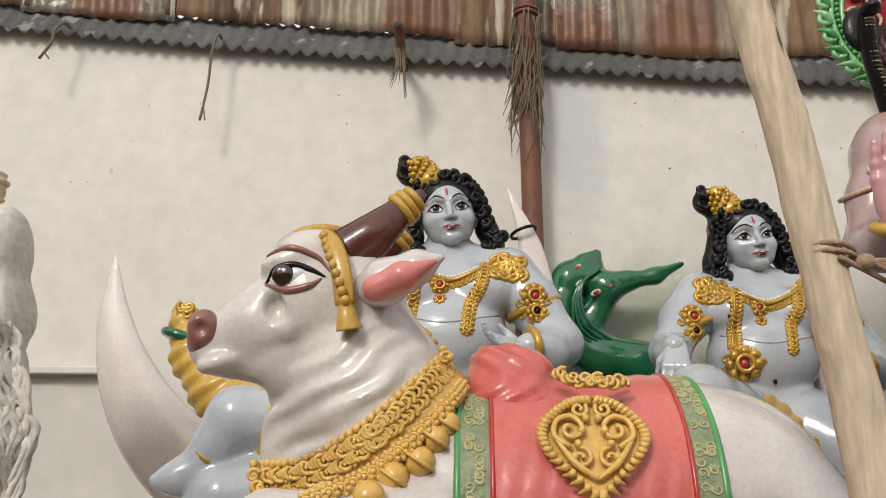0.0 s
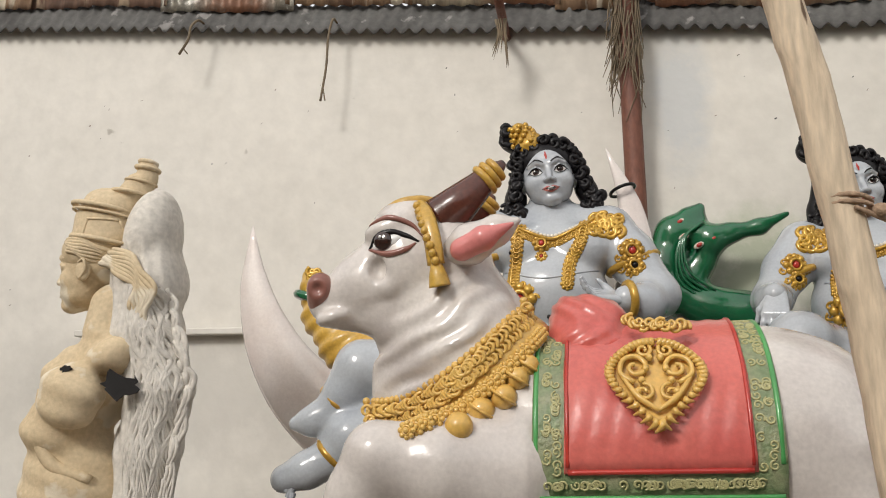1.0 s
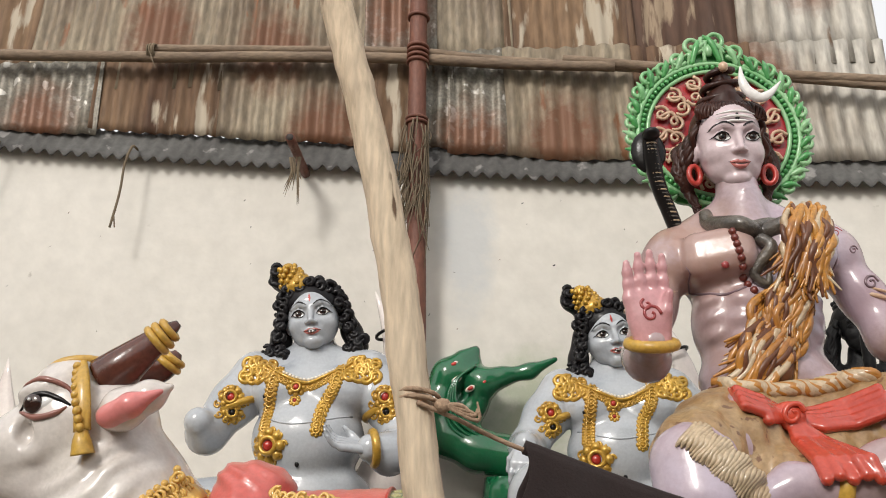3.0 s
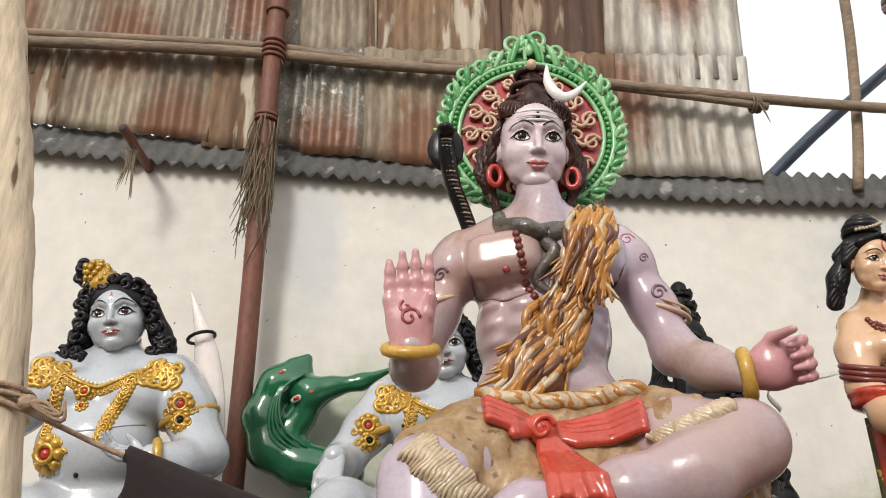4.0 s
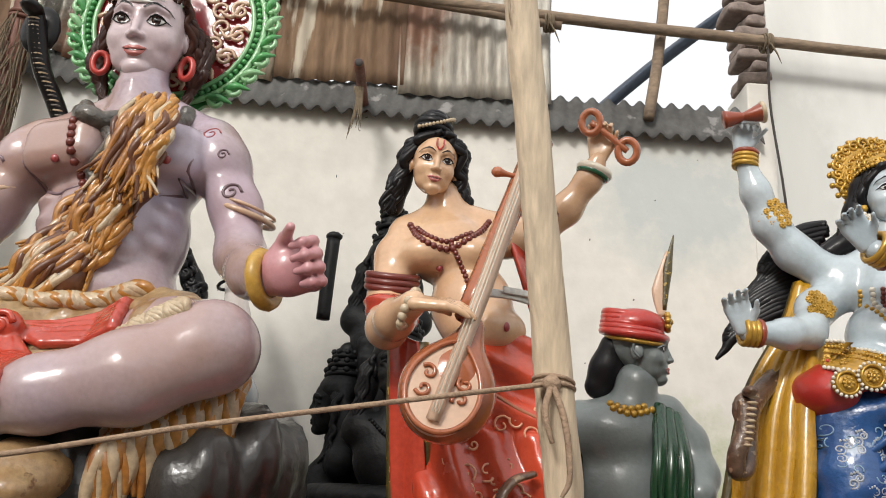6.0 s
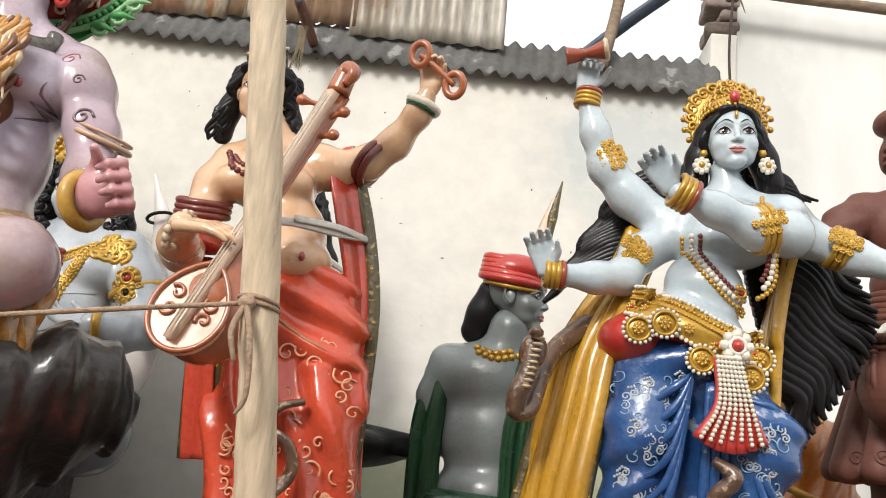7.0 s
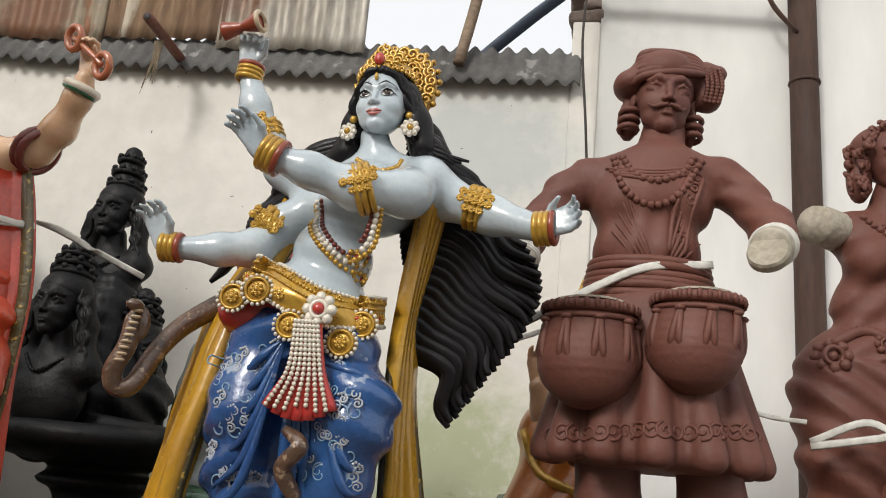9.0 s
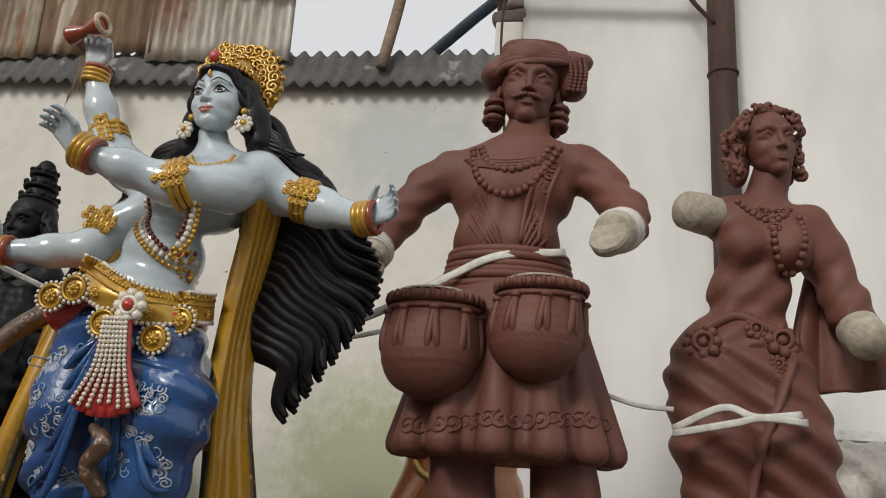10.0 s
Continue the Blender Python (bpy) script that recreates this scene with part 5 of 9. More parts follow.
for w, al, pm, cu, th in (((0.5, -0.05, 2.186), (0.9, -0.2, 0.35), (0.1, -1, 0.2), 26, -1), ((-0.208, -0.25, 2.293), (-0.5, -0.1, 0.7), (-0.5, -1, 0), 26, 1),
                          ((-0.422, 0.05, 2.693), (0.05, -0.1, 1), (0.3, -1, 0), 60, 1), ((-0.499, -0.1, 2.074), (-0.35, -0.15, 0.9), (-0.3, -1, 0.2), 24, 1)):
    h = Clay(0.006, 0.016)
    hand(h, w, al, pm, 0.13111, cu + 5, th, 5)
    f.clay(h, PALE_SKIN)
# small hand drum
f.tube([(-0.492, 0.0, 2.775), (-0.456, -0.005, 2.782), (-0.434, -0.01, 2.786), (-0.412, -0.015, 2.79), (-0.375, -0.02, 2.8)], [0.03, 0.02, 0.013, 0.02, 0.033], RUSTRED, 14)
f.ring((-0.375, -0.02, 2.8), (1, -0.2, 0.2), 0.028, 0.008, CREAM_FUR)
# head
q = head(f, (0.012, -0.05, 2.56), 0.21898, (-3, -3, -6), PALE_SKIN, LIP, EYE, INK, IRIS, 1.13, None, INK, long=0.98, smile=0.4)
f.ball(q(0, -0.37, 0.23), (0.006, 0.006, 0.012), GOLD)
hr = Clay(0.009, 0.03)
hr.ell(q(0, 0.15, 0.22), (0.08648, 0.1, 0.07811))
hr.chain([q(-0.32, 0.1, 0.15), q(-0.42, 0.15, -0.2), q(-0.5, 0.2, -0.55), q(-0.85, 0.25, -0.75)], [0.03348, 0.03627, 0.03627, 0.03069])
hr.chain([q(0.32, 0.1, 0.15), q(0.42, 0.15, -0.2), q(0.52, 0.2, -0.55)], [0.03348, 0.03905, 0.04184])
f.clay(hr, HAIR)
for i in (-1, 1):
    for j in range(5):
        lock(f, [q(0.02 * i, -0.31, 0.38), q(i * (0.16 + 0.03 * j), -0.26 + 0.05 * j, 0.33 - 0.03 * j), q(i * 0.33, -0.12 + 0.05 * j, 0.1), q(i * 0.39, 0.0, -0.2)], 0.01255, HAIR, 3, 0.4, 6, j)
for i in (-1, 1):
    for j in range(12):
        u = j / 11
        lock(f, [q(i * (0.2 + 0.12 * u), -0.2 + 0.3 * u, 0.36 - 0.06 * u), q(i * (0.36 + 0.06 * u), -0.06 + 0.2 * u, 0.02), q(i * (0.4 + 0.16 * u), 0.0 + 0.2 * u, -0.3), q(i * (0.42 + 0.38 * u), 0.06 + 0.15 * u, -0.58), q(i * (0.5 + 0.62 * u), 0.16 + 0.1 * u, -0.86 + 0.08 * u)], 0.0135, HAIR, 3, 0.7, 7, j * 1.3)
# combed hair spreading behind the body in long strands
rg = random.Random(5)
for i in range(44):
    t = i / 43
    a = np.array((0.061, 0.12, 2.573)) * (1 - t) + np.array((0.15, 0.11, 1.87)) * t
    m = np.array((0.216, 0.15, 2.419)) * (1 - t) + np.array((0.235, 0.14, 1.8)) * t + np.array((0.09 * math.sin(math.pi * t), 0.03 * (i % 2), 0))
    e = np.array((0.302, 0.17, 2.369)) * (1 - t) + np.array((0.255, 0.15, 1.7)) * t + np.array((0.2 * math.sin(math.pi * t ** 0.8), 0.02 * (i % 3), 0))
    lock(f, [a, m * 0.55 + a * 0.45 + (0, 0, 0.03), m + (0.01, 0, 0.012), (m + e) / 2 + (0.012, 0, -0.012), e + (0.012, 0, -0.03)], 0.026, HAIR, 1.7, 0.5, 8, t * 9)
for i in range(18):
    t = i / 17
    a = np.array((-0.12, 0.15, 2.497)) * (1 - t) + np.array((-0.204, 0.15, 2.222)) * t
    e = np.array((-0.281, 0.19, 2.415)) * (1 - t) + np.array((-0.446, 0.19, 2.098)) * t
    lock(f, [a, a * 0.5 + e * 0.5 + (0, 0, 0.02), e, e + (-0.03, 0, -0.05)], 0.022, HAIR, 2, 0.5, 6, i)
# crown: a pointed gilt cap and a scrolled disc standing behind the head
fan = Clay(0.0085, 0.02)
fan.ell(q(0, 0.1, 0.46), (0.078, 0.082, 0.05), (-3, -3, -6))
fan.ell(q(0, 0.14, 0.64), (0.055, 0.055, 0.045))
fan.cap(q(0, 0.12, 0.74), q(0.0, 0.16, 1.0), 0.036, 0.008)
fan.ell(q(0.02, 0.46, 0.52), (0.122, 0.02, 0.13))
f.clay(fan, GOLD)
for i in range(20):
    a = radians(-60 + i * 300 / 19)
    e, tt = (math.cos(a), 0, math.sin(a)), (-math.sin(a), 0, math.cos(a))
    scroll(f, q(0.02 + 0.5 * e[0], 0.36, 0.52 + 0.52 * e[2]), e, tt, 0.021, 0.0062, GOLD, 1.4, 0.4 * i)
    scroll(f, q(0.02 + 0.33 * e[0], 0.35, 0.52 + 0.34 * e[2]), e, tt, 0.017, 0.005, GOLD, 1.3, 0.7 * i)
    f.ball(q(0.02 + 0.6 * e[0], 0.42, 0.52 + 0.62 * e[2]), 0.0105, GOLD, n=6)
for k in range(4):
    z, r = 0.42 + 0.13 * k, 0.36 - 0.07 * k
    for i in range(11 - 2 * k):
        a = math.pi * (1.08 + 0.84 * i / (10 - 2 * k))
        scroll(f, q(r * math.cos(a), 0.1 + 1.02 * r * math.sin(a), z + 0.05 * math.sin(math.pi * i / (10 - 2 * k))), (1, 0, 0), (0, 0, 1), 0.0135, 0.0048, GOLD, 1.2, i)
f.beads([q(0.385 * math.cos(a), 0.1 + 0.4 * math.sin(a), 0.36 + 0.05 * math.sin(math.pi * i / 8)) for i, a in enumerate(np.linspace(1.05 * math.pi, 1.95 * math.pi, 9))], 0.0075, GOLD, 1.8)
f.ball(q(0, -0.32, 0.52), (0.016, 0.012, 0.02), RED)
for i in (-1, 1):
    flower(f, q(0.42 * i, -0.1, -0.4), (0.2 * i, -1, 0), 0.0279, PEARL, GOLD)
    f.ball(q(0.38 * i, -0.05, -0.2), 0.01255, GOLD, n=6)
f.cling = b
# necklaces
f.beads([(-0.027, -0.02, 2.374), (0.033, -0.08, 2.318), (0.087, -0.08, 2.324), (0.101, -0.01, 2.38)], 0.00837, GOLD, 1.7)
for k, (dx, r, mat) in enumerate(((0, 8, BEAD), (9, 9, PEARL), (18, 8, GOLD))):
    f.beads([(-0.087, -0.1, 2.222), (-0.075, -0.14, 2.157), (-0.023, -0.16, 2.092), (0.025, -0.165, 2.071), (0.063, -0.16, 2.105), (0.079, -0.16, 2.18)] if k == 0 else
            [(-0.106, -0.09, 2.225), (-0.09, -0.135, 2.147), (-0.028, -0.16, 2.076), (0.026, -0.165, 2.054), (0.075, -0.16, 2.09), (0.088, -0.16, 2.181)] if k == 1 else
            [(-0.122, -0.08, 2.228), (-0.103, -0.13, 2.139), (-0.033, -0.16, 2.061), (0.027, -0.165, 2.036), (0.087, -0.155, 2.081), (0.097, -0.15, 2.182)], 0.00139 * r * 0.72, mat, 1.8)
flower(f, (0.027, -0.17, 2.07), (0, -1, 0.1), 0.0265, GOLD, RED)
flower(f, (0.035, -0.17, 2.027), (0, -1, 0), 0.01953, GOLD, RED)
f.cling = None
# armlets and bracelets
for c, ax, r in (((0.317, 0.01, 2.252), (1, 0, -0.25), 40), ((0.05, -0.17, 2.229), (1, 0.1, 0.3), 45), ((-0.255, 0.02, 2.169), (1, 0.2, -0.6), 40), ((-0.339, 0.07, 2.472), (0.5, 0, -1), 36)):
    for o in (-0.016, 0, 0.016):
        f.ring(np.array(c) + o * np.array(ax), ax, 0.00139 * r, 0.00837, GOLD, 18)
    along = np.array(ax) / np.linalg.norm(ax)
    up = np.array((-along[2], 0, along[0]))
    for i in range(5):
        for o in (-2, -1, 0, 1, 2):
            if abs(o) + abs(i - 2) <= 2 + (i > 2):
                depth = 0.00139 * r * math.sqrt(max(0.1, 1 - (0.42 * (i - 2)) ** 2))
                flower(f, np.array(c) + (0, -depth - 0.006, 0) + (i - 2) * 0.021 * up + o * 0.019 * along, (0, -1, 0), 0.0125, GOLD, GOLD)
for c, ax, r in (((0.507, -0.05, 2.186), (1, -0.2, 0.05), 28), ((-0.174, -0.25, 2.279), (1, 0.2, -0.4), 30), ((-0.412, 0.05, 2.665), (0.1, 0, 1), 24), ((-0.479, -0.09, 2.069), (1, 0.1, 0), 24)):
    for o in (-1.5, -0.5, 0.5, 1.5):
        f.ring(np.array(c) + 0.014 * o * np.array(ax) / np.linalg.norm(ax), ax, 0.00139 * r, 0.00907, GOLD if o < 1 else RUSTRED, 18)
# blue draped trousers with folds
d = Clay(0.0105, 0.045)
d.ell((-0.1, 0, 1.879), (0.158, 0.15, 0.09), (0, 8, 0))
d.cap((-0.107, 0, 1.774), (-0.075, 0.01, 1.437), 0.08369, 0.08369)
d.chain([(-0.188, -0.02, 1.839), (-0.211, -0.05, 1.672), (-0.219, -0.02, 1.519), (-0.201, 0.01, 1.343), (-0.159, 0.03, 1.188)], [0.108, 0.096, 0.084, 0.074, 0.053])
d.chain([(-0.011, -0.02, 1.837), (0.083, -0.1, 1.671), (0.041, -0.07, 1.501), (-0.024, 0, 1.362), (-0.031, 0.03, 1.202)], [0.106, 0.094, 0.084, 0.074, 0.053])
d.fold(lambda x, y, z: 0.0105 * np.sin(58 * (z + 0.5 * np.abs(x + 0.07)) + 1.3 * np.sin(14 * x + 5 * z)) * (0.55 + 0.45 * np.sin(9 * x + 11 * z)))
f.clay(d, BLUE)
f.cling = d
for i in range(84):
    leg = i % 2
    t = rg.random()
    u = rg.uniform(-0.85, 0.85)
    c = np.array((-0.22, -0.05, 1.816)) * (1 - t) + np.array((-0.198, -0.05, 1.465)) * t if leg else np.array((0.031, -0.05, 1.806)) * (1 - t) + np.array((0.048, -0.05, 1.516)) * t
    rr = 0.1 * (1 - 0.2 * t)
    p = c + np.array((u * rr, -0.02 - 0.93 * rr * math.sqrt(1 - u * u), 0))
    tilt = rg.uniform(-0.5, 0.5)
    ax, ay = np.array((math.cos(tilt), 0, math.sin(tilt))), np.array((-math.sin(tilt), 0, math.cos(tilt)))
    if i % 3:
        scroll(f, p, ax, ay, 0.00139 * rg.uniform(10, 17), 0.0021, PALE_BLUE, 0.9, i)
    else:
        for k, (dx, dz, r) in enumerate(((0.006, 0.022, 0.011), (-0.005, 0.004, 0.014), (0.004, -0.018, 0.012))):
            scroll(f, p + dx * ax + dz * ay, ax, ay, r, 0.0026, SILVER, 1.4, 1.6 + 3.1 * (k % 2), way=1 if k % 2 else -1)
        for k in range(5):
            f.ball(d.snap(p + (0.013 - 0.006 * k) * ax + (0.036 - 0.004 * abs(k - 2)) * ay)[0], (0.0042, 0.003, 0.0042), SILVER, n=6)
f.cling = None
for k in range(6):
    f.tube([(-0.106, -0.15, 1.836), ((-0.157, -0.15, 1.748)[0], (-0.157, -0.15, 1.748)[1], (-0.2, -0.05, 1.788)[2] - 0.055 * k), ((-0.25, -0.1, 1.663)[0], (-0.25, -0.1, 1.663)[1], (-0.279, -0.05, 1.709)[2] - 0.06 * k)], [0.004, 0.013, 0.004], BLUE, 7)
    f.tube([(-0.019, -0.15, 1.786), ((0.081, -0.17, 1.71)[0], (0.081, -0.17, 1.71)[1], (0.044, -0.05, 1.764)[2] - 0.05 * k), ((0.129, -0.1, 1.695)[0], (0.129, -0.1, 1.695)[1], (0.113, -0.05, 1.741)[2] - 0.05 * k)], [0.004, 0.013, 0.004], BLUE, 7)
for k in range(6):
    f.tube([(-0.066, -0.15, 1.811), ((-0.069, -0.15, 1.646)[0] + 0.022 * k, (-0.069, -0.15, 1.646)[1], (-0.103, -0.05, 1.653)[2]), ((-0.069, -0.13, 1.464)[0] + 0.028 * k, (-0.069, -0.13, 1.464)[1], (-0.091, -0.05, 1.436)[2])], [0.01, 0.014, 0.016], BLUE, 7)
# red hip cloth under a broad gilt belt with discs and a pearl tassel
hip = Clay(0.0105, 0.03)
hip.ell((-0.098, -0.01, 1.941), (0.1883, 0.16, 0.05858), (0, 14, 0))
hip.ell((-0.251, -0.01, 1.912), (0.09206, 0.13, 0.07253), (0, 20, 0))
f.clay(hip, RED)
waist = Clay(0.01, 0.03)
waist.parts = b.parts + d.parts + hip.parts
f.cling = waist
f.cling = None
belt_top = spline([(-0.25, -0.04, 2.066), (-0.165, -0.15, 2.035), (-0.03, -0.17, 1.97), (0.075, -0.08, 1.968), (0.095, 0.03, 1.988)], 9)
belt_low = spline([(-0.278, -0.04, 1.984), (-0.205, -0.15, 1.95), (-0.045, -0.18, 1.876), (0.078, -0.1, 1.886), (0.1, 0.03, 1.912)], 9)
rows = [waist.snap(belt_top + (belt_low - belt_top) * v) - np.array((0, 0.012, 0)) for v in np.linspace(0, 1, 6)]
grid = np.stack(rows, 1)
nu, nv = grid.shape[:2]
i, j = [m.ravel() for m in np.meshgrid(np.arange(nu - 1), np.arange(nv - 1), indexing="ij")]
f.add(grid.reshape(-1, 3), np.stack([i * nv + j, i * nv + j + 1, (i + 1) * nv + j + 1, (i + 1) * nv + j], 1), GOLD)
for v, mat, r in ((0, PEARL, 0.0062), (1, GOLD, 0.0055), (2, GOLD, 0.004), (5, PEARL, 0.0068)):
    f.beads([p - (0, 0.003, 0) for p in grid[::3, v]], r, mat, 2.0)
for k in range(1, nu - 1, 2):
    scroll(f, (grid[k, 0] + grid[k, 1]) / 2 - (0, 0.002, 0), (1, 0, 0), (0, 0, 1), 0.0085, 0.0026, GOLD, 1.2, k)
    if k % 4 == 1:
        flower(f, (grid[k, 3] + grid[k, 4]) / 2, (0, -1, 0), 0.016, GOLD, RED if k % 8 == 1 else GOLD)
for c in ((-0.19, -0.13, 1.95), (-0.093, -0.18, 1.866), (0.037, -0.17, 1.835), (0.071, -0.11, 1.892), (-0.255, -0.07, 1.93)):
    c = waist.snap(c)[0] + (0, -0.012, 0)
    f.ball(c, (0.04045, 0.018, 0.03627), GOLD, n=14)
    for k in range(18):
        f.ball(c + (0.04 * math.cos(k * 0.349), -0.014, 0.037 * math.sin(k * 0.349)), 0.0055, PEARL, n=6)
    f.ring(c + (0, -0.016, 0), (0, 1, 0.05), 0.03, 0.004, GOLD, 18)
    flower(f, c + (0, -0.018, 0.0), (0, -1, 0), 0.01813, GOLD, GOLD)
flower(f, (-0.014, -0.2, 1.905), (0, -1, 0), 0.04463, PEARL, RED)
for i in range(7):
    f.tube([((-0.037, -0.19, 1.847)[0] + 0.009 * (i - 3), (-0.034, -0.2, 1.845)[1], (-0.083, -0.05, 1.871)[2]), ((-0.022, -0.21, 1.737)[0] + 0.013 * (i - 3), (-0.02, -0.215, 1.736)[1], (-0.074, -0.05, 1.755)[2]), ((-0.027, -0.21, 1.632)[0] + 0.026 * (i - 3), (-0.027, -0.21, 1.632)[1], (-0.079, -0.05, 1.638)[2] + 0.003 * (i - 3) ** 2)], [0.008, 0.01, 0.016], RED, 8)
    f.beads([((-0.037, -0.19, 1.847)[0] + 0.009 * (i - 3), (-0.029, -0.215, 1.843)[1], (-0.083, -0.05, 1.871)[2]), ((-0.022, -0.21, 1.737)[0] + 0.013 * (i - 3), (-0.015, -0.23, 1.734)[1], (-0.074, -0.05, 1.755)[2]), ((-0.03, -0.21, 1.651)[0] + 0.025 * (i - 3), (-0.023, -0.23, 1.65)[1], (-0.082, -0.05, 1.662)[2])], 0.0062, PEARL, 1.9)
f.cling = None
# mustard shawl hanging on both sides, with a dark border


def drape(form, left, right, mat, edge, waves, depth, thick=0.02, nu=40, nv=36):
    """A hanging cloth between two curves, its folds running lengthwise, with a bead of border on each edge."""
    a, e = spline(left, 12), spline(right, 12)

    def fn(u, v):
        i = v * (len(a) - 1)
        pa = np.stack([np.interp(i, np.arange(len(a)), a[:, c]) for c in range(3)], -1)
        pe = np.stack([np.interp(i, np.arange(len(e)), e[:, c]) for c in range(3)], -1)
        p = pa + (pe - pa) * u[..., None]
        return p[..., 0], p[..., 1] - depth * np.sin(u * math.pi * 2 * waves + 2 * v) * (0.4 + 0.6 * v), p[..., 2]
    form.sheet(fn, nu, nv, mat, thick)
    if edge:
        for c in (a, e):
            form.tube(c[::4], thick * 1.1, edge, 6, 3, flat=0.6)


drape(f, [(0.196, -0.05, 2.289), (0.171, 0, 2.161), (0.147, 0.01, 1.944), (0.141, 0.01, 1.707), (0.15, 0.03, 1.45), (0.13, 0.04, 1.15)],
      [(0.226, 0.03, 2.317), (0.191, 0.09, 2.173), (0.151, 0.11, 1.965), (0.16, 0.11, 1.839), (0.17, 0.11, 1.717), (0.22, 0.13, 1.45), (0.27, 0.14, 1.15)], MUSTARD, OLIVE, 3.5, 0.03)
drape(f, [(-0.243, 0.11, 2.277), (-0.298, 0.11, 2.135), (-0.41, 0.13, 1.931), (-0.465, 0.15, 1.704), (-0.52, 0.15, 1.411), (-0.56, 0.14, 1.12)],
      [(-0.174, 0.07, 2.24), (-0.222, 0.05, 2.105), (-0.295, -0.01, 1.895), (-0.325, -0.05, 1.694), (-0.36, -0.07, 1.433), (-0.37, -0.05, 1.12)], MUSTARD, OLIVE, 4.5, 0.05)
# snake
f.tube([(-0.213, 0.13, 2.095), (-0.32, 0.09, 2.003), (-0.394, 0.05, 1.94), (-0.457, 0, 1.869), (-0.49, -0.05, 1.789), (-0.514, -0.09, 1.7), (-0.547, -0.11, 1.688), (-0.553, -0.13, 1.727), (-0.528, -0.13, 1.794), (-0.524, -0.13, 1.868)],
       [0.03, 0.03, 0.03, 0.028, 0.026, 0.025, 0.025, 0.025, 0.025, 0.02], COBRA, 10)
f.ball((-0.519, -0.12, 1.848), (0.03766, 0.02, 0.05021), COBRA, (0, 6, 0), 12)
f.ball((-0.516, -0.15, 1.894), (0.02, 0.035, 0.016), COBRA, n=8)
for i in range(9):
    f.ball(((-0.507, -0.15, 1.862)[0] - 0.003 * i, (-0.507, -0.15, 1.862)[1], (-0.564, -0.05, 1.88)[2] - 0.016 * i), (0.017, 0.012, 0.005), CREAM_FUR, n=6)
f.tube([(-0.028, -0.15, 1.468), (-0.052, -0.19, 1.529), (-0.012, -0.21, 1.582), (-0.059, -0.19, 1.618)], [0.02, 0.022, 0.022, 0.012], COBRA, 8)
# plinth
pl = Clay(0.02, 0.04)
pl.ell((-0.082, 0.03, 1.07), (0.3, 0.26, 0.16))
pl.box((-0.05, 0.03, 0.3), (0.36, 0.3, 0.3), 0.04)
f.clay(pl, ROCK)
f.thing("dancing_god_statue", (4.4, 2.65, 0), "pale blue four-armed dancing god statue in a blue brocade dhoti", "statue")


# ---- white bull with a saddle cloth ----
BULL = enamel("bull_white", (0.72, 0.67, 0.62), 0.22, (0.5, 0.45, 0.43), 0.6, 0.12, 0.6)
MUZZLE = enamel("muzzle_brown", (0.3, 0.13, 0.1), 0.3, (0.2, 0.07, 0.05), 0.5)
EAR = enamel("ear_pink", (0.7, 0.24, 0.22), 0.3, (0.6, 0.15, 0.15), 0.5)
HORN = enamel("horn_brown", (0.13, 0.04, 0.025), 0.25, (0.05, 0.018, 0.012), 0.8, 0.3)
CORAL = enamel("coral_cloth_paint", (0.66, 0.16, 0.13), 0.3, (0.56, 0.1, 0.09), 0.5, 0.15)
BORDER = material("green_gilt_border", (0.2, 0.27, 0.13), 0.4, 0, 0.3, (0.36, 0.36, 0.22), 70, 18, 0.6, 0.6, 60, contrast=0.3)
PALE_GILT = enamel("pale_gilt_pattern", (0.44, 0.42, 0.2), 0.4)
FRINGE = enamel("fringe_cream", (0.66, 0.64, 0.52), 0.4, (0.5, 0.48, 0.38), 0.5)
COLLAR = enamel("collar_gold", (0.78, 0.5, 0.13), 0.35, (0.6, 0.33, 0.06), 0.5, 0.2)
f = Form()
b = Clay(0.0115, 0.06)
b.chain([(-0.264, 0.03, 1.315), (0.028, 0.04, 1.31), (0.315, 0.04, 1.343)], [0.37569, 0.3686, 0.36506])
b.ell((0.461, 0.06, 1.367), (0.26582, 0.32, 0.29417))
b.ell((-0.477, 0, 1.313), (0.26582, 0.29, 0.35442))
b.chain([(-0.603, -0.15, 1.862), (-0.567, -0.1, 1.654), (-0.475, -0.03, 1.447)], [0.14886, 0.22151, 0.2924])
b.ell((-0.71, -0.14, 1.555), (0.12759, 0.1, 0.19493), (0, 14, 0))
b.ell((-0.175, 0, 1.675), (0.09569, 0.12, 0.08506))
b.chain([(-0.969, -0.2, 1.774), (-0.85, -0.18, 1.829), (-0.72, -0.16, 1.9), (-0.615, -0.15, 1.931)], [0.07088, 0.10987, 0.14531, 0.13468], 0.04)
b.chain([(-0.917, -0.2, 1.729), (-0.786, -0.18, 1.732), (-0.636, -0.16, 1.763)], [0.04608, 0.07088, 0.08861], 0.04)
b.ell((-0.731, -0.18, 2.025), (0.10987, 0.1, 0.07975), (0, -20, 0))
b.ell((-0.773, -0.27, 1.991), (0.07443, 0.04, 0.03013), (0, -20, 0), 0.03)
b.ell((-0.942, -0.24, 1.719), (0.06025, 0.05, 0.02658), (0, -15, 0), 0.02)
b.chain([(-0.453, -0.24, 1.266), (-0.594, -0.34, 1.285), (-0.751, -0.4, 1.314)], [0.19493, 0.13468, 0.08152], 0.03)
b.chain([(-0.751, -0.4, 1.314), (-0.817, -0.38, 1.207), (-0.884, -0.34, 1.07), (-0.866, -0.26, 0.902)], [0.08152, 0.07088, 0.0638, 0.07088])
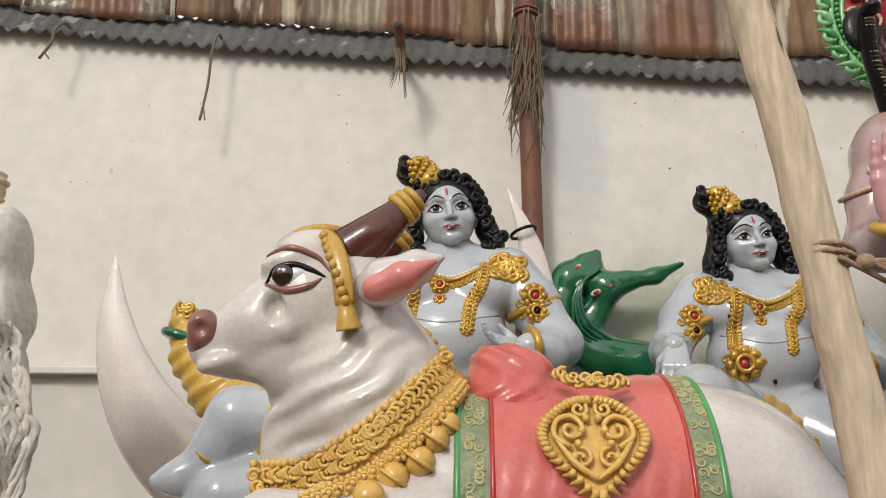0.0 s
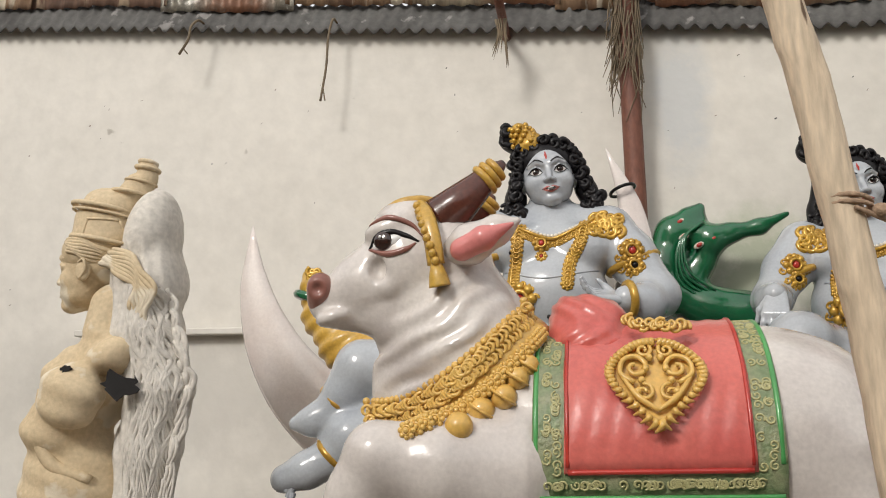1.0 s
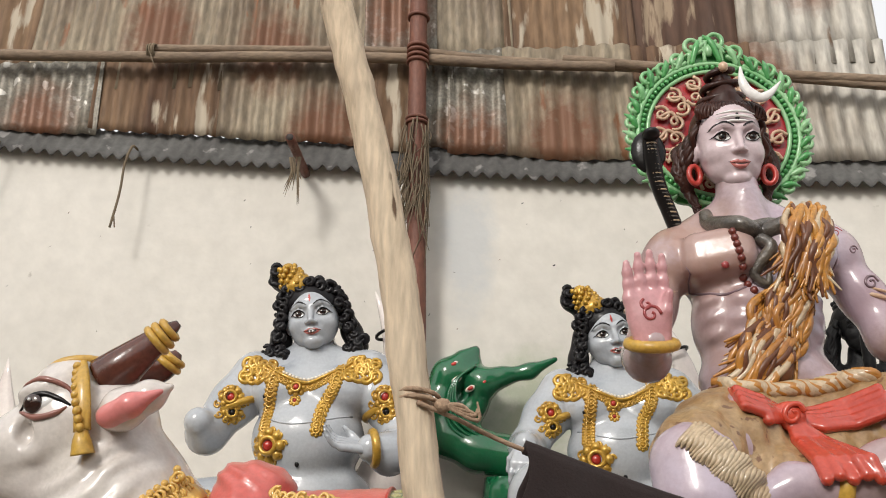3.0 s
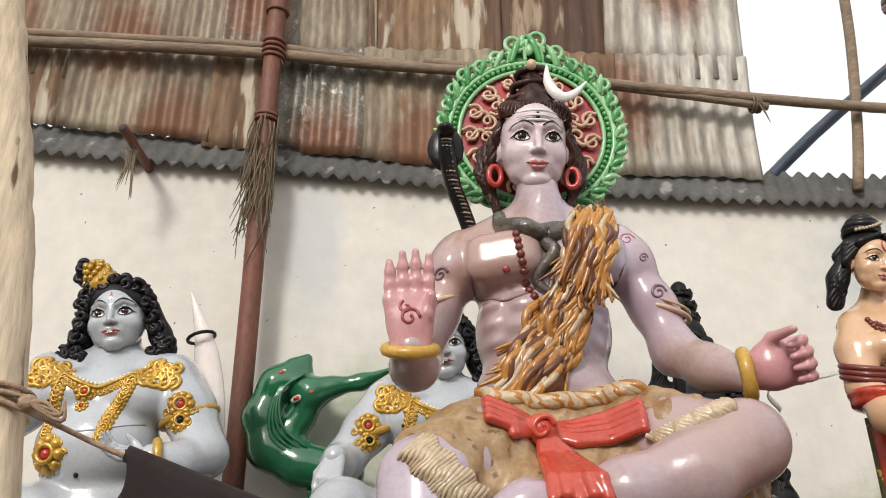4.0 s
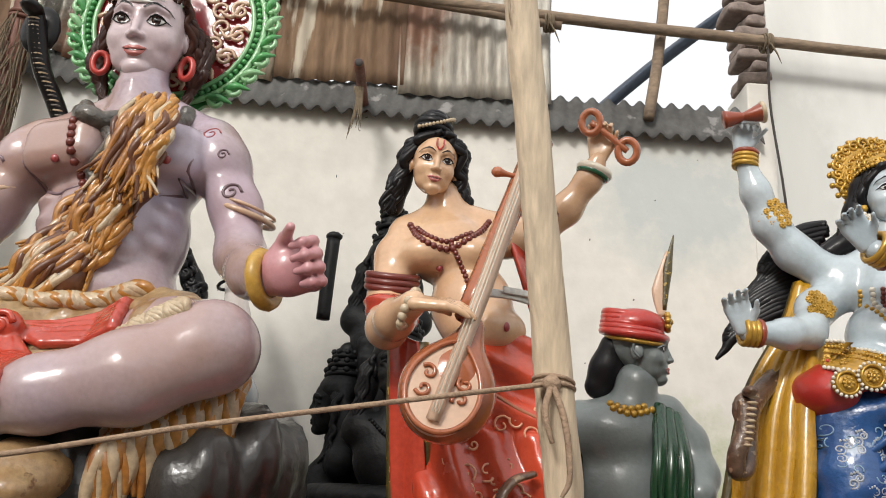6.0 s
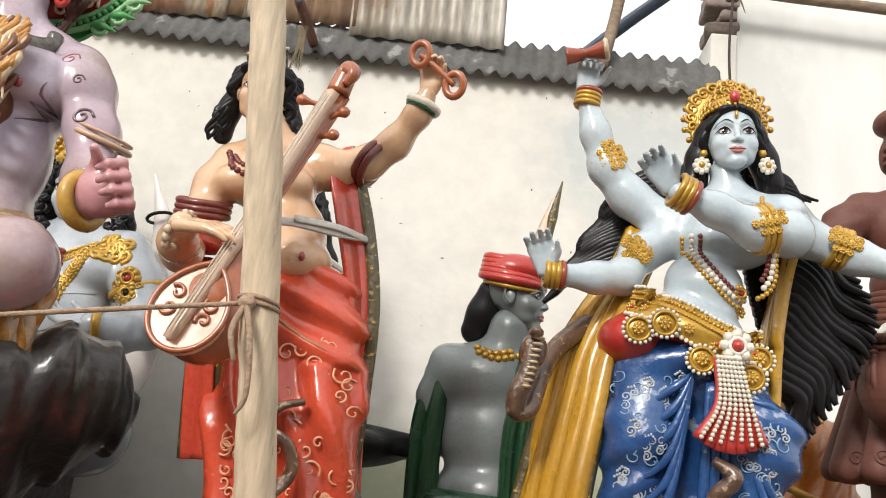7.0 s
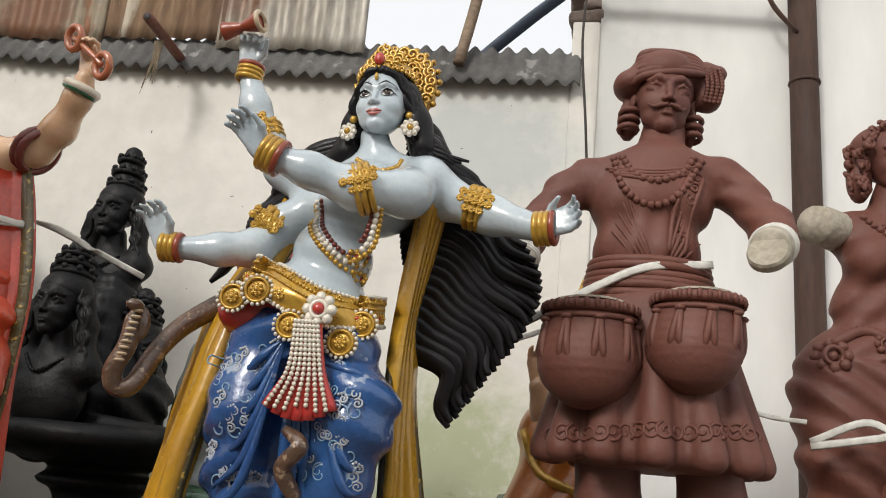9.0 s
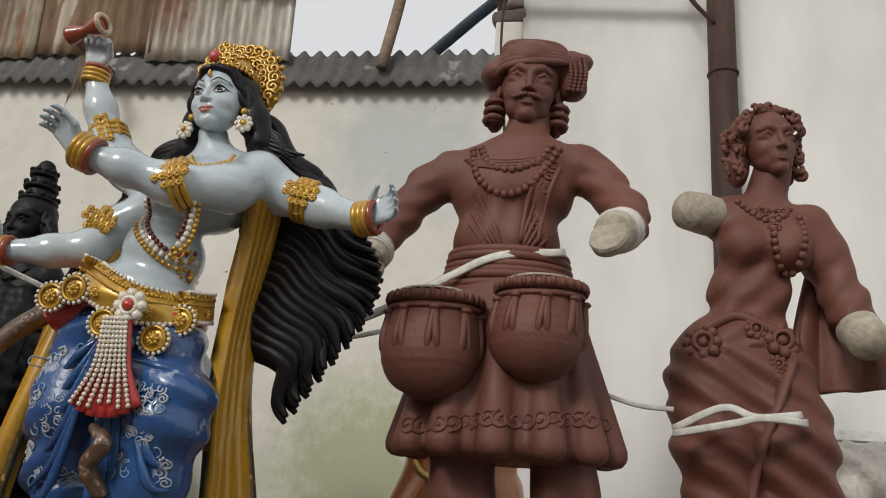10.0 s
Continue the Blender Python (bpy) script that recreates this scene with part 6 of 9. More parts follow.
b.chain([(0.545, -0.06, 1.249), (0.57, -0.12, 1.09), (0.485, -0.15, 0.86)], [0.24455, 0.19139, 0.10633])
b.ell((-0.31, -0.2, 1.043), (0.19493, 0.14, 0.21265))
n0 = np.array((-0.592, -0.3, 1.474))


def wrinkles(x, y, z):
    """Loose folds of skin across the throat, above the collar."""
    d = (-0.55 * (x - n0[0]) + 0.83 * (z - n0[2])) / 0.00177
    along = (0.83 * (x - n0[0]) + 0.55 * (z - n0[2])) / 0.00177
    m = np.clip((d - 12) / 25, 0, 1) * np.clip((175 - d) / 40, 0, 1) * np.clip((along + 110) / 50, 0, 1) * np.clip((190 - along) / 60, 0, 1) * (y < 0.3)
    return m * 0.0105 * np.sin(d / 6.2 + 1.7 * np.sin(along / 40) + 0.6 * np.sin(along / 17 + d / 30)) * (0.7 + 0.3 * np.sin(d / 13 + along / 25))


b.fold(wrinkles)
b.chain([(-0.864, -0.25, 1.77), (-0.764, -0.27, 1.804), (-0.69, -0.27, 1.861)], [0.012, 0.018, 0.012], 0.03)
b.chain([(-0.725, -0.22, 1.698), (-0.616, -0.24, 1.724), (-0.543, -0.24, 1.808)], [0.014, 0.02, 0.014], 0.03)
b.chain([(-0.856, -0.24, 1.925), (-0.879, -0.25, 1.865), (-0.929, -0.24, 1.825)], [0.008, 0.012, 0.008], 0.025)
b.ell((-0.792, -0.28, 1.86), (0.02481, 0.02, 0.0319), (0, 0, 0), 0.03, True)
f.clay(b, BULL)
nose = Clay(0.007, 0.02)
nose.ell((-0.987, -0.25, 1.809), (0.04253, 0.055, 0.05139))
nose.ell((-0.995, -0.2, 1.778), (0.04608, 0.07, 0.04962))
nose.ell((-0.983, -0.3, 1.801), (0.01595, 0.02, 0.01772), cut=True)
f.clay(nose, MUZZLE)
f.tube([(-0.992, -0.25, 1.717), (-0.932, -0.27, 1.73), (-0.875, -0.26, 1.754)], [0.004, 0.006, 0.003], MUZZLE, 6)
f.cling = b
# eye
e0 = b.snap((-0.763, -0.275, 1.94))[0]
f.cling = None
f.ball(e0 + (0, 0.012, 0), (0.05494, 0.022, 0.02835), EYE, (0, -18, -10), 14)
f.ball(e0 + (-0.012, -0.006, 0.003), (0.03, 0.012, 0.029), IRIS, (0, 0, -8), 14)
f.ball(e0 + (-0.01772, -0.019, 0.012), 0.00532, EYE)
f.cling = b
f.tube([(-0.824, -0.28, 1.921), (-0.797, -0.3, 1.958), (-0.75, -0.305, 1.97), (-0.701, -0.29, 1.956), (-0.663, -0.27, 1.937)], [0.004, 0.009, 0.01, 0.008, 0.003], INK, 7)
f.tube([(-0.824, -0.28, 1.921), (-0.76, -0.3, 1.901), (-0.703, -0.3, 1.912), (-0.672, -0.28, 1.933)], [0.004, 0.011, 0.01, 0.003], MUZZLE, 7)
f.tube([(-0.824, -0.28, 1.997), (-0.762, -0.3, 2.015), (-0.691, -0.29, 1.994), (-0.653, -0.28, 1.953)], [0.004, 0.01, 0.008, 0.002], MUZZLE, 6)
f.cling = None
# ears and horns
ear = Clay(0.007, 0.02)
ear.chain([(-0.606, -0.23, 1.896), (-0.507, -0.3, 1.925), (-0.421, -0.32, 1.961), (-0.361, -0.33, 1.984)], [0.03544, 0.06025, 0.0443, 0.01063])
f.clay(ear, BULL)
inn = Clay(0.007, 0.015)
inn.chain([(-0.525, -0.345, 1.899), (-0.459, -0.36, 1.927), (-0.374, -0.36, 1.967)], [0.03544, 0.03544, 0.00709])
f.clay(inn, EAR)
f.tube([(-0.521, -0.362, 1.901), (-0.466, -0.368, 1.914), (-0.405, -0.36, 1.948)], [0.004, 0.008, 0.002], MUZZLE, 6)
f.tube([(-0.613, -0.2, 2.033), (-0.558, -0.21, 2.074), (-0.499, -0.2, 2.131), (-0.455, -0.19, 2.177), (-0.418, -0.18, 2.212)], [0.07443, 0.0638, 0.04785, 0.03367, 0.0124], HORN, 14)
f.tube([(-0.602, 0, 2.098), (-0.535, 0, 2.107), (-0.498, 0, 2.135), (-0.478, 0, 2.16)], [0.06025, 0.04962, 0.03544, 0.01418], HORN, 12)
for a, c in (((-0.477, -0.195, 2.154), 24), ((-0.461, -0.19, 2.171), 22), ((-0.444, -0.185, 2.189), 18)):
    f.ring(a, (0.75, 0.05, 0.65), 0.00177 * c, 0.0124, OCHRE, 16)
for a, c in (((-0.51, 0, 2.122), 23), ((-0.494, 0, 2.139), 20)):
    f.ring(a, (0.6, 0, 0.8), 0.00177 * c, 0.0124, OCHRE, 14)
# head straps with tassel
f.tube([(-0.704, -0.21, 2.084), (-0.648, -0.3, 2.025), (-0.618, -0.33, 1.942), (-0.604, -0.33, 1.859)], 0.02658, OCHRE, 8, flat=0.45, up=(0, 1, 0))
f.tube([(-0.604, -0.33, 1.859), (-0.598, -0.335, 1.83), (-0.592, -0.33, 1.794)], [0.01772, 0.02658, 0.03367], OCHRE, 10)
f.tube([(-0.794, -0.22, 2.051), (-0.737, -0.24, 2.076), (-0.681, -0.23, 2.086), (-0.639, -0.2, 2.085)], 0.01772, OCHRE, 8)
for t in np.linspace(0, 1, 9):
    p = np.array((-0.678, -0.26, 2.059)) * (1 - t) + np.array((-0.602, -0.34, 1.866)) * t
    f.ball(p + (0, -0.012 - 0.02 * math.sin(math.pi * t), 0), 0.01418, OCHRE, n=6)
f.cling = b
# collar and bells
rg = random.Random(2)
cl = [(-0.825, -0.2, 1.41), (-0.723, -0.28, 1.417), (-0.585, -0.33, 1.473), (-0.465, -0.32, 1.562), (-0.369, -0.25, 1.668), (-0.336, -0.2, 1.716)]
f.tube(cl, 0.05316, COLLAR, 12, flat=0.3, up=(0, 1, 0))
for off in (0.03, -0.055):
    f.beads([np.array(p) + (0.3 * off, -0.01, -off) for p in cl], 0.013, COLLAR, 1.7)
f.cling = None
band = spline(cl, 12)
for off in (-0.026, 0.004):
    for i, p in enumerate(b.snap(band + np.array((0.3 * off, 0, -off)))):
        scroll(f, p - (0.004, 0.021, 0), (1, 0, 0.5), (-0.5, 0, 1), 0.0165, 0.0058, COLLAR, 1.2, i * 1.7)
for i, p in enumerate(b.snap(spline(cl, 6) + np.array((0.024, 0, -0.05)))):
    flower(f, p - (0, 0.02, 0), (-0.2, -1, 0), 0.027, COLLAR, COLLAR)
f.cling = b
f.beads([np.array(p) + (0.0, -0.02, 0.028) for p in cl], 0.012, COLLAR, 1.8)
sp = spline(cl, 8)
for i in range(0, len(sp), 1):
    flower(f, sp[i] + (0.02, -0.03, -0.035 + 0.012 * rg.uniform(-1, 1)), (-0.2, -1, 0), 0.03, COLLAR, COLLAR)
for x in (((-0.522, -0.33, 1.391), 23), ((-0.47, -0.33, 1.436), 22), ((-0.409, -0.32, 1.475), 22), ((-0.374, -0.3, 1.529), 21), ((-0.343, -0.27, 1.566), 19), ((-0.746, -0.25, 1.149), 22)):
    f.ball(x[0], 0.00177 * x[1], COLLAR, n=12)
    f.ring(np.array(x[0]), (0.5, 0, 0.8), 0.00177 * x[1], 0.00532, COLLAR, 12, side=6)
f.cling = None
# saddle cloth wrapped over the barrel
a0, a1 = np.array((-0.264, 0.03, 1.312)), np.array((0.268, 0.04, 1.327))


def saddle(u0, u1, w0, w1, lift, mat, thick=0.012, nu=40, nv=30, ripple=0.0):
    def fn(u, v):
        uu = u0 + (u1 - u0) * u
        ang = np.radians(w0 + (w1 - w0) * v)
        rr = 0.37214 + lift + ripple * np.sin(60 * u * (u1 - u0) + 25 * v)
        x = a0[0] + (a1[0] - a0[0]) * uu
        y = a0[1] + (a1[1] - a0[1]) * uu - rr * np.sin(ang)
        z = a0[2] + (a1[2] - a0[2]) * uu + rr * np.cos(ang)
        low = np.maximum(0, ang - 1.65)
        return x + 0.02 * v * (uu - 0.5), y + 0.1 * low, z - 0.12 * low
    f.sheet(fn, nu, nv, mat, thick)


saddle(-0.1, 1.1, -60, 106, 0.008, BORDER)
saddle(0.06, 0.96, -58, 96, 0.016, CORAL, ripple=0.0015)
saddle(-0.09, 1.1, 106, 116, 0.006, FRINGE, ripple=0.004)
for i in range(60):
    u = -0.09 + 1.19 * i / 59
    p = a0 + (a1 - a0) * u
    f.tube([p + (0, -0.37214 * math.sin(radians(106)) - 0.01, 0.37214 * math.cos(radians(106)) - 0.01), p + (0.004, -0.37214 * 0.9, 0.37214 * math.cos(radians(106)) - 0.06)], 0.005, FRINGE, 5, 1)
for u in (-0.1, 1.1):
    pts = [a0 + (a1 - a0) * u + np.array((0, -(0.37214 + 0.016) * math.sin(radians(w)), (0.37214 + 0.016) * math.cos(radians(w)))) for w in range(-50, 107, 18)]
    f.tube(pts, 0.009, GREEN, 6)
for u in (0.06, 0.96):
    pts = [a0 + (a1 - a0) * u + np.array((0, -(0.37214 + 0.028) * math.sin(radians(w)), (0.37214 + 0.028) * math.cos(radians(w)))) for w in range(-50, 97, 18)]
    f.tube(pts, 0.006, RED, 6)
for w, mat in ((96, RED), (106, GREEN)):
    f.tube([a0 + (a1 - a0) * u + np.array((0, -(0.37214 + 0.024) * math.sin(radians(w)), (0.37214 + 0.024) * math.cos(radians(w)))) for u in np.linspace(-0.1 if w > 100 else 0.06, 1.1 if w > 100 else 0.96, 5)], 0.008, mat, 6)
for k in range(170):
    u, w = (rg.choice((-0.045, 0.005, 1.005, 1.06)), rg.uniform(-10, 102)) if k < 120 else (rg.uniform(0, 1), 101)
    rr = 0.37214 + 0.02
    p = a0 + (a1 - a0) * u + np.array((0, -rr * math.sin(radians(w)), rr * math.cos(radians(w))))
    scroll(f, p, (1, 0, 0), (0, math.cos(radians(w)), math.sin(radians(w))), 0.014, 0.0032, PALE_GILT, 1.2, k)
# red hump cover and gilt heart
hc = Clay(0.009, 0.03)
hc.ell((-0.172, -0.02, 1.706), (0.11696, 0.16, 0.09924))
hc.ell((-0.232, -0.04, 1.736), (0.05316, 0.1, 0.06025))
hc.ell((-0.104, -0.05, 1.715), (0.04962, 0.1, 0.0638))
hc.ell((-0.159, -0.1, 1.627), (0.14177, 0.12, 0.09924), (0, 20, 0))
hc.fold(lambda x, y, z: 0.004 * np.sin(75 * x + 6 * np.sin(25 * z)))
f.clay(hc, CORAL)
hx = np.array((0.011, -0.34, 1.521))
heart = [(0, -0.155), (0.07, -0.09), (0.125, -0.02), (0.135, 0.035), (0.1, 0.085), (0.05, 0.118), (0, 0.125), (-0.05, 0.118), (-0.1, 0.085), (-0.135, 0.035), (-0.125, -0.02), (-0.07, -0.09)]
hs = spline([(x * 0.9, 0, z * 0.9) for x, z in heart], 4, True)
f.plate([(p[0], p[2]) for p in hs], 0.045, COLLAR, Matrix.Translation(hx + (0, 0.005, 0)) @ pose(0, 0, 0, -26, 0, 0), 0.06)
mt = np.array(pose(0, 0, 0, -26, 0, 0))[:3, :3]
for p in hs[::1]:
    o = p / np.linalg.norm(p)
    sw = np.array((o[2], 0, -o[0])) * (1 if p[0] > 0 else -1)
    f.tube([hx + mt @ (p * 0.93 + (0, -0.006, 0)), hx + mt @ (p * 1.02 + 0.008 * sw + (0, -0.014, 0)), hx + mt @ (p * 1.13 - 0.012 * sw + (0, 0.004, 0))], [0.007, 0.0095, 0.003], COLLAR, 6, 3)
for s in (-1, 1):
    scroll(f, hx + mt @ np.array((s * 0.055, -0.012, 0.03)), (s, 0, 0), mt @ np.array((0, 0, 1.0)), 0.048, 0.008, COLLAR, 1.5, -1.5)
    f.tube([hx + mt @ np.array(v) for v in ((0, -0.012, -0.1), (s * 0.05, -0.014, -0.06), (s * 0.09, -0.012, 0.0))], [0.006, 0.01, 0.006], COLLAR, 6)
    scroll(f, hx + mt @ np.array((s * 0.035, -0.012, -0.045)), (s, 0, 0), mt @ np.array((0, 0, 1.0)), 0.028, 0.006, COLLAR, 1.3, 1.5)
    scroll(f, hx + mt @ np.array((s * 0.03, -0.012, 0.085)), (s, 0, 0), mt @ np.array((0, 0, 1.0)), 0.022, 0.006, COLLAR, 1.3, 2.5)
    for j in range(4):
        f.ball(hx + mt @ np.array((s * (0.015 + 0.012 * j), -0.014, 0.06 - 0.035 * j)), 0.011, COLLAR, n=6)
f.tube([(-0.07, -0.2, 1.701), (-0.024, -0.25, 1.677), (0.048, -0.26, 1.673), (0.121, -0.2, 1.679)], [0.008, 0.013, 0.013, 0.008], COLLAR, 8)
for k, p in enumerate(spline([(-0.06, -0.23, 1.694), (-0.014, -0.28, 1.674), (0.047, -0.29, 1.669), (0.101, -0.25, 1.674)], 4)):
    scroll(f, p + (0, -0.012, 0.008 * (k % 2)), (1, 0, 0), (0, 0.3, 1), 0.017, 0.006, COLLAR, 1.2, k)
# plinth under the kneeling body
pb = Clay(0.025, 0.05)
pb.box((0.05, 0.05, 0.4), (0.95, 0.42, 0.4), 0.05)
pb.ell((0.1, 0.0, 0.85), (0.85, 0.4, 0.25))
f.clay(pb, BULL)
f.thing("bull_statue", (0.3, 2.4, 0), "white bull statue with coral saddle cloth and gilt collar", "statue")


# ---- blue child figures seated in crescent moons ----
MOON = enamel("moon_white", (0.74, 0.68, 0.64), 0.2, (0.62, 0.52, 0.48), 0.5, 0.08, 0.6)


def crescent(form, c, big, mat, start, end, widths, thick):
    """A crescent of outer radius big round c, from one tip to the other (degrees)."""
    t = np.linspace(0, 1, 15)
    w = np.interp(t, np.linspace(0, 1, len(widths)), widths) * big
    a = np.radians(start + (end - start) * t)
    pts = [np.array(c) + (big - w[i] / 2) * np.array((math.cos(a[i]), 0, math.sin(a[i]))) for i in range(15)]
    form.tube(pts, w / 2, mat, 14, 4, flat=thick, up=(0, 1, 0))


def child(name, at, label, knee):
    """Local origin between the eyes; the boy leans a little, curls tied in a gilt top-knot."""
    f = Form()
    rg = random.Random(9)
    b = Clay(0.0115, 0.045)
    b.cap((0.013, 0.19, -0.1), (0.026, 0.16, -0.25), 0.10793, 0.12592)
    b.cap((-0.065, 0.17, -0.214), (-0.238, 0.14, -0.285), 0.08994, 0.10793)
    b.cap((0.112, 0.17, -0.216), (0.304, 0.14, -0.274), 0.08994, 0.10793)
    b.ell((0.036, 0.14, -0.401), (0.2998, 0.17, 0.19787))
    b.ell((-0.113, 0.05, -0.402), (0.1499, 0.12, 0.11992))
    b.ell((0.192, 0.05, -0.405), (0.1499, 0.12, 0.11992))
    b.ell((0.025, 0.1, -0.631), (0.28781, 0.22, 0.23984))
    b.ell((0.026, 0.12, -0.909), (0.32978, 0.2, 0.17988))
    b.chain([(0.336, 0.13, -0.293), (0.428, 0.1, -0.444), (0.546, 0.02, -0.66), (0.469, -0.12, -0.725), (0.389, -0.2, -0.707)], [0.11992, 0.12592, 0.10793, 0.09594, 0.06596])
    if knee:
        b.chain([(-0.279, 0.13, -0.286), (-0.373, 0.1, -0.438), (-0.477, 0, -0.614), (-0.487, -0.1, -0.63), (-0.495, -0.18, -0.612)], [0.11992, 0.11992, 0.09893, 0.08394, 0.05996])
        b.chain([(-0.128, 0, -1.04), (-0.309, -0.2, -0.968), (-0.43, -0.34, -0.882)], [0.23984, 0.20387, 0.1559])
        b.chain([(-0.43, -0.34, -0.882), (-0.514, -0.3, -1.173), (-0.572, -0.25, -1.449)], [0.1559, 0.13791, 0.10193])
        b.chain([(0.201, 0, -1.038), (0.464, -0.2, -1.188), (0.298, -0.3, -1.301)], [0.23984, 0.18588, 0.11992])
    else:
        b.chain([(-0.279, 0.13, -0.286), (-0.373, 0.1, -0.438), (-0.487, 0.05, -0.606), (-0.497, -0.06, -0.561)], [0.11992, 0.11992, 0.09893, 0.07195])
        b.chain([(-0.189, 0, -1.04), (-0.57, -0.2, -1.055), (-0.862, -0.32, -1.037)], [0.23984, 0.19787, 0.13791])
        b.chain([(-0.862, -0.32, -1.037), (-0.939, -0.33, -1.15), (-1.017, -0.34, -1.248)], [0.12592, 0.10193, 0.08095])
        b.chain([(-1.017, -0.34, -1.248), (-1.095, -0.36, -1.285), (-1.167, -0.38, -1.297)], [0.07795, 0.06596, 0.03298])
        b.chain([(-0.126, 0, -1.158), (-0.609, -0.24, -1.312), (-0.889, -0.36, -1.357)], [0.23984, 0.19787, 0.13191])
        b.chain([(-0.889, -0.36, -1.357), (-0.994, -0.37, -1.453), (-1.097, -0.39, -1.507), (-1.2, -0.41, -1.548)], [0.10793, 0.08394, 0.08095, 0.06596])
        for i in range(5):
            f.tube([((-1.151, -0.43, -1.52)[0], (-1.151, -0.43, -1.52)[1], (-1.322, 0, -1.527)[2] - 0.02 * i), ((-1.206, -0.43, -1.547)[0] + 0.012 * i, (-1.202, -0.44, -1.547)[1], (-1.383, 0, -1.552)[2] - 0.026 * i)], [0.02, 0.015], SKY_SKIN, 7)
    f.clay(b, SKY_SKIN)
    h = Clay(0.008, 0.02)
    hand(h, (0.369, -0.21, -0.708), (-1, -0.2, 0.15), (0.1, -0.5, 1), 0.22485, 22, 1)
    if knee:
        hand(h, (-0.491, -0.2, -0.616), (-0.2, -0.5, -0.9), (0.2, 0.8, -0.5), 0.23984, 25, -1)
    f.clay(h, SKY_SKIN)
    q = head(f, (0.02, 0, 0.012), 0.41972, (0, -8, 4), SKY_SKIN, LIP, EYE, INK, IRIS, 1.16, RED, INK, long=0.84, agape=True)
    s = 0.41972
    hc = Clay(0.012, 0.03)
    hc.ell(q(0, 0.1, 0.2), (0.42 * s, 0.42 * s, 0.36 * s))
    hc.chain([q(-0.38, 0.05, 0.1), q(-0.45, 0.08, -0.2), q(-0.5, 0.08, -0.42)], [0.1 * s, 0.13 * s, 0.14 * s])
    hc.chain([q(0.38, 0.05, 0.1), q(0.46, 0.08, -0.2), q(0.52, 0.08, -0.4)], [0.1 * s, 0.13 * s, 0.14 * s])
    hc.ell(q(-0.38, 0.08, 0.64), (0.16 * s, 0.15 * s, 0.16 * s))
    hc.cap(q(-0.2, 0.1, 0.45), q(-0.38, 0.1, 0.62), 0.16 * s, 0.14 * s)
    f.clay(hc, HAIR)
    spots = [(0.4 * math.cos(a), -0.2 + 0.1 * abs(math.cos(a)), 0.18 + 0.27 * math.sin(a)) for a in np.linspace(0.1, 3.05, 9)]
    spots += [(x * i, -0.08, z) for i in (-1, 1) for x, z in ((0.42, 0.12), (0.44, -0.02), (0.47, -0.16), (0.5, -0.3), (0.53, -0.44), (0.44, -0.42), (0.6, -0.36))]
    spots += [(-0.42, 0.02, 0.68), (-0.48, 0.04, 0.62), (-0.36, 0.04, 0.74), (-0.44, 0.02, 0.74)]
    curls(f, q, s, HAIR, rg, spots + [(x * 0.93, y - 0.03, z - 0.05) for x, y, z in spots], 0.085)
    cone = Clay(0.009, 0.015)
    cone.cap(q(-0.16, -0.06, 0.44), q(-0.27, -0.03, 0.7), 0.22 * s, 0.1 * s)
    f.clay(cone, GOLD)
    for i in range(40):
        t, a = i / 39, i * 2.4
        f.ball(q(-0.16 - 0.11 * t + (0.215 - 0.1 * t) * math.cos(a), -0.06 + (0.215 - 0.1 * t) * math.sin(a), 0.44 + 0.28 * t), 0.04 * s, GOLD, n=6)
    f.cling = b
    # gilt necklace, chains, armlets and belt boss
    neck = [(-0.196, 0.06, -0.261), (-0.093, 0, -0.327), (0.025, -0.03, -0.367), (0.145, 0, -0.324), (0.253, 0.07, -0.242)]
    f.tube(neck, 0.02398, GOLD, 8, flat=0.5)
    f.beads([np.array(p) + (0, -0.012, 0.018) for p in neck], 0.011, PEARL, 1.8)
    for p in spline(neck, 5)[1:-1]:
        flower(f, p + (0, -0.014, -0.024), (0, -1, 0.2), 0.024, GOLD, GOLD)
    for i, c in enumerate(((-0.019, -0.05, -0.392), (-0.019, -0.045, -0.46))):
        flower(f, c, (0, -1, 0.2), 0.05097 if i == 0 else 0.03298, GOLD, RED)
    for pts in ([(-0.125, 0, -0.302), (-0.14, -0.04, -0.405), (-0.154, -0.06, -0.517), (-0.162, -0.08, -0.597)], [(0.2, 0, -0.29), (0.178, -0.04, -0.392), (0.128, -0.06, -0.488), (0.109, -0.08, -0.613)]):
        for p in spline(pts, 5):
            flower(f, p, (0, -1, 0.1), 0.03598, GOLD, GOLD)
    for c in ((0.308, 0, -0.281), (-0.237, 0.02, -0.28)):
        for i in range(12):
            scroll(f, np.array(c) + (0.038 * (i % 4) - 0.055, -0.02 + 0.02 * abs(i % 4 - 1.5), 0.025 - 0.036 * (i // 4)), (1, 0.3, 0), (0, -0.2, 1), 0.03897, 0.01349, GOLD, 1.3, i)
    for c in ((0.428, 0, -0.47),) + (((-0.356, 0, -0.464),)):
        flower(f, np.array(c) + (0, -0.005, 0.03), (0.2, -1, 0), 0.06596, GOLD, RED)
        flower(f, np.array(c) + (0.01, -0.01, -0.045), (0.2, -1, 0), 0.05396, GOLD, INK)
        for i in range(10):
            a = i * 0.63
            scroll(f, np.array(c) + (0.062 * math.cos(a), 0, -0.005 + 0.085 * math.sin(a)), (math.cos(a), 0, math.sin(a)), (-math.sin(a), 0, math.cos(a)), 0.02, 0.007, GOLD, 1.2, i)
        f.ring(np.array(c) + (0.01, 0.1, -0.01), (0.4, 0, -1), 0.12891, 0.02099, GOLD, 20)
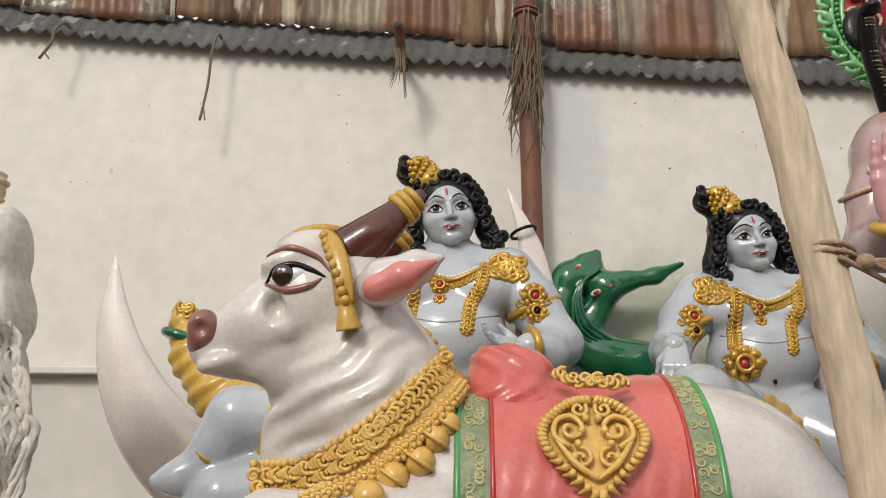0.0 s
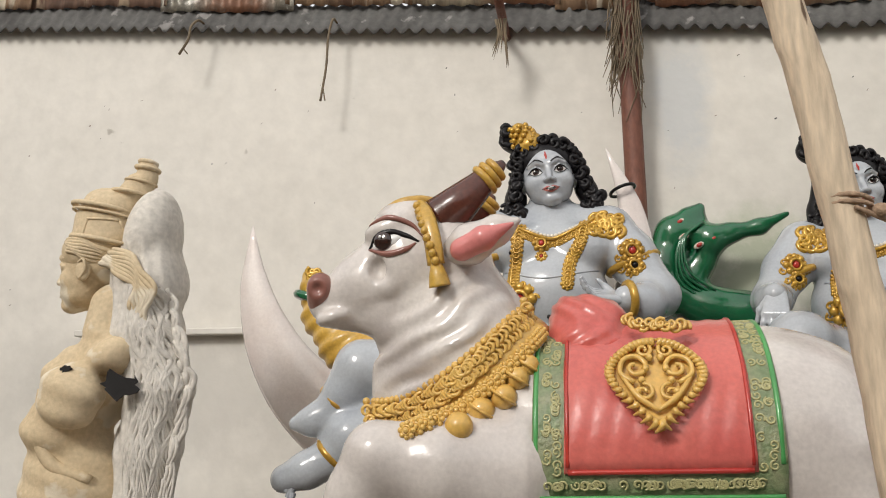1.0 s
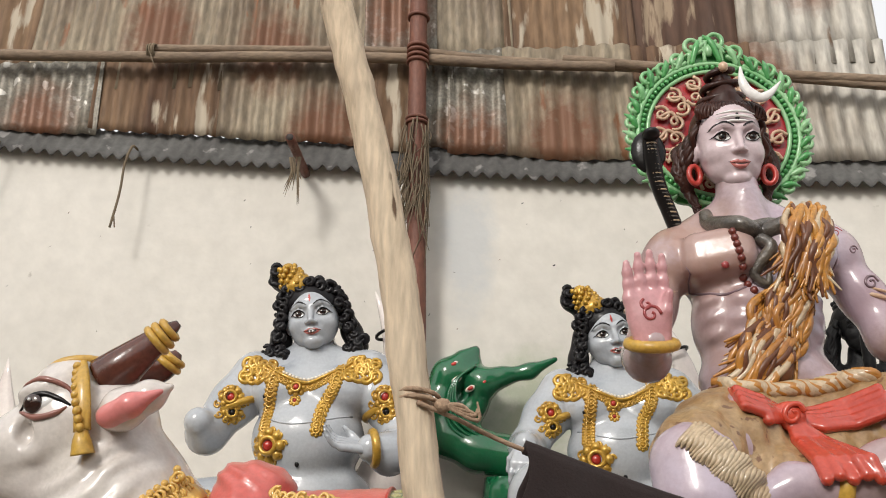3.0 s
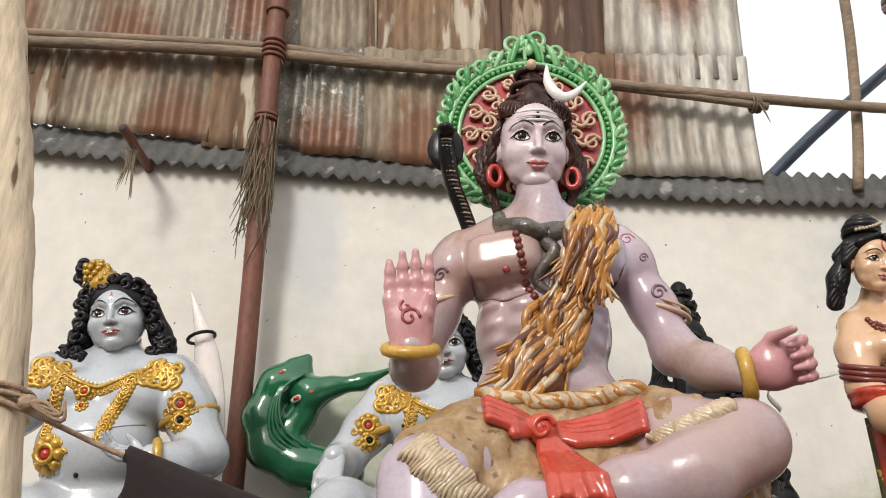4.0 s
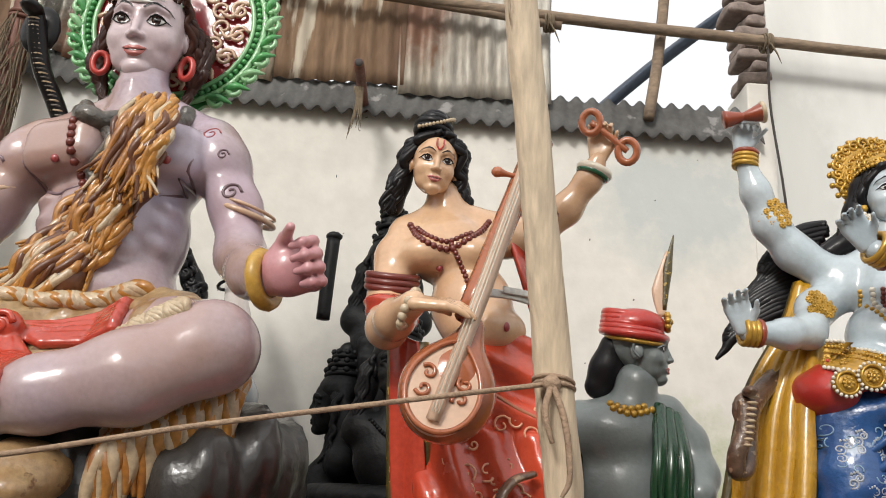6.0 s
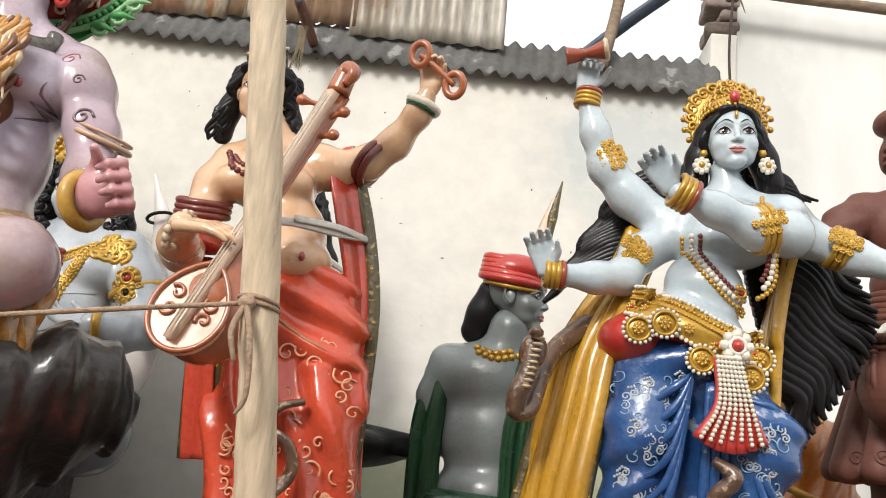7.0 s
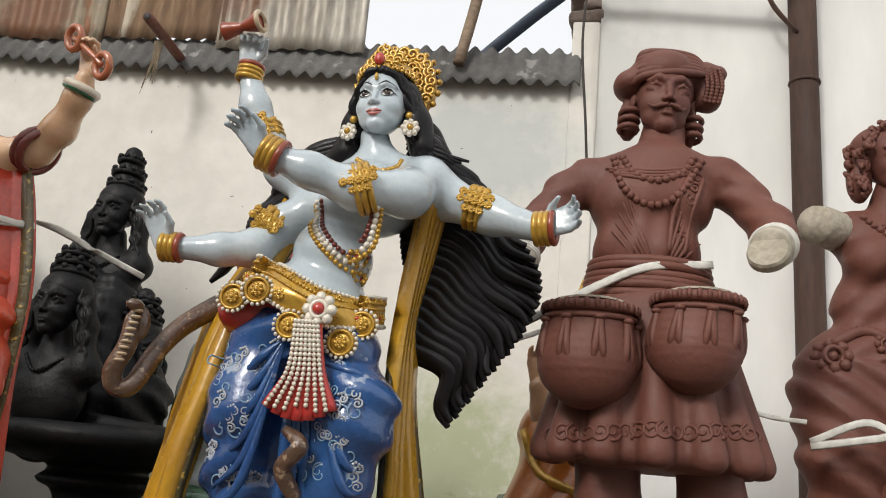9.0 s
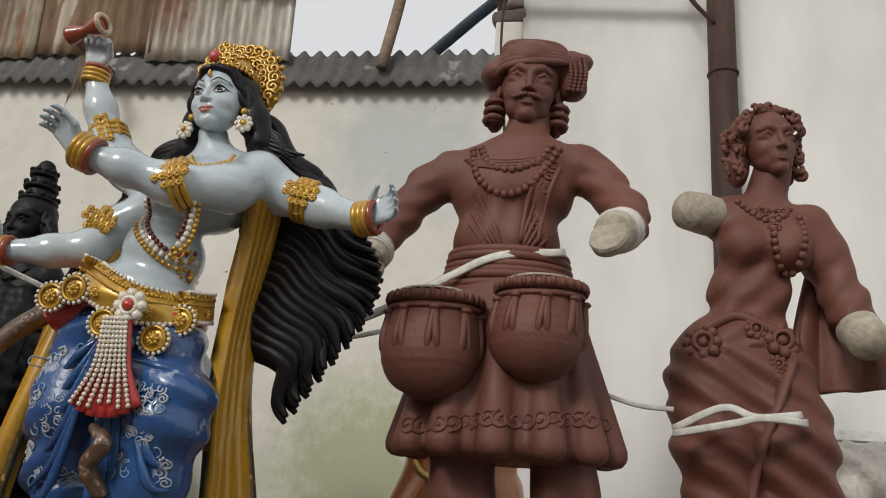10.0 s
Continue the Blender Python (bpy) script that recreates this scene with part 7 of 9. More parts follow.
    f.ring((0.403, -0.19, -0.708), (0.9, 0.3, 0.1), 0.07495, 0.02099, GOLD)
    flower(f, (-0.125, -0.12, -0.682), (-0.2, -1, 0), 0.08994, GOLD, RED)
    for i in range(9):
        a = i * 0.7
        scroll(f, np.array((-0.127, -0.11, -0.681)) + 0.075 * np.array((math.cos(a), 0, math.sin(a))), (math.cos(a), 0, math.sin(a)), (-math.sin(a), 0, math.cos(a)), 0.022, 0.008, GOLD, 1.2, i)
    f.tube([(-0.208, -0.04, -0.529), (-0.001, -0.12, -0.58), (0.264, -0.06, -0.529)], 0.006, SKY_SKIN, 6)
    f.ball((0.129, -0.075, -0.439), 0.011, INK)
    f.ball((-0.175, -0.07, -0.435), 0.011, INK)
    f.ball((0.016, -0.12, -0.769), (0.012, 0.008, 0.016), INK)
    f.cling = None
    # yellow loin cloth
    d = Clay(0.012, 0.04)
    if knee:
        d.ell((-0.008, 0, -1.039), (0.37475, 0.22, 0.13491))
        d.chain([(-0.122, -0.05, -1.072), (-0.274, -0.22, -1.055)], [0.25783, 0.22785])
        d.chain([(-0.179, -0.05, -1.219), (-0.298, -0.2, -1.391)], [0.1499, 0.13791])
    else:
        d.chain([(-1.207, -0.1, -0.571), (-1.134, -0.14, -0.755), (-0.996, -0.2, -0.912), (-0.683, -0.22, -1.057)], [0.07195, 0.10193, 0.11992, 0.21586])
        d.ell((-0.998, -0.33, -1.151), (0.07795, 0.05, 0.04197))
        d.ell((-0.301, -0.05, -1.074), (0.47968, 0.2, 0.21586))
    d.fold(lambda x, y, z: 0.007 * np.sin(70 * (z - 0.6 * x)))
    f.clay(d, OCHRE)
    if knee:
        for i in range(5):
            f.tube([((-0.057, -0.22, -1.096)[0] + 0.03 * i, (-0.055, -0.24, -1.097)[1], (-0.082, 0, -1.084)[2]), ((-0.009, -0.25, -1.277)[0] + 0.035 * i, (-0.007, -0.27, -1.277)[1], (-0.035, 0, -1.303)[2])], [0.02, 0.024], RED, 7)
        for p in spline([(-0.264, -0.28, -1.058), (-0.04, -0.25, -1.097), (0.296, -0.2, -1.05)], 6):
            flower(f, p, (0, -1, 0), 0.03598, GOLD, GOLD)
    else:
        f.ring((-0.97, -0.335, -1.201), (0.6, 0, 0.75), 0.08394, 0.01799, GOLD)
        f.ring((-0.978, -0.37, -1.439), (0.6, 0, 0.6), 0.08394, 0.02099, GOLD)
        f.ring((-1.194, -0.12, -0.661), (0.3, 0, 1), 0.08994, 0.02398, BOTTLE)
        for i in range(4):
            scroll(f, np.array((-1.196, -0.15, -0.558)) + (0.025 * (i % 2), -0.02, 0.03 * (i // 2)), (1, 0, 0), (0, 0, 1), 0.03, 0.012, GOLD, 1.2, i)
    crescent(f, (-0.605, 0.25, -0.524), 1.1786, MOON, 162, 398, (0.004, 0.19, 0.3, 0.38, 0.43, 0.45, 0.43, 0.36, 0.27, 0.2, 0.13, 0.004), 0.34)
    f.ring((0.404, 0.25, -0.044), (-0.35, 0.1, 1), 0.0697, 0.0095, INK, 14)
    # low moulded stand
    st = Clay(0.025, 0.04)
    st.box((-0.33, 0.25, -1.95), (0.45, 0.3, 0.76), 0.05)
    f.clay(st, ROCK)
    return f.thing(name, at, label, "statue", "blue child statues")


child("child_statue", (-0.1, 3.9, 2.70), "pale blue seated child statue in a white crescent moon, gilt ornaments", False)
child("child_statue", (1.53, 4.28, 2.67), "pale blue child statue, hand on raised knee, in a white crescent", True)

# green peacock-shaped prow behind them
f = Form()
b = Clay(0.012, 0.05)
b.chain([(-0.144, 0, 2.616), (-0.295, 0, 2.536), (-0.364, 0, 2.344), (-0.307, 0, 2.173), (-0.123, 0, 2.088), (0.101, 0, 2.052)], [0.05164, 0.09683, 0.10974, 0.11619, 0.12265, 0.1291])
b.chain([(-0.252, 0, 2.578), (-0.088, -0.03, 2.481), (0.022, -0.04, 2.517), (0.194, -0.04, 2.551), (0.349, -0.04, 2.621)], [0.07101, 0.09037, 0.05487, 0.04196, 0.01614])
b.chain([(-0.197, 0, 2.647), (-0.131, 0, 2.69)], [0.05164, 0.02905])
b.chain([(-0.088, -0.03, 2.481), (-0.142, 0, 2.355), (-0.208, 0, 2.256)], [0.06455, 0.07746, 0.09683])
f.clay(b, BOTTLE)
for t in np.linspace(0, 1, 4):
    f.tube([(-0.127, -0.1, 2.578), np.array((-0.27, -0.12, 2.454)) + (0.03 * t, -0.01, 0.02 * t), np.array((-0.285, -0.12, 2.234)) + (0.06 * t, -0.01, 0.05 * t), np.array((-0.133, -0.1, 2.107)) + (0.05 * t, 0, 0.06 * t)], 0.009, BOTTLE, 6)
for c in ((-0.242, -0.1, 2.492), (-0.16, -0.11, 2.436), (-0.08, -0.11, 2.472), (-0.26, -0.08, 2.586)):
    f.ball(c, (0.035, 0.015, 0.018), PEARL, (0, -30, 0), 10)
    f.ball(np.array(c) + (0, -0.012, 0), (0.02, 0.012, 0.012), RED, (0, -30, 0), 8)
f.tube([(0.115, 0, 1.931), (0.113, 0, 1.437), (0.209, 0, 0.65)], [0.2, 0.24, 0.3], BOTTLE, 16)
f.thing("peacock_prow", (0.9, 4.72, 0), "glossy bottle-green peacock ornament with painted eyes", "ornament")


# ---- standing sage with a lute ----
TAN = enamel("tan_skin", (0.66, 0.43, 0.26), 0.22, (0.55, 0.32, 0.18), 0.5, 0.08, 0.6)
VERMIL = material("red_silk_paint", (0.6, 0.075, 0.03), 0.25, 0, 0.5, (0.5, 0.05, 0.025), 60, 5, 0.5, 0.3, 40, contrast=0.12)
ROSE_GOLD = enamel("pale_gold_pattern", (0.75, 0.36, 0.2), 0.35)
LUTE = enamel("lute_orange_wood", (0.42, 0.13, 0.05), 0.25, (0.3, 0.08, 0.03), 0.5, 0.15, 0.6)
LUTE_FACE = enamel("lute_pale_face", (0.68, 0.48, 0.34), 0.3, (0.6, 0.38, 0.26), 0.5, 0.1, 0.5)
f = Form()
rg = random.Random(21)
b = Clay(0.01, 0.035)
b.cap((-0.016, 0.04, 2.474), (0.003, 0.04, 2.4), 0.05388, 0.06022)
b.ell((0.012, 0.03, 2.295), (0.142, 0.115, 0.11), (0, 6, 0))
b.ell((-0.066, -0.045, 2.258), (0.074, 0.065, 0.052), k=0.03)
b.ell((0.086, -0.045, 2.266), (0.074, 0.065, 0.052), k=0.03)
b.cap((-0.037, 0.07, 2.417), (-0.112, 0.04, 2.349), 0.04754, 0.05705)
b.cap((0.044, 0.07, 2.422), (0.146, 0.04, 2.372), 0.04754, 0.05705)
b.ell((0.085, 0.01, 2.125), (0.122, 0.115, 0.13), (0, -8, 0))
b.ell((0.125, -0.03, 2.045), (0.118, 0.112, 0.075))
b.ell((0.1, -0.145, 2.058), (0.01, 0.02, 0.012), k=0.012, cut=True)
b.chain([(-0.122, 0.02, 2.329), (-0.149, 0, 2.258), (-0.159, -0.05, 2.122), (-0.15, -0.15, 2.011)], [0.056, 0.057, 0.055, 0.052])
b.chain([(-0.15, -0.15, 2.011), (-0.124, -0.25, 2.016), (-0.075, -0.37, 2.031)], [0.053, 0.048, 0.034])
b.chain([(0.188, 0.04, 2.351), (0.289, 0.06, 2.394), (0.364, 0.04, 2.456), (0.43, 0, 2.545), (0.452, -0.02, 2.601)], [0.055, 0.049, 0.045, 0.038, 0.0275])
b.cap((0.15, 0.04, 2.358), (0.19, 0.04, 2.35), 0.058, 0.055)
f.clay(b, TAN)
h = Clay(0.0065, 0.016)
hand(h, (-0.072, -0.38, 2.029), (1, -0.12, -0.02), (0, 0.4, -1), 0.15848, 14, 1, 4)
hand(h, (0.455, -0.02, 2.61), (0.05, -0.1, 1), (-0.2, -1, 0), 0.13629, 45, 1, 4)
f.clay(h, TAN)
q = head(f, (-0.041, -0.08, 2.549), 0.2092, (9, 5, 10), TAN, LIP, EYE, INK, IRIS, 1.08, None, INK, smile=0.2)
s = 0.20286
f.tube([q(-0.05, -0.36, 0.3), q(-0.045, -0.375, 0.2), q(0, -0.385, 0.14), q(0.045, -0.375, 0.2), q(0.05, -0.36, 0.3)], 0.003, RED, 6)
hc = Clay(0.01, 0.03)
hc.ell(q(0, 0.12, 0.22), (0.42 * s, 0.42 * s, 0.36 * s))
hc.ell(q(-0.08, 0.15, 0.62), (0.24 * s, 0.22 * s, 0.15 * s))
hc.chain([q(-0.36, 0.1, 0.1), q(-0.44, 0.18, -0.3), q(-0.46, 0.2, -0.7)], [0.13 * s, 0.16 * s, 0.15 * s])
hc.chain([q(0.36, 0.1, 0.1), q(0.46, 0.18, -0.3), q(0.52, 0.2, -0.72)], [0.13 * s, 0.16 * s, 0.15 * s])
f.clay(hc, HAIR)
for i in range(7):
    for sd in (-1, 1):
        lock(f, [q(sd * 0.05, -0.28 + 0.03 * i, 0.42), q(sd * (0.3 + 0.02 * i), -0.14 + 0.04 * i, 0.26), q(sd * 0.42, 0.0 + 0.03 * i, -0.1), q(sd * (0.46 + 0.02 * i), 0.04, -0.45), q(sd * (0.42 + 0.035 * i), 0.06, -0.85)], 0.07 * s, HAIR, 4, 1.0, 7, i * 1.3)
for z, r in ((0.5, 0.24), (0.58, 0.24), (0.66, 0.2), (0.74, 0.12)):
    f.ring(q(-0.08, 0.12, z), (0.15, 0.1, 1), r * s, 0.08 * s, HAIR, 18)
f.beads([q(-0.32, -0.1, 0.5), q(-0.1, -0.16, 0.58), q(0.1, -0.12, 0.68), q(0.2, 0.05, 0.76)], 0.035 * s, CREAM_FUR, 1.6)
# beads and armlets
f.cling = b
f.beads([(-0.11, -0.02, 2.349), (-0.069, -0.1, 2.284), (0.003, -0.12, 2.265), (0.073, -0.1, 2.305), (0.124, -0.02, 2.379)], 0.01109, BEAD, 1.7)
f.beads([(-0.088, -0.05, 2.337), (-0.052, -0.1, 2.302), (0.003, -0.12, 2.289), (0.073, -0.1, 2.323)], 0.00951, BEAD, 1.7)
f.beads([(0.015, -0.1, 2.279), (0.049, -0.14, 2.214), (0.073, -0.14, 2.149)], 0.00951, BEAD, 1.7)
f.ball((-0.016, -0.14, 2.215), (0.01109, 0.01, 0.01109), MAROON)
f.ball((0.178, -0.2, 2.037), (0.00951, 0.01, 0.01426), MAROON)
f.cling = None
for o in (0, 0.018, 0.036):
    f.ring(np.array((-0.151, -0.05, 2.149)) + (0, 0, o), (0.05, -0.3, 1), 0.07132, 0.01109, BEAD, 18)
for o in (0, 0.02):
    f.ring(np.array((0.287, 0.05, 2.39)) + (o, 0, -o * 0.4), (1, -0.1, -0.55), 0.06656, 0.01268, BEAD, 18)
for i in range(14):
    a = i * 0.449
    f.ball(np.array((-0.086, -0.35, 2.02)) + 0.04913 * (math.cos(a) * np.array((0.35, 0.15, 1)) * 0.95 + math.sin(a) * np.array((0.1, 0.95, 0))), 0.01268, CREAM_FUR, n=6)
f.ring((0.443, -0.01, 2.568), (0.4, -0.1, 1), 0.04438, 0.01426, PEARL, 16)
f.ring((0.438, -0.01, 2.557), (0.4, -0.1, 1), 0.04438, 0.00951, BOTTLE, 16)
cloth = Clay(0.01, 0.02)
cloth.ell((-0.144, -0.08, 2.075), (0.08241, 0.1, 0.04754), (0, 12, 0))
cloth.fold(lambda x, y, z: 0.005 * np.sin(160 * z + 20 * x))
f.clay(cloth, SASH)
# wooden clappers
for c, ax in (((0.422, -0.07, 2.705), (0.3, 1, 0.2)), ((0.533, -0.07, 2.615), (0.3, 1, 0.2))):
    f.ring(c, ax, 0.028, 0.012, LUTE, 18, 1.25)
f.tube([(0.422, -0.07, 2.705), (0.48, -0.07, 2.66), (0.533, -0.07, 2.615)], 0.01, LUTE, 8)
# lute: round bowl, pale face, long neck, pegs and scroll
bowl = Clay(0.009, 0.03)
bowl.ell((0.02, -0.33, 1.821), (0.12148, 0.1, 0.12701), (0, 12, 0))
bowl.cap((0.04, -0.34, 1.877), (0.076, -0.34, 1.981), 0.07593, 0.03037)
f.clay(bowl, LUTE)
up = np.array((0.222, -0.2, 2.5)) - np.array((0.018, -0.41, 1.785))
up /= np.linalg.norm(up)
sd = np.cross(up, (0, 1, 0.12))
sd /= np.linalg.norm(sd)
nr = np.cross(sd, up)
c0 = np.array((0.009, -0.435, 1.811))
fo = []
for a in np.arange(28) * 2 * math.pi / 28:
    w = 0.08835 * math.sin(a)
    l = 0.10492 * math.cos(a)
    if l > 0:
        l *= 1.25
        w *= 1 - 0.35 * (l / 0.13115) ** 2
    fo.append((w, l))
sgn = -1 if nr[1] > 0 else 1
mm = Matrix(((sd[0], -nr[0] * sgn, up[0], c0[0]), (sd[1], -nr[1] * sgn, up[1], c0[1]), (sd[2], -nr[2] * sgn, up[2], c0[2]), (0, 0, 0, 1)))
f.plate(fo, 0.03, LUTE_FACE, mm)
fr = np.array((nr * sgn))
f.tube([c0 + sd * x + up * z + fr * 0.004 for x, z in fo] + [c0 + sd * fo[0][0] + up * fo[0][1] + fr * 0.004], 0.007, LUTE, 6, 2)
for s2 in (-1, 1):
    scroll(f, c0 + sd * s2 * 0.04556 + up * 0.03037 + fr * 0.004, sd, up, 0.02071, 0.00552, LUTE, 1.0, 0.6, way=s2)
    scroll(f, c0 + sd * s2 * 0.04556 - up * 0.01104 + fr * 0.004, sd, -up, 0.02071, 0.00552, LUTE, 1.0, 0.6, way=s2)
f.tube([c0 - up * 0.08283 + fr * 0.012, (0.094, -0.36, 2.066), (0.214, -0.23, 2.487)], [0.016, 0.021, 0.022], LUTE_FACE, 4, 8, flat=0.6)
f.tube([np.array((0.057, -0.34, 2.009)) + (0, 0.02, 0), np.array((0.222, -0.2, 2.5)) + (0, 0.02, 0)], [0.03, 0.034], LUTE, 8)
for k in range(3):
    f.tube([c0 - up * 0.06903 + fr * 0.03 + sd * (k - 1) * 0.008, np.array((0.208, -0.25, 2.47)) + sd * (k - 1) * 0.008], 0.0018, PEARL, 4, 2)
f.tube([(0.222, -0.2, 2.496), (0.236, -0.2, 2.545), (0.247, -0.21, 2.565), (0.264, -0.23, 2.543), (0.247, -0.23, 2.51)], [0.034, 0.032, 0.028, 0.02, 0.012], LUTE, 10)
for a, e in (((0.199, -0.21, 2.45), (0.131, -0.22, 2.459)), ((0.212, -0.22, 2.412), (0.255, -0.23, 2.429)), ((0.188, -0.23, 2.348), (0.237, -0.24, 2.356))):
    f.tube([a, np.array(a) * 0.4 + np.array(e) * 0.6, e], [0.007, 0.008, 0.016], LUTE, 8)
    f.ball(e, (0.018, 0.016, 0.016), LUTE, n=8)
# red silk wrap, shawl with dark borders
d = Clay(0.011, 0.04)
d.ell((0.165, 0.03, 1.943), (0.16684, 0.15, 0.12134), (0, 8, 0))
d.chain([(0.108, 0.03, 1.838), (0.091, 0, 1.591), (0.103, 0.01, 1.333), (0.142, 0.03, 1.086), (0.13, 0.03, 0.76)], [0.14409, 0.13347, 0.12134, 0.1, 0.09])
d.chain([(0.232, 0.03, 1.85), (0.262, -0.01, 1.608), (0.275, 0.01, 1.351), (0.29, 0.03, 1.105), (0.25, 0.03, 0.76)], [0.12892, 0.1274, 0.11527, 0.1, 0.09])
d.fold(lambda x, y, z: 0.013 * np.sin(58 * (z + 0.45 * x) + np.sin(9 * x)) * (z > 1.75) + 0.014 * np.sin(52 * x + 12 * z + 1.4 * np.sin(8 * z)) * (z <= 1.75))
f.clay(d, VERMIL)
f.cling = d
for i in range(70):
    t, u = rg.random(), rg.uniform(-0.9, 0.9)
    p = np.array((0.174, -0.1, 1.837)) * (1 - t) + np.array((0.25, -0.13, 1.313)) * t + np.array((u * 0.19, 0, 0))
    scroll(f, p, (math.cos(i), 0, math.sin(i)), (-math.sin(i), 0, math.cos(i)), 0.00152 * rg.uniform(9, 20), 0.00334, ROSE_GOLD, 1.1, i)
f.tube([(0.027, -0.08, 1.931), (0.194, -0.15, 1.83), (0.311, -0.15, 1.781), (0.372, -0.07, 1.752)], 0.01517, LUTE, 6, flat=0.5)
f.beads([(0.027, -0.08, 1.931), (0.194, -0.15, 1.83), (0.311, -0.15, 1.781), (0.372, -0.07, 1.752)], 0.00683, PEARL, 2.6)
f.cling = None
f.tube([(0.257, -0.17, 1.647), (0.201, -0.19, 1.625), (0.171, -0.2, 1.571), (0.237, -0.2, 1.535), (0.253, -0.19, 1.467), (0.2, -0.19, 1.393), (0.199, -0.17, 1.296)], [0.0182, 0.02427, 0.02427, 0.0273, 0.02427, 0.0273, 0.02123], COBRA, 8, flat=0.5)
drape(f, [(0.166, 0.01, 2.382), (0.232, -0.01, 2.178), (0.295, -0.01, 1.947), (0.32, 0, 1.677), (0.351, 0.03, 1.285)], [(0.219, 0.09, 2.447), (0.297, 0.09, 2.215), (0.349, 0.09, 1.956), (0.357, 0.09, 1.689), (0.391, 0.11, 1.283)], SASH, None, 1.5, 0.012)
f.tube([(0.226, 0.07, 2.439), (0.313, 0.05, 2.203), (0.366, 0.05, 1.949), (0.373, 0.05, 1.687), (0.371, 0.05, 1.467), (0.402, 0.07, 1.287)], 0.02123, OLIVE, 8, flat=0.4)
f.tube([(0.366, 0, 1.542), (0.363, -0.02, 1.451), (0.405, -0.02, 1.381), (0.397, -0.02, 1.293)], [0.02123, 0.0273, 0.03033, 0.03033], COBRA, 8, flat=0.5)
drape(f, [(-0.134, 0, 2.033), (-0.122, 0, 1.803), (-0.098, 0.03, 1.465)], [(-0.056, -0.05, 1.995), (-0.037, -0.05, 1.803), (-0.011, -0.02, 1.472)], SASH, OLIVE, 1.2, 0.01)
pl = Clay(0.02, 0.04)
pl.box((-0.02, 0.02, 0.35), (0.36, 0.28, 0.37), 0.04)
f.clay(pl, VERMIL)
f.thing("musician_statue", (3.05, 2.65, 0), "tan-skinned standing sage statue with a lute, red silk wrap", "statue")
# strap round its waist
st = Form()
st.tube([(0.067, -0.23, 2.102), (0.158, -0.19, 2.114), (0.259, -0.07, 2.127), (0.336, 0.07, 2.155)], 0.01213, STRAP, 6, flat=0.2, up=(0, 1, 0))
st.tube([(0.16, -0.2, 2.124), (0.26, -0.08, 2.141), (0.337, 0.07, 2.145)], 0.01062, STRAP, 6, flat=0.2, up=(0, 1, 0))
st.thing("packing_strap", (3.05, 2.65, 0), label="white packing strap tied round the sage statue", category="strap", group="packing straps")


# ---- unpainted red-brown figures ----
TERRA = material("red_oxide_primer", (0.155, 0.053, 0.034), 0.62, 0, 0.0, (0.105, 0.036, 0.026), 60, 3, 0.5, 0.25, 35, contrast=0.15)
STUB = material("raw_plaster_stub", (0.5, 0.45, 0.36), 0.9, second=(0.32, 0.28, 0.2), grain=40, blotch=9, bump=0.6, bump_scale=40, contrast=0.35)
f = Form()
b = Clay(0.012, 0.04)
b.cap((0.068, 0.09, 2.802), (0.044, 0.05, 2.627), 0.06751, 0.08438)
b.cap((0.043, 0.05, 2.635), (-0.149, 0.02, 2.545), 0.06, 0.066)
b.cap((0.043, 0.05, 2.635), (0.216, 0.02, 2.56), 0.06, 0.066)
b.ell((0.017, 0.02, 2.465), (0.19914, 0.15, 0.14514))
b.ell((0.04, 0.035, 2.575), (0.2, 0.12, 0.075))
b.ell((0.045, 0.03, 2.62), (0.115, 0.1, 0.05))
b.ell((0.012, 0.01, 2.299), (0.16877, 0.14, 0.13501))
b.chain([(-0.196, 0.02, 2.555), (-0.258, 0.01, 2.488), (-0.341, -0.04, 2.359), (-0.38, -0.12, 2.247)], [0.062, 0.064, 0.06, 0.056])
b.chain([(0.247, 0.02, 2.574), (0.307, 0.01, 2.504), (0.374, -0.07, 2.377), (0.378, -0.14, 2.307)], [0.062, 0.064, 0.063, 0.06])
b.chain([(-0.088, -0.02, 1.687), (-0.081, -0.02, 1.51), (-0.062, 0, 1.264), (-0.055, 0.02, 0.98), (-0.055, 0.01, 0.78)], [0.1, 0.09, 0.074, 0.062, 0.05])
b.cap((-0.055, 0.01, 0.775), (-0.075, -0.16, 0.765), 0.052, 0.04)
b.chain([(0.195, -0.02, 1.713), (0.215, -0.02, 1.541), (0.235, 0, 1.299), (0.24, 0.02, 0.98), (0.24, 0.01, 0.78)], [0.1, 0.09, 0.074, 0.062, 0.05])
b.cap((0.24, 0.01, 0.775), (0.26, -0.16, 0.765), 0.052, 0.04)
b.fold(lambda x, y, z: 0.0055 * np.sin(62 * (np.abs(x - 0.05) + 0.42 * z) + 2 * np.sin(9 * z)) * np.clip((2.52 - z) / 0.12, 0, 1) * (z > 2.1) * (np.abs(x) < 0.2) + 0.0035 * np.sin(95 * z + 30 * np.abs(x)) * (np.abs(x) > 0.22) * (z > 2.2))
f.clay(b, TERRA)
sk = Clay(0.012, 0.05)
sk.ell((0.026, 0, 2.095), (0.18902, 0.17, 0.08776))
for i in range(26):
    a = i * 2 * math.pi / 26 + 0.1
    bx, by = math.cos(a), math.sin(a)
    e0 = np.array((0.026, 0, 2.095)) + (0.19 * bx, 0.15 * by, 0)
    r1 = 1.0 if i % 2 else 0.87
    e1 = np.array((0.035, 0, 1.665)) + (0.305 * bx * r1, 0.26 * by * r1, 0.0)
    sk.cap(e0, e1, 0.03, 0.05 if i % 2 else 0.026, 0.02)
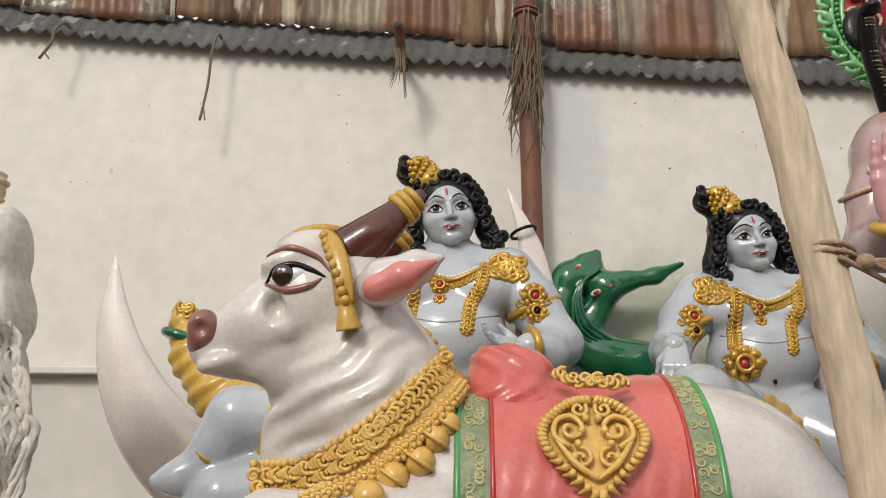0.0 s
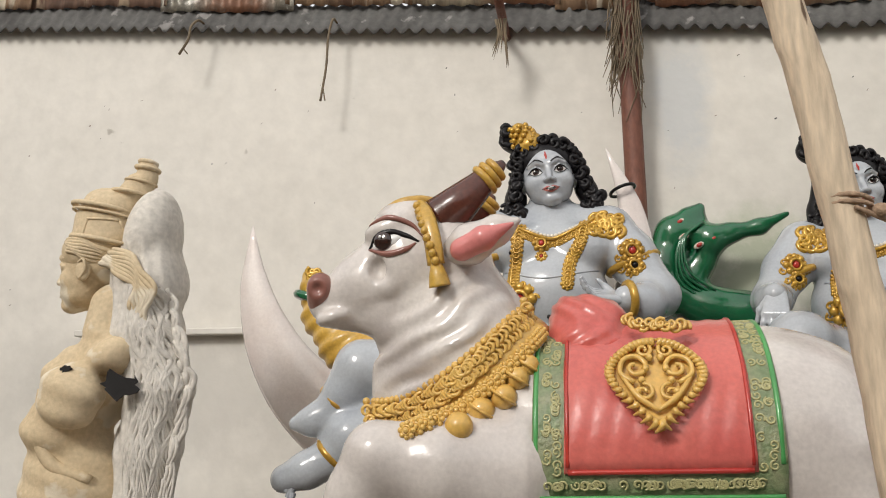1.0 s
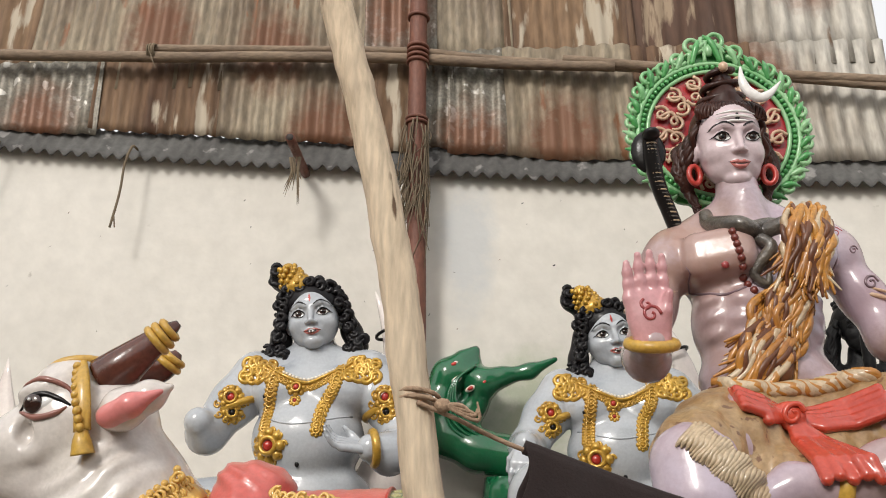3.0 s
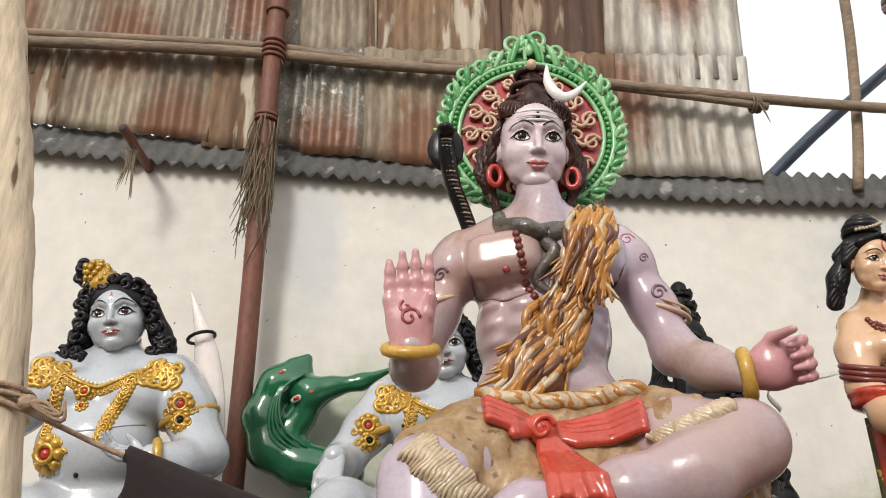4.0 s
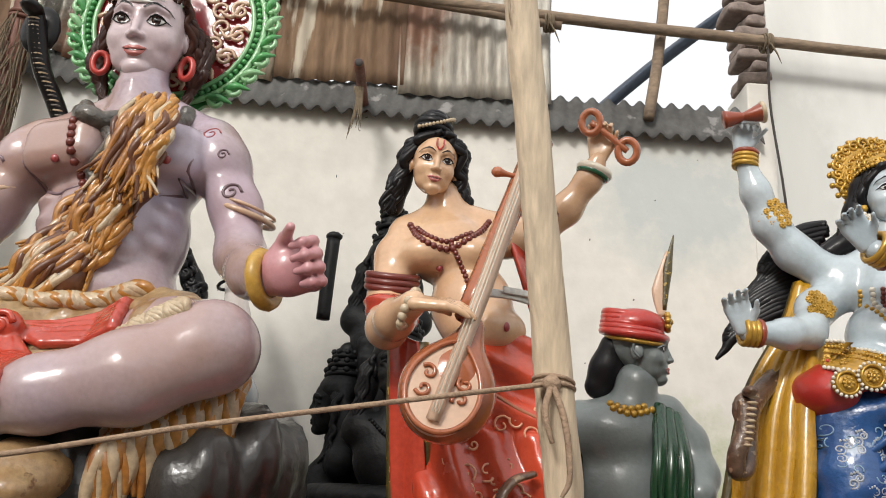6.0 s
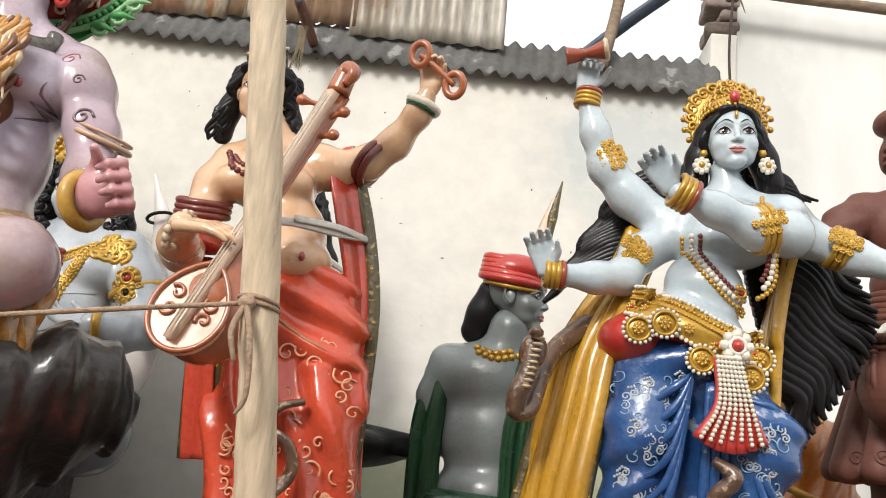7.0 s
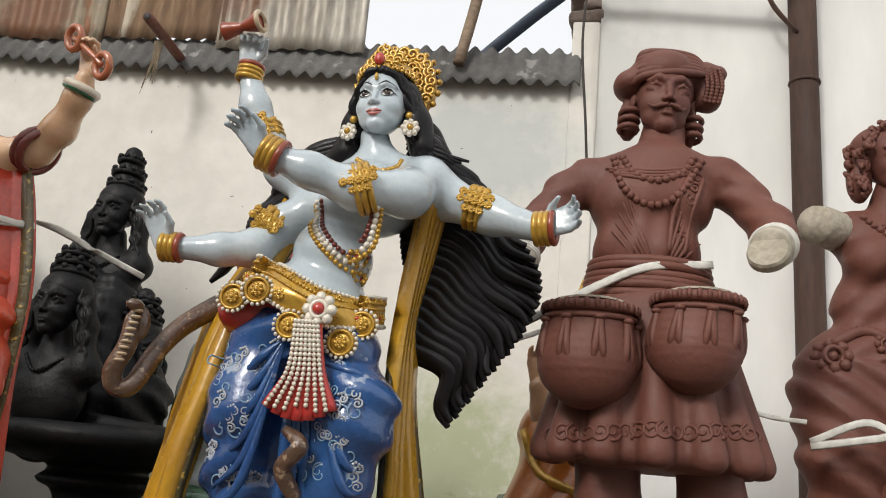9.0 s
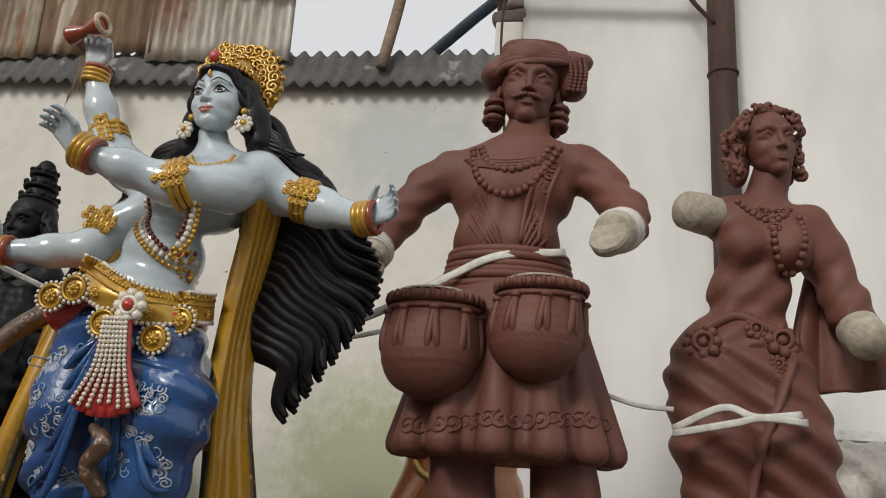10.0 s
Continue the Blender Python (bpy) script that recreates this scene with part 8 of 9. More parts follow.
sk.cap((0.03, 0, 2.059), (0.035, 0, 1.684), 0.17, 0.225)
hem = (0.052, 0, 1.623)
sk.box((hem[0], hem[1], hem[2] - 0.5), (1.0, 1.0, 0.5), 0.01, (0, 0, 0), 0.02, True)
f.clay(sk, TERRA)
for o in range(7):
    f.ring(((0.019, 0.01, 2.243)[0], (0.019, 0.01, 2.243)[1], (0.019, 0.01, 2.246)[2] - 0.021 * o), (0.02, -0.05 + 0.03 * math.sin(o * 2), 1), 0.17889 + 0.004 * o, 0.015, TERRA, 28, 0.84)
q = head(f, (0.066, -0.04, 2.862), 0.29703, (0, 4, 6), TERRA, None, None, None, None, 1.0, None, None, TERRA)
s = 0.29703
tb = Clay(0.011, 0.03)
tb.ell(q(-0.02, 0.1, 0.34), (0.4 * s, 0.44 * s, 0.3 * s))
tb.ell(q(-0.38, 0.08, 0.18), (0.2 * s, 0.28 * s, 0.17 * s))
tb.cap(q(0.42, 0.0, 0.42), q(0.5, 0.0, 0.1), 0.14 * s, 0.16 * s)
tb.cap(q(0.5, 0.0, 0.4), q(0.6, 0.0, 0.44), 0.12 * s, 0.1 * s)
tb.ell(q(-0.36, 0.12, -0.25), (0.12 * s, 0.14 * s, 0.25 * s))
tb.ell(q(0.34, 0.12, -0.25), (0.1 * s, 0.14 * s, 0.25 * s))
f.clay(tb, TERRA)
for k in range(6):
    f.tube([q(-0.47 + 0.025 * k, 0.04, 0.06 + 0.075 * k), q(-0.29, -0.25 + 0.03 * k, 0.15 + 0.075 * k), q(0, -0.32 + 0.045 * k, 0.21 + 0.075 * k), q(0.28, -0.25 + 0.035 * k, 0.27 + 0.06 * k), q(0.44, -0.1, 0.36 + 0.01 * k)], [0.03 * s, 0.05 * s, 0.048 * s, 0.045 * s, 0.03 * s], TERRA, 8)
for k in range(4):
    f.beads([q(0.4 + 0.06 * k, -0.13, 0.42), q(0.45 + 0.055 * k, -0.16, 0.2), q(0.44 + 0.05 * k, -0.13, -0.02)], 0.032 * s, TERRA, 1.3)
for sd in (-1, 1):
    for k in range(3):
        f.ring(q(sd * 0.36, 0.02, -0.2 - 0.1 * k), (0, 0.2, 1), 0.1 * s, 0.035 * s, TERRA, 12)
f.cling = b
for pts in ([(-0.121, -0.12, 2.56), (-0.09, -0.12, 2.438), (-0.011, -0.12, 2.383), (0.073, -0.12, 2.418), (0.155, -0.12, 2.562)], [(-0.094, -0.12, 2.561), (-0.057, -0.12, 2.487), (0.012, -0.12, 2.462), (0.088, -0.12, 2.502), (0.13, -0.12, 2.57)]):
    f.beads([np.array(p) + (0.015, 0, 0.036) for p in pts], 0.0135, TERRA, 1.7)
for dx in (0, 1):
    f.tube([(0.13, -0.12, 2.542), (0.081, -0.12, 2.409), (0.063, -0.12, 2.263)] if dx else [(0.172, -0.12, 2.534), (0.132, -0.12, 2.393), (0.112, -0.12, 2.266)], 0.00844, TERRA, 6)
for i in range(7):
    t = i / 6
    p = np.array((0.152, -0.12, 2.533)) * (1 - t) + np.array((0.087, -0.12, 2.274)) * t
    scroll(f, p, (1, 0, 0), (0, 0, 1), 0.02025, 0.00506, TERRA, 1.2, i)
for i in range(4):
    f.tube([((-0.13, -0.12, 2.566)[0] + 0.012 * i, (-0.13, -0.12, 2.566)[1], (-0.129, -0.12, 2.56)[2] - 0.012 * i), ((0.02, -0.12, 2.509)[0], (0.02, -0.12, 2.509)[1], (0.019, -0.12, 2.537)[2] - 0.012 * i), ((0.155, -0.12, 2.571)[0] - 0.012 * i, (0.155, -0.12, 2.571)[1], (0.155, -0.12, 2.571)[2] - 0.012 * i)], 0.00675, TERRA, 6)
f.cling = sk
for i in range(18):
    x = i / 17
    p = np.array((-0.255, -0.12, 1.699)) * (1 - x) + np.array((0.317, -0.12, 1.749)) * x
    scroll(f, sk.snap(p, 0.4)[0], (1, 0, 0), (0, 0, 1), 0.027, 0.00506, TERRA, 1.3, 0.9 * i)
f.cling = None
f.cling = b
for k in range(5):
    f.tube([((-0.065, -0.12, 2.458)[0] - 0.01 * k, 0.0, (-0.065, -0.12, 2.458)[2] - 0.03 * k), ((-0.009, -0.12, 2.313)[0], 0.0, (-0.008, -0.12, 2.295)[2] - 0.02 * k), ((0.035, -0.12, 2.226)[0], 0.0, (0.036, -0.12, 2.209)[2])], [0.003, 0.008, 0.003], TERRA, 6)
    f.tube([((0.114, -0.12, 2.448)[0] + 0.014 * k, 0.0, (0.114, -0.12, 2.448)[2] - 0.03 * k), ((0.075, -0.12, 2.3)[0] + 0.01 * k, 0.0, (0.075, -0.12, 2.3)[2] - 0.01 * k), ((0.052, -0.12, 2.218)[0], 0.0, (0.052, -0.12, 2.21)[2])], [0.003, 0.008, 0.003], TERRA, 6)
f.cling = None
# arm stumps
for a, e, r in (((-0.38, -0.12, 2.247), (-0.391, -0.17, 2.187), 36), ((0.372, -0.15, 2.304), (0.329, -0.24, 2.26), 36)):
    f.tube([a, np.array(a) * 0.3 + np.array(e) * 0.7, e], [0.00169 * r * 1.02, 0.00169 * r, 0.00169 * r * 0.92], STUB, 16)
    a, e = np.array(a), np.array(e)
    for k in range(3):
        f.ring(a * (0.75 - 0.2 * k) + e * (0.25 + 0.2 * k), e - a + np.array((0.01 * k, 0, 0)), 0.00169 * r * 1.0, 0.006, STRAP, 20)
    f.plate([(0.00169 * r * 0.98 * math.cos(t), 0.00169 * r * 0.98 * math.sin(t)) for t in np.arange(24) * math.pi / 12], 0.03, STUB, Matrix.Translation(Vector(e + (e - a) * 0.25)) @ pose(0, 0, 0, -24, 0, -25 if a[0] > 0 else 10), 0.08)
# pair of hanging drums with braced sides
for cx, top, bulge, bot, hw in (((-0.161, -0.22, 2.052), (-0.161, -0.22, 2.043), (-0.162, -0.22, 1.904), (-0.148, -0.18, 1.79), 76), ((0.137, -0.22, 2.096), (0.137, -0.22, 2.088), (0.128, -0.22, 1.958), (0.135, -0.18, 1.845), 71)):
    a, m, e = np.array(top), np.array(bulge), np.array(bot)
    w = 0.00169 * hw
    dr = Clay(0.0095, 0.02)
    dr.cap(a - (0, 0, 0.02), m, w * 0.95, w * 1.06, 0.03)
    dr.cap(m, e + (0, 0, w * 0.7), w * 1.06, w * 0.66, 0.03)
    dr.box(a + (0, 0, w * 0.66), (w * 1.6, w * 1.6, w * 0.62), 0.004, (6, 0, 0), 0.006, True)
    dr.fold(lambda x, y, z: 0.0016 * np.sin(420 * z) * (z > m[2] - 0.05))
    f.clay(dr, TERRA)
    f.ring(a + (0, 0, 0.012), (0, -0.1, 1), w * 0.96, 0.016, TERRA, 30)
    f.ring(a + (0, 0, -0.016), (0, -0.1, 1), w * 0.98, 0.008, TERRA, 30)
    ang = np.arange(30) * 2 * math.pi / 30
    for t in ang:
        f.ball(a + (math.cos(t) * (w * 0.96 + 0.012), math.sin(t) * (w * 0.96 + 0.012), 0.004), (0.009, 0.009, 0.016), TERRA, n=6)
    f.plate([(w * 0.93 * math.cos(t), w * 0.93 * math.sin(t)) for t in ang], 0.006, STUB, Matrix.Translation(a + (0, 0, 0.012)) @ pose(0, 0, 0, 90 - 5, 0, 0))
    for i in range(9):
        t0, t1 = i * 0.698, i * 0.698 + 0.2
        for tt in (t0 - 0.18, t0 + 0.18):
            f.tube([a + (w * 1.0 * math.cos(t0), w * math.sin(t0), -0.03), m + (w * 1.07 * math.cos((t0 + tt) / 2), w * 1.07 * math.sin((t0 + tt) / 2), 0), e + (w * 0.68 * math.cos(tt), w * 0.68 * math.sin(tt), w * 0.45)], 0.011, TERRA, 6)
        f.ball(a + (w * 1.02 * math.cos(t0), w * 1.02 * math.sin(t0), -0.035), (0.018, 0.018, 0.01), TERRA, n=6)
pl = Clay(0.02, 0.04)
pl.box((0, 0.0, 0.36), (0.34, 0.26, 0.38), 0.04)
f.clay(pl, TERRA)
f.thing("drummer_statue", (5.2, 3.15, 0), "unpainted red-brown drummer statue with turban and two drums", "statue")

f = Form()
b = Clay(0.011, 0.04)
b.cap((0.002, 0.02, 2.708), (-0.029, 0.04, 2.587), 0.064, 0.07153)
b.ell((-0.037, 0.04, 2.472), (0.16942, 0.11, 0.12801), (0, 10, 0))
b.ell((-0.125, -0.045, 2.4), (0.078, 0.085, 0.08), k=0.06)
b.ell((0.02, -0.045, 2.386), (0.078, 0.085, 0.08), k=0.06)
b.ell((-0.096, 0.02, 2.252), (0.13554, 0.1, 0.1506), (0, 6, 0))
b.ell((-0.148, 0.02, 2.037), (0.19954, 0.14, 0.16001), (0, -8, 0))
b.chain([(-0.214, 0.02, 1.94), (-0.207, -0.02, 1.737), (-0.184, 0, 1.549), (-0.155, 0.02, 1.285), (-0.14, 0.02, 0.8)], [0.16189, 0.14307, 0.12424, 0.09, 0.085])
b.chain([(-0.062, 0.02, 1.948), (-0.01, -0.02, 1.748), (0.019, 0, 1.563), (0.01, 0.02, 1.299), (0.01, 0.02, 0.8)], [0.16566, 0.14683, 0.12424, 0.09, 0.085])
b.chain([(-0.149, 0.04, 2.533), (-0.205, 0.02, 2.525)], [0.0753, 0.06777])
b.chain([(0.113, 0.04, 2.505), (0.156, 0.05, 2.407), (0.216, 0.02, 2.213), (0.23, -0.03, 2.127)], [0.0753, 0.0753, 0.06777, 0.06024])
b.fold(lambda x, y, z: 0.009 * np.sin(54 * (z + 0.6 * x) + 1.5 * np.sin(7 * x + 4 * z)) * (z < 2.05) + 0.005 * np.sin(58 * (z - 0.9 * x) + np.sin(12 * z)) * np.clip((2.42 - z) / 0.1, 0, 1) * (z >= 2.05))
f.clay(b, TERRA)
f.tube([(-0.205, 0.02, 2.525), (-0.254, -0.03, 2.522), (-0.307, -0.08, 2.515)], [0.07153, 0.07153, 0.06589], STUB, 16)
f.tube([(0.227, -0.03, 2.136), (0.233, -0.06, 2.103), (0.23, -0.12, 2.078)], [0.06965, 0.07153, 0.06589], STUB, 16)
q = head(f, (0.008, -0.08, 2.792), 0.26731, (0, -4, 16), TERRA, None, None, None, None, 0.98)
s = 0.26731
hc = Clay(0.01, 0.03)
hc.ell(q(-0.02, 0.14, 0.2), (0.4 * s, 0.4 * s, 0.36 * s))
hc.ell(q(-0.34, 0.2, -0.2), (0.16 * s, 0.2 * s, 0.34 * s))
hc.ell(q(0.36, 0.16, -0.2), (0.1 * s, 0.16 * s, 0.3 * s))
f.clay(hc, TERRA)
rg = random.Random(31)
spots = [(0.4 * math.cos(a), -0.14, 0.16 + 0.3 * math.sin(a)) for a in np.linspace(0.0, 3.14, 13)] + [(sd * 0.42, 0.02, z) for sd in (-1, 1) for z in (0.1, 0.0, -0.1, -0.2, -0.3, -0.4)]
spots += [(-0.46, 0.2, z) for z in (0.2, 0.1, 0, -0.1, -0.2, -0.3, -0.4)]
curls(f, q, s, TERRA, rg, spots, 0.09)
f.cling = b
f.beads([(-0.023, -0.08, 2.523), (-0.032, -0.08, 2.383), (0, -0.08, 2.306), (0.043, -0.08, 2.327), (0.067, -0.08, 2.464), (0.058, -0.08, 2.514)], 0.01506, TERRA, 1.7)
f.beads([(-0.13, -0.08, 2.562), (-0.069, -0.08, 2.492), (-0.015, -0.08, 2.483), (0.041, -0.08, 2.544)], 0.01318, TERRA, 1.7)
for c in ((-0.059, -0.08, 2.518), (-0.024, -0.08, 2.493), (0.01, -0.08, 2.519), (-0.026, -0.08, 2.453)):
    flower(f, c, (0, -1, 0.1), 0.02447, TERRA, TERRA)
f.tube([(-0.26, -0.08, 2.099), (-0.161, -0.08, 2.149), (-0.075, -0.08, 2.115), (0.01, -0.08, 2.081)], 0.01882, TERRA, 8)
f.beads([(-0.26, -0.08, 2.112), (-0.161, -0.08, 2.164), (-0.074, -0.08, 2.134), (0.011, -0.08, 2.1)], 0.01129, TERRA, 1.8)
for c, r in (((-0.266, -0.08, 2.056), 34), ((-0.101, -0.08, 2.105), 22), ((-0.022, -0.08, 2.071), 34), ((-0.046, -0.08, 1.988), 16), ((-0.047, -0.08, 1.952), 12)):
    flower(f, c, (0, -1, 0), 0.00188 * r, TERRA, TERRA)
f.tube([(-0.002, -0.08, 2.008), (-0.058, -0.11, 1.859), (-0.113, -0.11, 1.719), (-0.147, -0.08, 1.551)], 0.02259, TERRA, 8, flat=0.5)
f.cling = None
drape(f, [(0.156, 0.12, 2.428), (0.092, 0.1, 2.198), (0.061, 0.08, 2.038), (0.073, 0.08, 1.925)], [(0.203, 0.12, 2.286), (0.292, 0.12, 2.131), (0.392, 0.12, 2.059), (0.402, 0.12, 1.965)], TERRA, TERRA, 2.5, 0.02)
pl = Clay(0.02, 0.04)
pl.box((0, 0.02, 0.36), (0.32, 0.26, 0.38), 0.04)
f.clay(pl, TERRA)
f.thing("lady_statue", (6.1, 3.5, 0), "unpainted red-brown lady statue with plaster arm stumps", "statue")


# ---- raw plaster goddess seen from the side ----
PLASTER = material("raw_cream_plaster", (0.68, 0.55, 0.36), 0.75, second=(0.58, 0.44, 0.26), grain=50, blotch=4, bump=0.4, bump_scale=30, contrast=0.2, specks=(0.68, 0.6, 0.46), speck_scale=6, speck_size=0.56)
CHALK = material("chalky_back_plaster", (0.74, 0.7, 0.63), 0.9, second=(0.58, 0.53, 0.46), grain=40, blotch=6, mix=0.4, bump=0.6, bump_scale=40, contrast=0.25)
HOLE = material("hollow_shade_black", (0.012, 0.01, 0.009), 0.9)
f = Form()
q = head(f, (-0.24, 0, 2.068), 0.38528, (0, 0, -84), PLASTER)
s = 0.38528
b = Clay(0.012, 0.035)
b.cap((0.021, 0, 1.896), (0.01, 0, 1.734), 0.10752, 0.12544)
b.ell((-0.087, 0.05, 1.567), (0.224, 0.2, 0.1792))
b.ell((-0.155, 0, 1.372), (0.17472, 0.2, 0.1568))
b.ell((-0.026, -0.19, 1.508), (0.13888, 0.1, 0.13888))
b.ell((-0.108, 0.03, 1.136), (0.2352, 0.2, 0.2688))
b.ell((-0.136, 0.03, 0.793), (0.28, 0.24, 0.2912))
b.ell(q(0, 0.0, 0.2), (0.37 * s, 0.4 * s, 0.3 * s))
b.cap((-0.052, 0, 2.205), (-0.053, 0, 2.275), 0.14784, 0.14336, 0.02)
b.ell((-0.025, 0, 2.359), (0.1344, 0.12, 0.07616), (0, 14, 0))
b.cap((0.076, 0, 2.423), (0.082, 0, 2.444), 0.07616, 0.0672, 0.02)
b.cap((0.124, 0, 2.479), (0.119, 0, 2.533), 0.0448, 0.0448, 0.01)
b.ell((0.105, -0.1, 1.676), (0.10752, 0.12, 0.07616), (0, -10, 0))
b.fold(lambda x, y, z: 0.006 * np.sin(48 * z + 16 * x) * (z < 1.78))
f.clay(b, PLASTER)
for c, r, th in (((-0.06, 0, 2.339), 67, 5), ((-0.054, 0, 2.312), 68, 3), ((-0.05, 0, 2.186), 68, 5), ((0.057, 0, 2.41), 40, 4), ((0.091, 0, 2.465), 30, 3), ((0.119, 0, 2.527), 22, 5), ((0.119, 0, 2.557), 16, 5)):
    f.ring(c, (0.18, 0, 1), 0.00224 * r, 0.00224 * th, PLASTER, 30)
f.cling = b
for a, c in (((-0.064, -0.12, 2.267), (-0.081, -0.12, 2.179)), ((0.059, -0.12, 2.267), (0.096, -0.12, 2.16)), ((-0.081, -0.12, 2.179), (0.096, -0.12, 2.16)), ((-0.064, -0.12, 2.267), (0.059, -0.12, 2.267))):
    f.tube([a, c], 0.00672, PLASTER, 6)
for i in range(8):
    u = 0.012 * i
    lock(f, [np.array((-0.161, -0.1, 2.13)) + (0, 0, u * 0.7), np.array((-0.03, -0.14, 2.08)) + (u * 0.3, 0, u * 0.8), np.array((0.101, -0.15, 2.035)) + (u, 0, u * 0.5), np.array((0.191, -0.15, 1.943)) + (u, 0, 0), np.array((0.169, -0.14, 1.837)) + (u * 0.9, 0, -u * 0.3), np.array((0.119, -0.14, 1.731)) + (u, 0, -u * 0.6)], 0.013, PLASTER, 4, 1.0, 7, i * 0.8)
f.cling = None
f.tube([(-0.21, -0.12, 1.535), (-0.181, -0.15, 1.371), (-0.113, -0.15, 1.236), (0.054, -0.12, 1.171)], [0.02, 0.03, 0.03, 0.02], PLASTER, 8)
back = Clay(0.013, 0.03)
back.ell((0.165, 0.02, 2.2), (0.115, 0.16, 0.23), (0, 6, 0), 0.03)
back.ell((0.2, 0.02, 1.98), (0.12, 0.17, 0.2), (0, 6, 0), 0.04)
back.chain([(0.115, 0, 2.058), (0.186, 0, 1.781), (0.268, 0, 1.539), (0.219, 0.02, 1.281), (0.209, 0.02, 1.052), (0.227, 0.02, 0.721)], [0.11648, 0.14784, 0.1344, 0.1344, 0.11648, 0.1344])
back.fold(lambda x, y, z: 0.005 * np.sin(110 * x + 9 * z + 3 * np.sin(9 * z)) * (z < 2.15))
f.clay(back, CHALK)
rg = random.Random(3)
f.cling = back
for i in range(34):
    u = i / 33
    lock(f, [np.array((0.154, -0.1, 1.989)) * (1 - u) + np.array((0.3, -0.05, 1.956)) * u, np.array((0.189, -0.12, 1.744)) * (1 - u) + np.array((0.38, -0.06, 1.748)) * u, np.array((0.221, -0.12, 1.534)) * (1 - u) + np.array((0.432, -0.05, 1.537)) * u, np.array((0.189, -0.12, 1.284)) * (1 - u) + np.array((0.386, -0.05, 1.285)) * u, np.array((0.191, -0.12, 0.934)) * (1 - u) + np.array((0.357, -0.05, 0.974)) * u], rg.uniform(0.008, 0.014), CHALK, 5, 1.2, 6, rg.uniform(0, 6))
f.cling = None
# flat black plates paint the dark inside of the broken places
for k, (c, w) in enumerate((((0.205, -0.2, 1.553), 0.075), ((-0.014, -0.25, 1.612), 0.022))):
    c = b.snap(c, 0.3)[0]
    f.plate([(w * (1 + 0.4 * rg.uniform(-1, 1)) * math.cos(a), 0.65 * w * (1 + 0.5 * rg.uniform(-1, 1)) * math.sin(a)) for a in np.arange(18) * 0.349], 0.012, HOLE, Matrix.Translation(c + np.array((0, -0.004, 0))) @ pose(0, 0, 0, -8, 0, 25 if k == 0 else 0))
pb = Clay(0.025, 0.05)
pb.box((-0.05, 0.0, 0.42), (0.36, 0.34, 0.44), 0.05)
f.clay(pb, CHALK)
f.thing("plaster_goddess_statue", (-1.95, 3.0, 0), "unpainted cream plaster goddess statue with a broken shoulder", "statue")

# ---- black group: one figure over a ring of busts on a round spouted stand ----
BLACK = material("black_stone_paint", (0.008, 0.008, 0.0085), 0.5, 0, 0.0, (0.018, 0.0175, 0.018), 40, 4, 0.6, 0.5, 30, contrast=0.35)
BLACK.node_tree.nodes["Principled BSDF"].inputs["Specular IOR Level"].default_value = 0.22
f = Form()


def black_bust(c, s, yaw, crown=0.5):
    q = head(f, c, s, (0, 0, yaw), BLACK)
    b = Clay(0.014, 0.03)
    b.ell(q(0, 0.1, 0.25), (0.4 * s, 0.42 * s, 0.32 * s))
    b.cap(q(0, 0.12, 0.55), q(0, 0.15, 0.55 + crown), 0.27 * s, 0.16 * s)
    b.cap(q(0, 0.1, -0.4), q(0, 0.12, -0.75), 0.2 * s, 0.26 * s)
    b.cap(q(-0.55, 0.15, -0.95), q(0.55, 0.15, -0.95), 0.27 * s, 0.27 * s)
    b.ell(q(0, 0.15, -1.35), (0.6 * s, 0.4 * s, 0.6 * s))
    for i in (-1, 1):
        b.chain([q(0.36 * i, 0.12, 0.1), q(0.46 * i, 0.15, -0.3), q(0.55 * i, 0.1, -0.8)], [0.12 * s, 0.14 * s, 0.16 * s])
    f.clay(b, BLACK)
    for i in (-1, 1):
        for k in range(4):
            lock(f, [q(i * 0.3, -0.05 + 0.06 * k, 0.3), q(i * (0.42 + 0.03 * k), -0.02, -0.05), q(i * (0.48 + 0.03 * k), -0.02, -0.45), q(i * (0.5 + 0.05 * k), -0.05, -0.85)], 0.06 * s, BLACK, 4, 0.6, 6, k)
    for z, r in ((0.5, 0.3), (0.5 + crown * 0.4, 0.26), (0.5 + crown * 0.8, 0.2)):
        f.ring(q(0, 0.12, z), (0, 0.1, 1), r * s, 0.05 * s, BLACK, 18)
        for a in np.arange(9) * 0.7:
            f.ball(q(r * 1.05 * math.cos(a), 0.12 + r * 1.05 * math.sin(a), z + 0.08), 0.06 * s, BLACK, n=6)
    f.beads([q(-0.35, -0.08, -0.8), q(0, -0.25, -1.05), q(0.35, -0.08, -0.8)], 0.035 * s, BLACK, 1.8)
    return q


black_bust((-0.075, -0.05, 2.64), 0.27, -6, 0.62)
trunk = Clay(0.02, 0.06)
trunk.cap((-0.036, 0.08, 2.233), (0.087, 0.05, 1.759), 0.15, 0.27)
trunk.fold(lambda x, y, z: 0.012 * np.sin(55 * x + 9 * z) + 0.008 * np.sin(60 * z + 30 * y))
f.clay(trunk, BLACK)
black_bust((0.025, -0.46, 2.097), 0.27, -4, 0.4)
black_bust((0.319, -0.02, 1.975), 0.27, 75, 0.4)
black_bust((-0.357, 0.05, 1.977), 0.27, -80, 0.4)
stand = Clay(0.018, 0.03)
stand.ell((0.12, 0, 1.58), (0.5, 0.48, 0.13))
stand.box((0.12, 0, 1.72), (0.7, 0.7, 0.09), 0.01, k=0.02, cut=True)
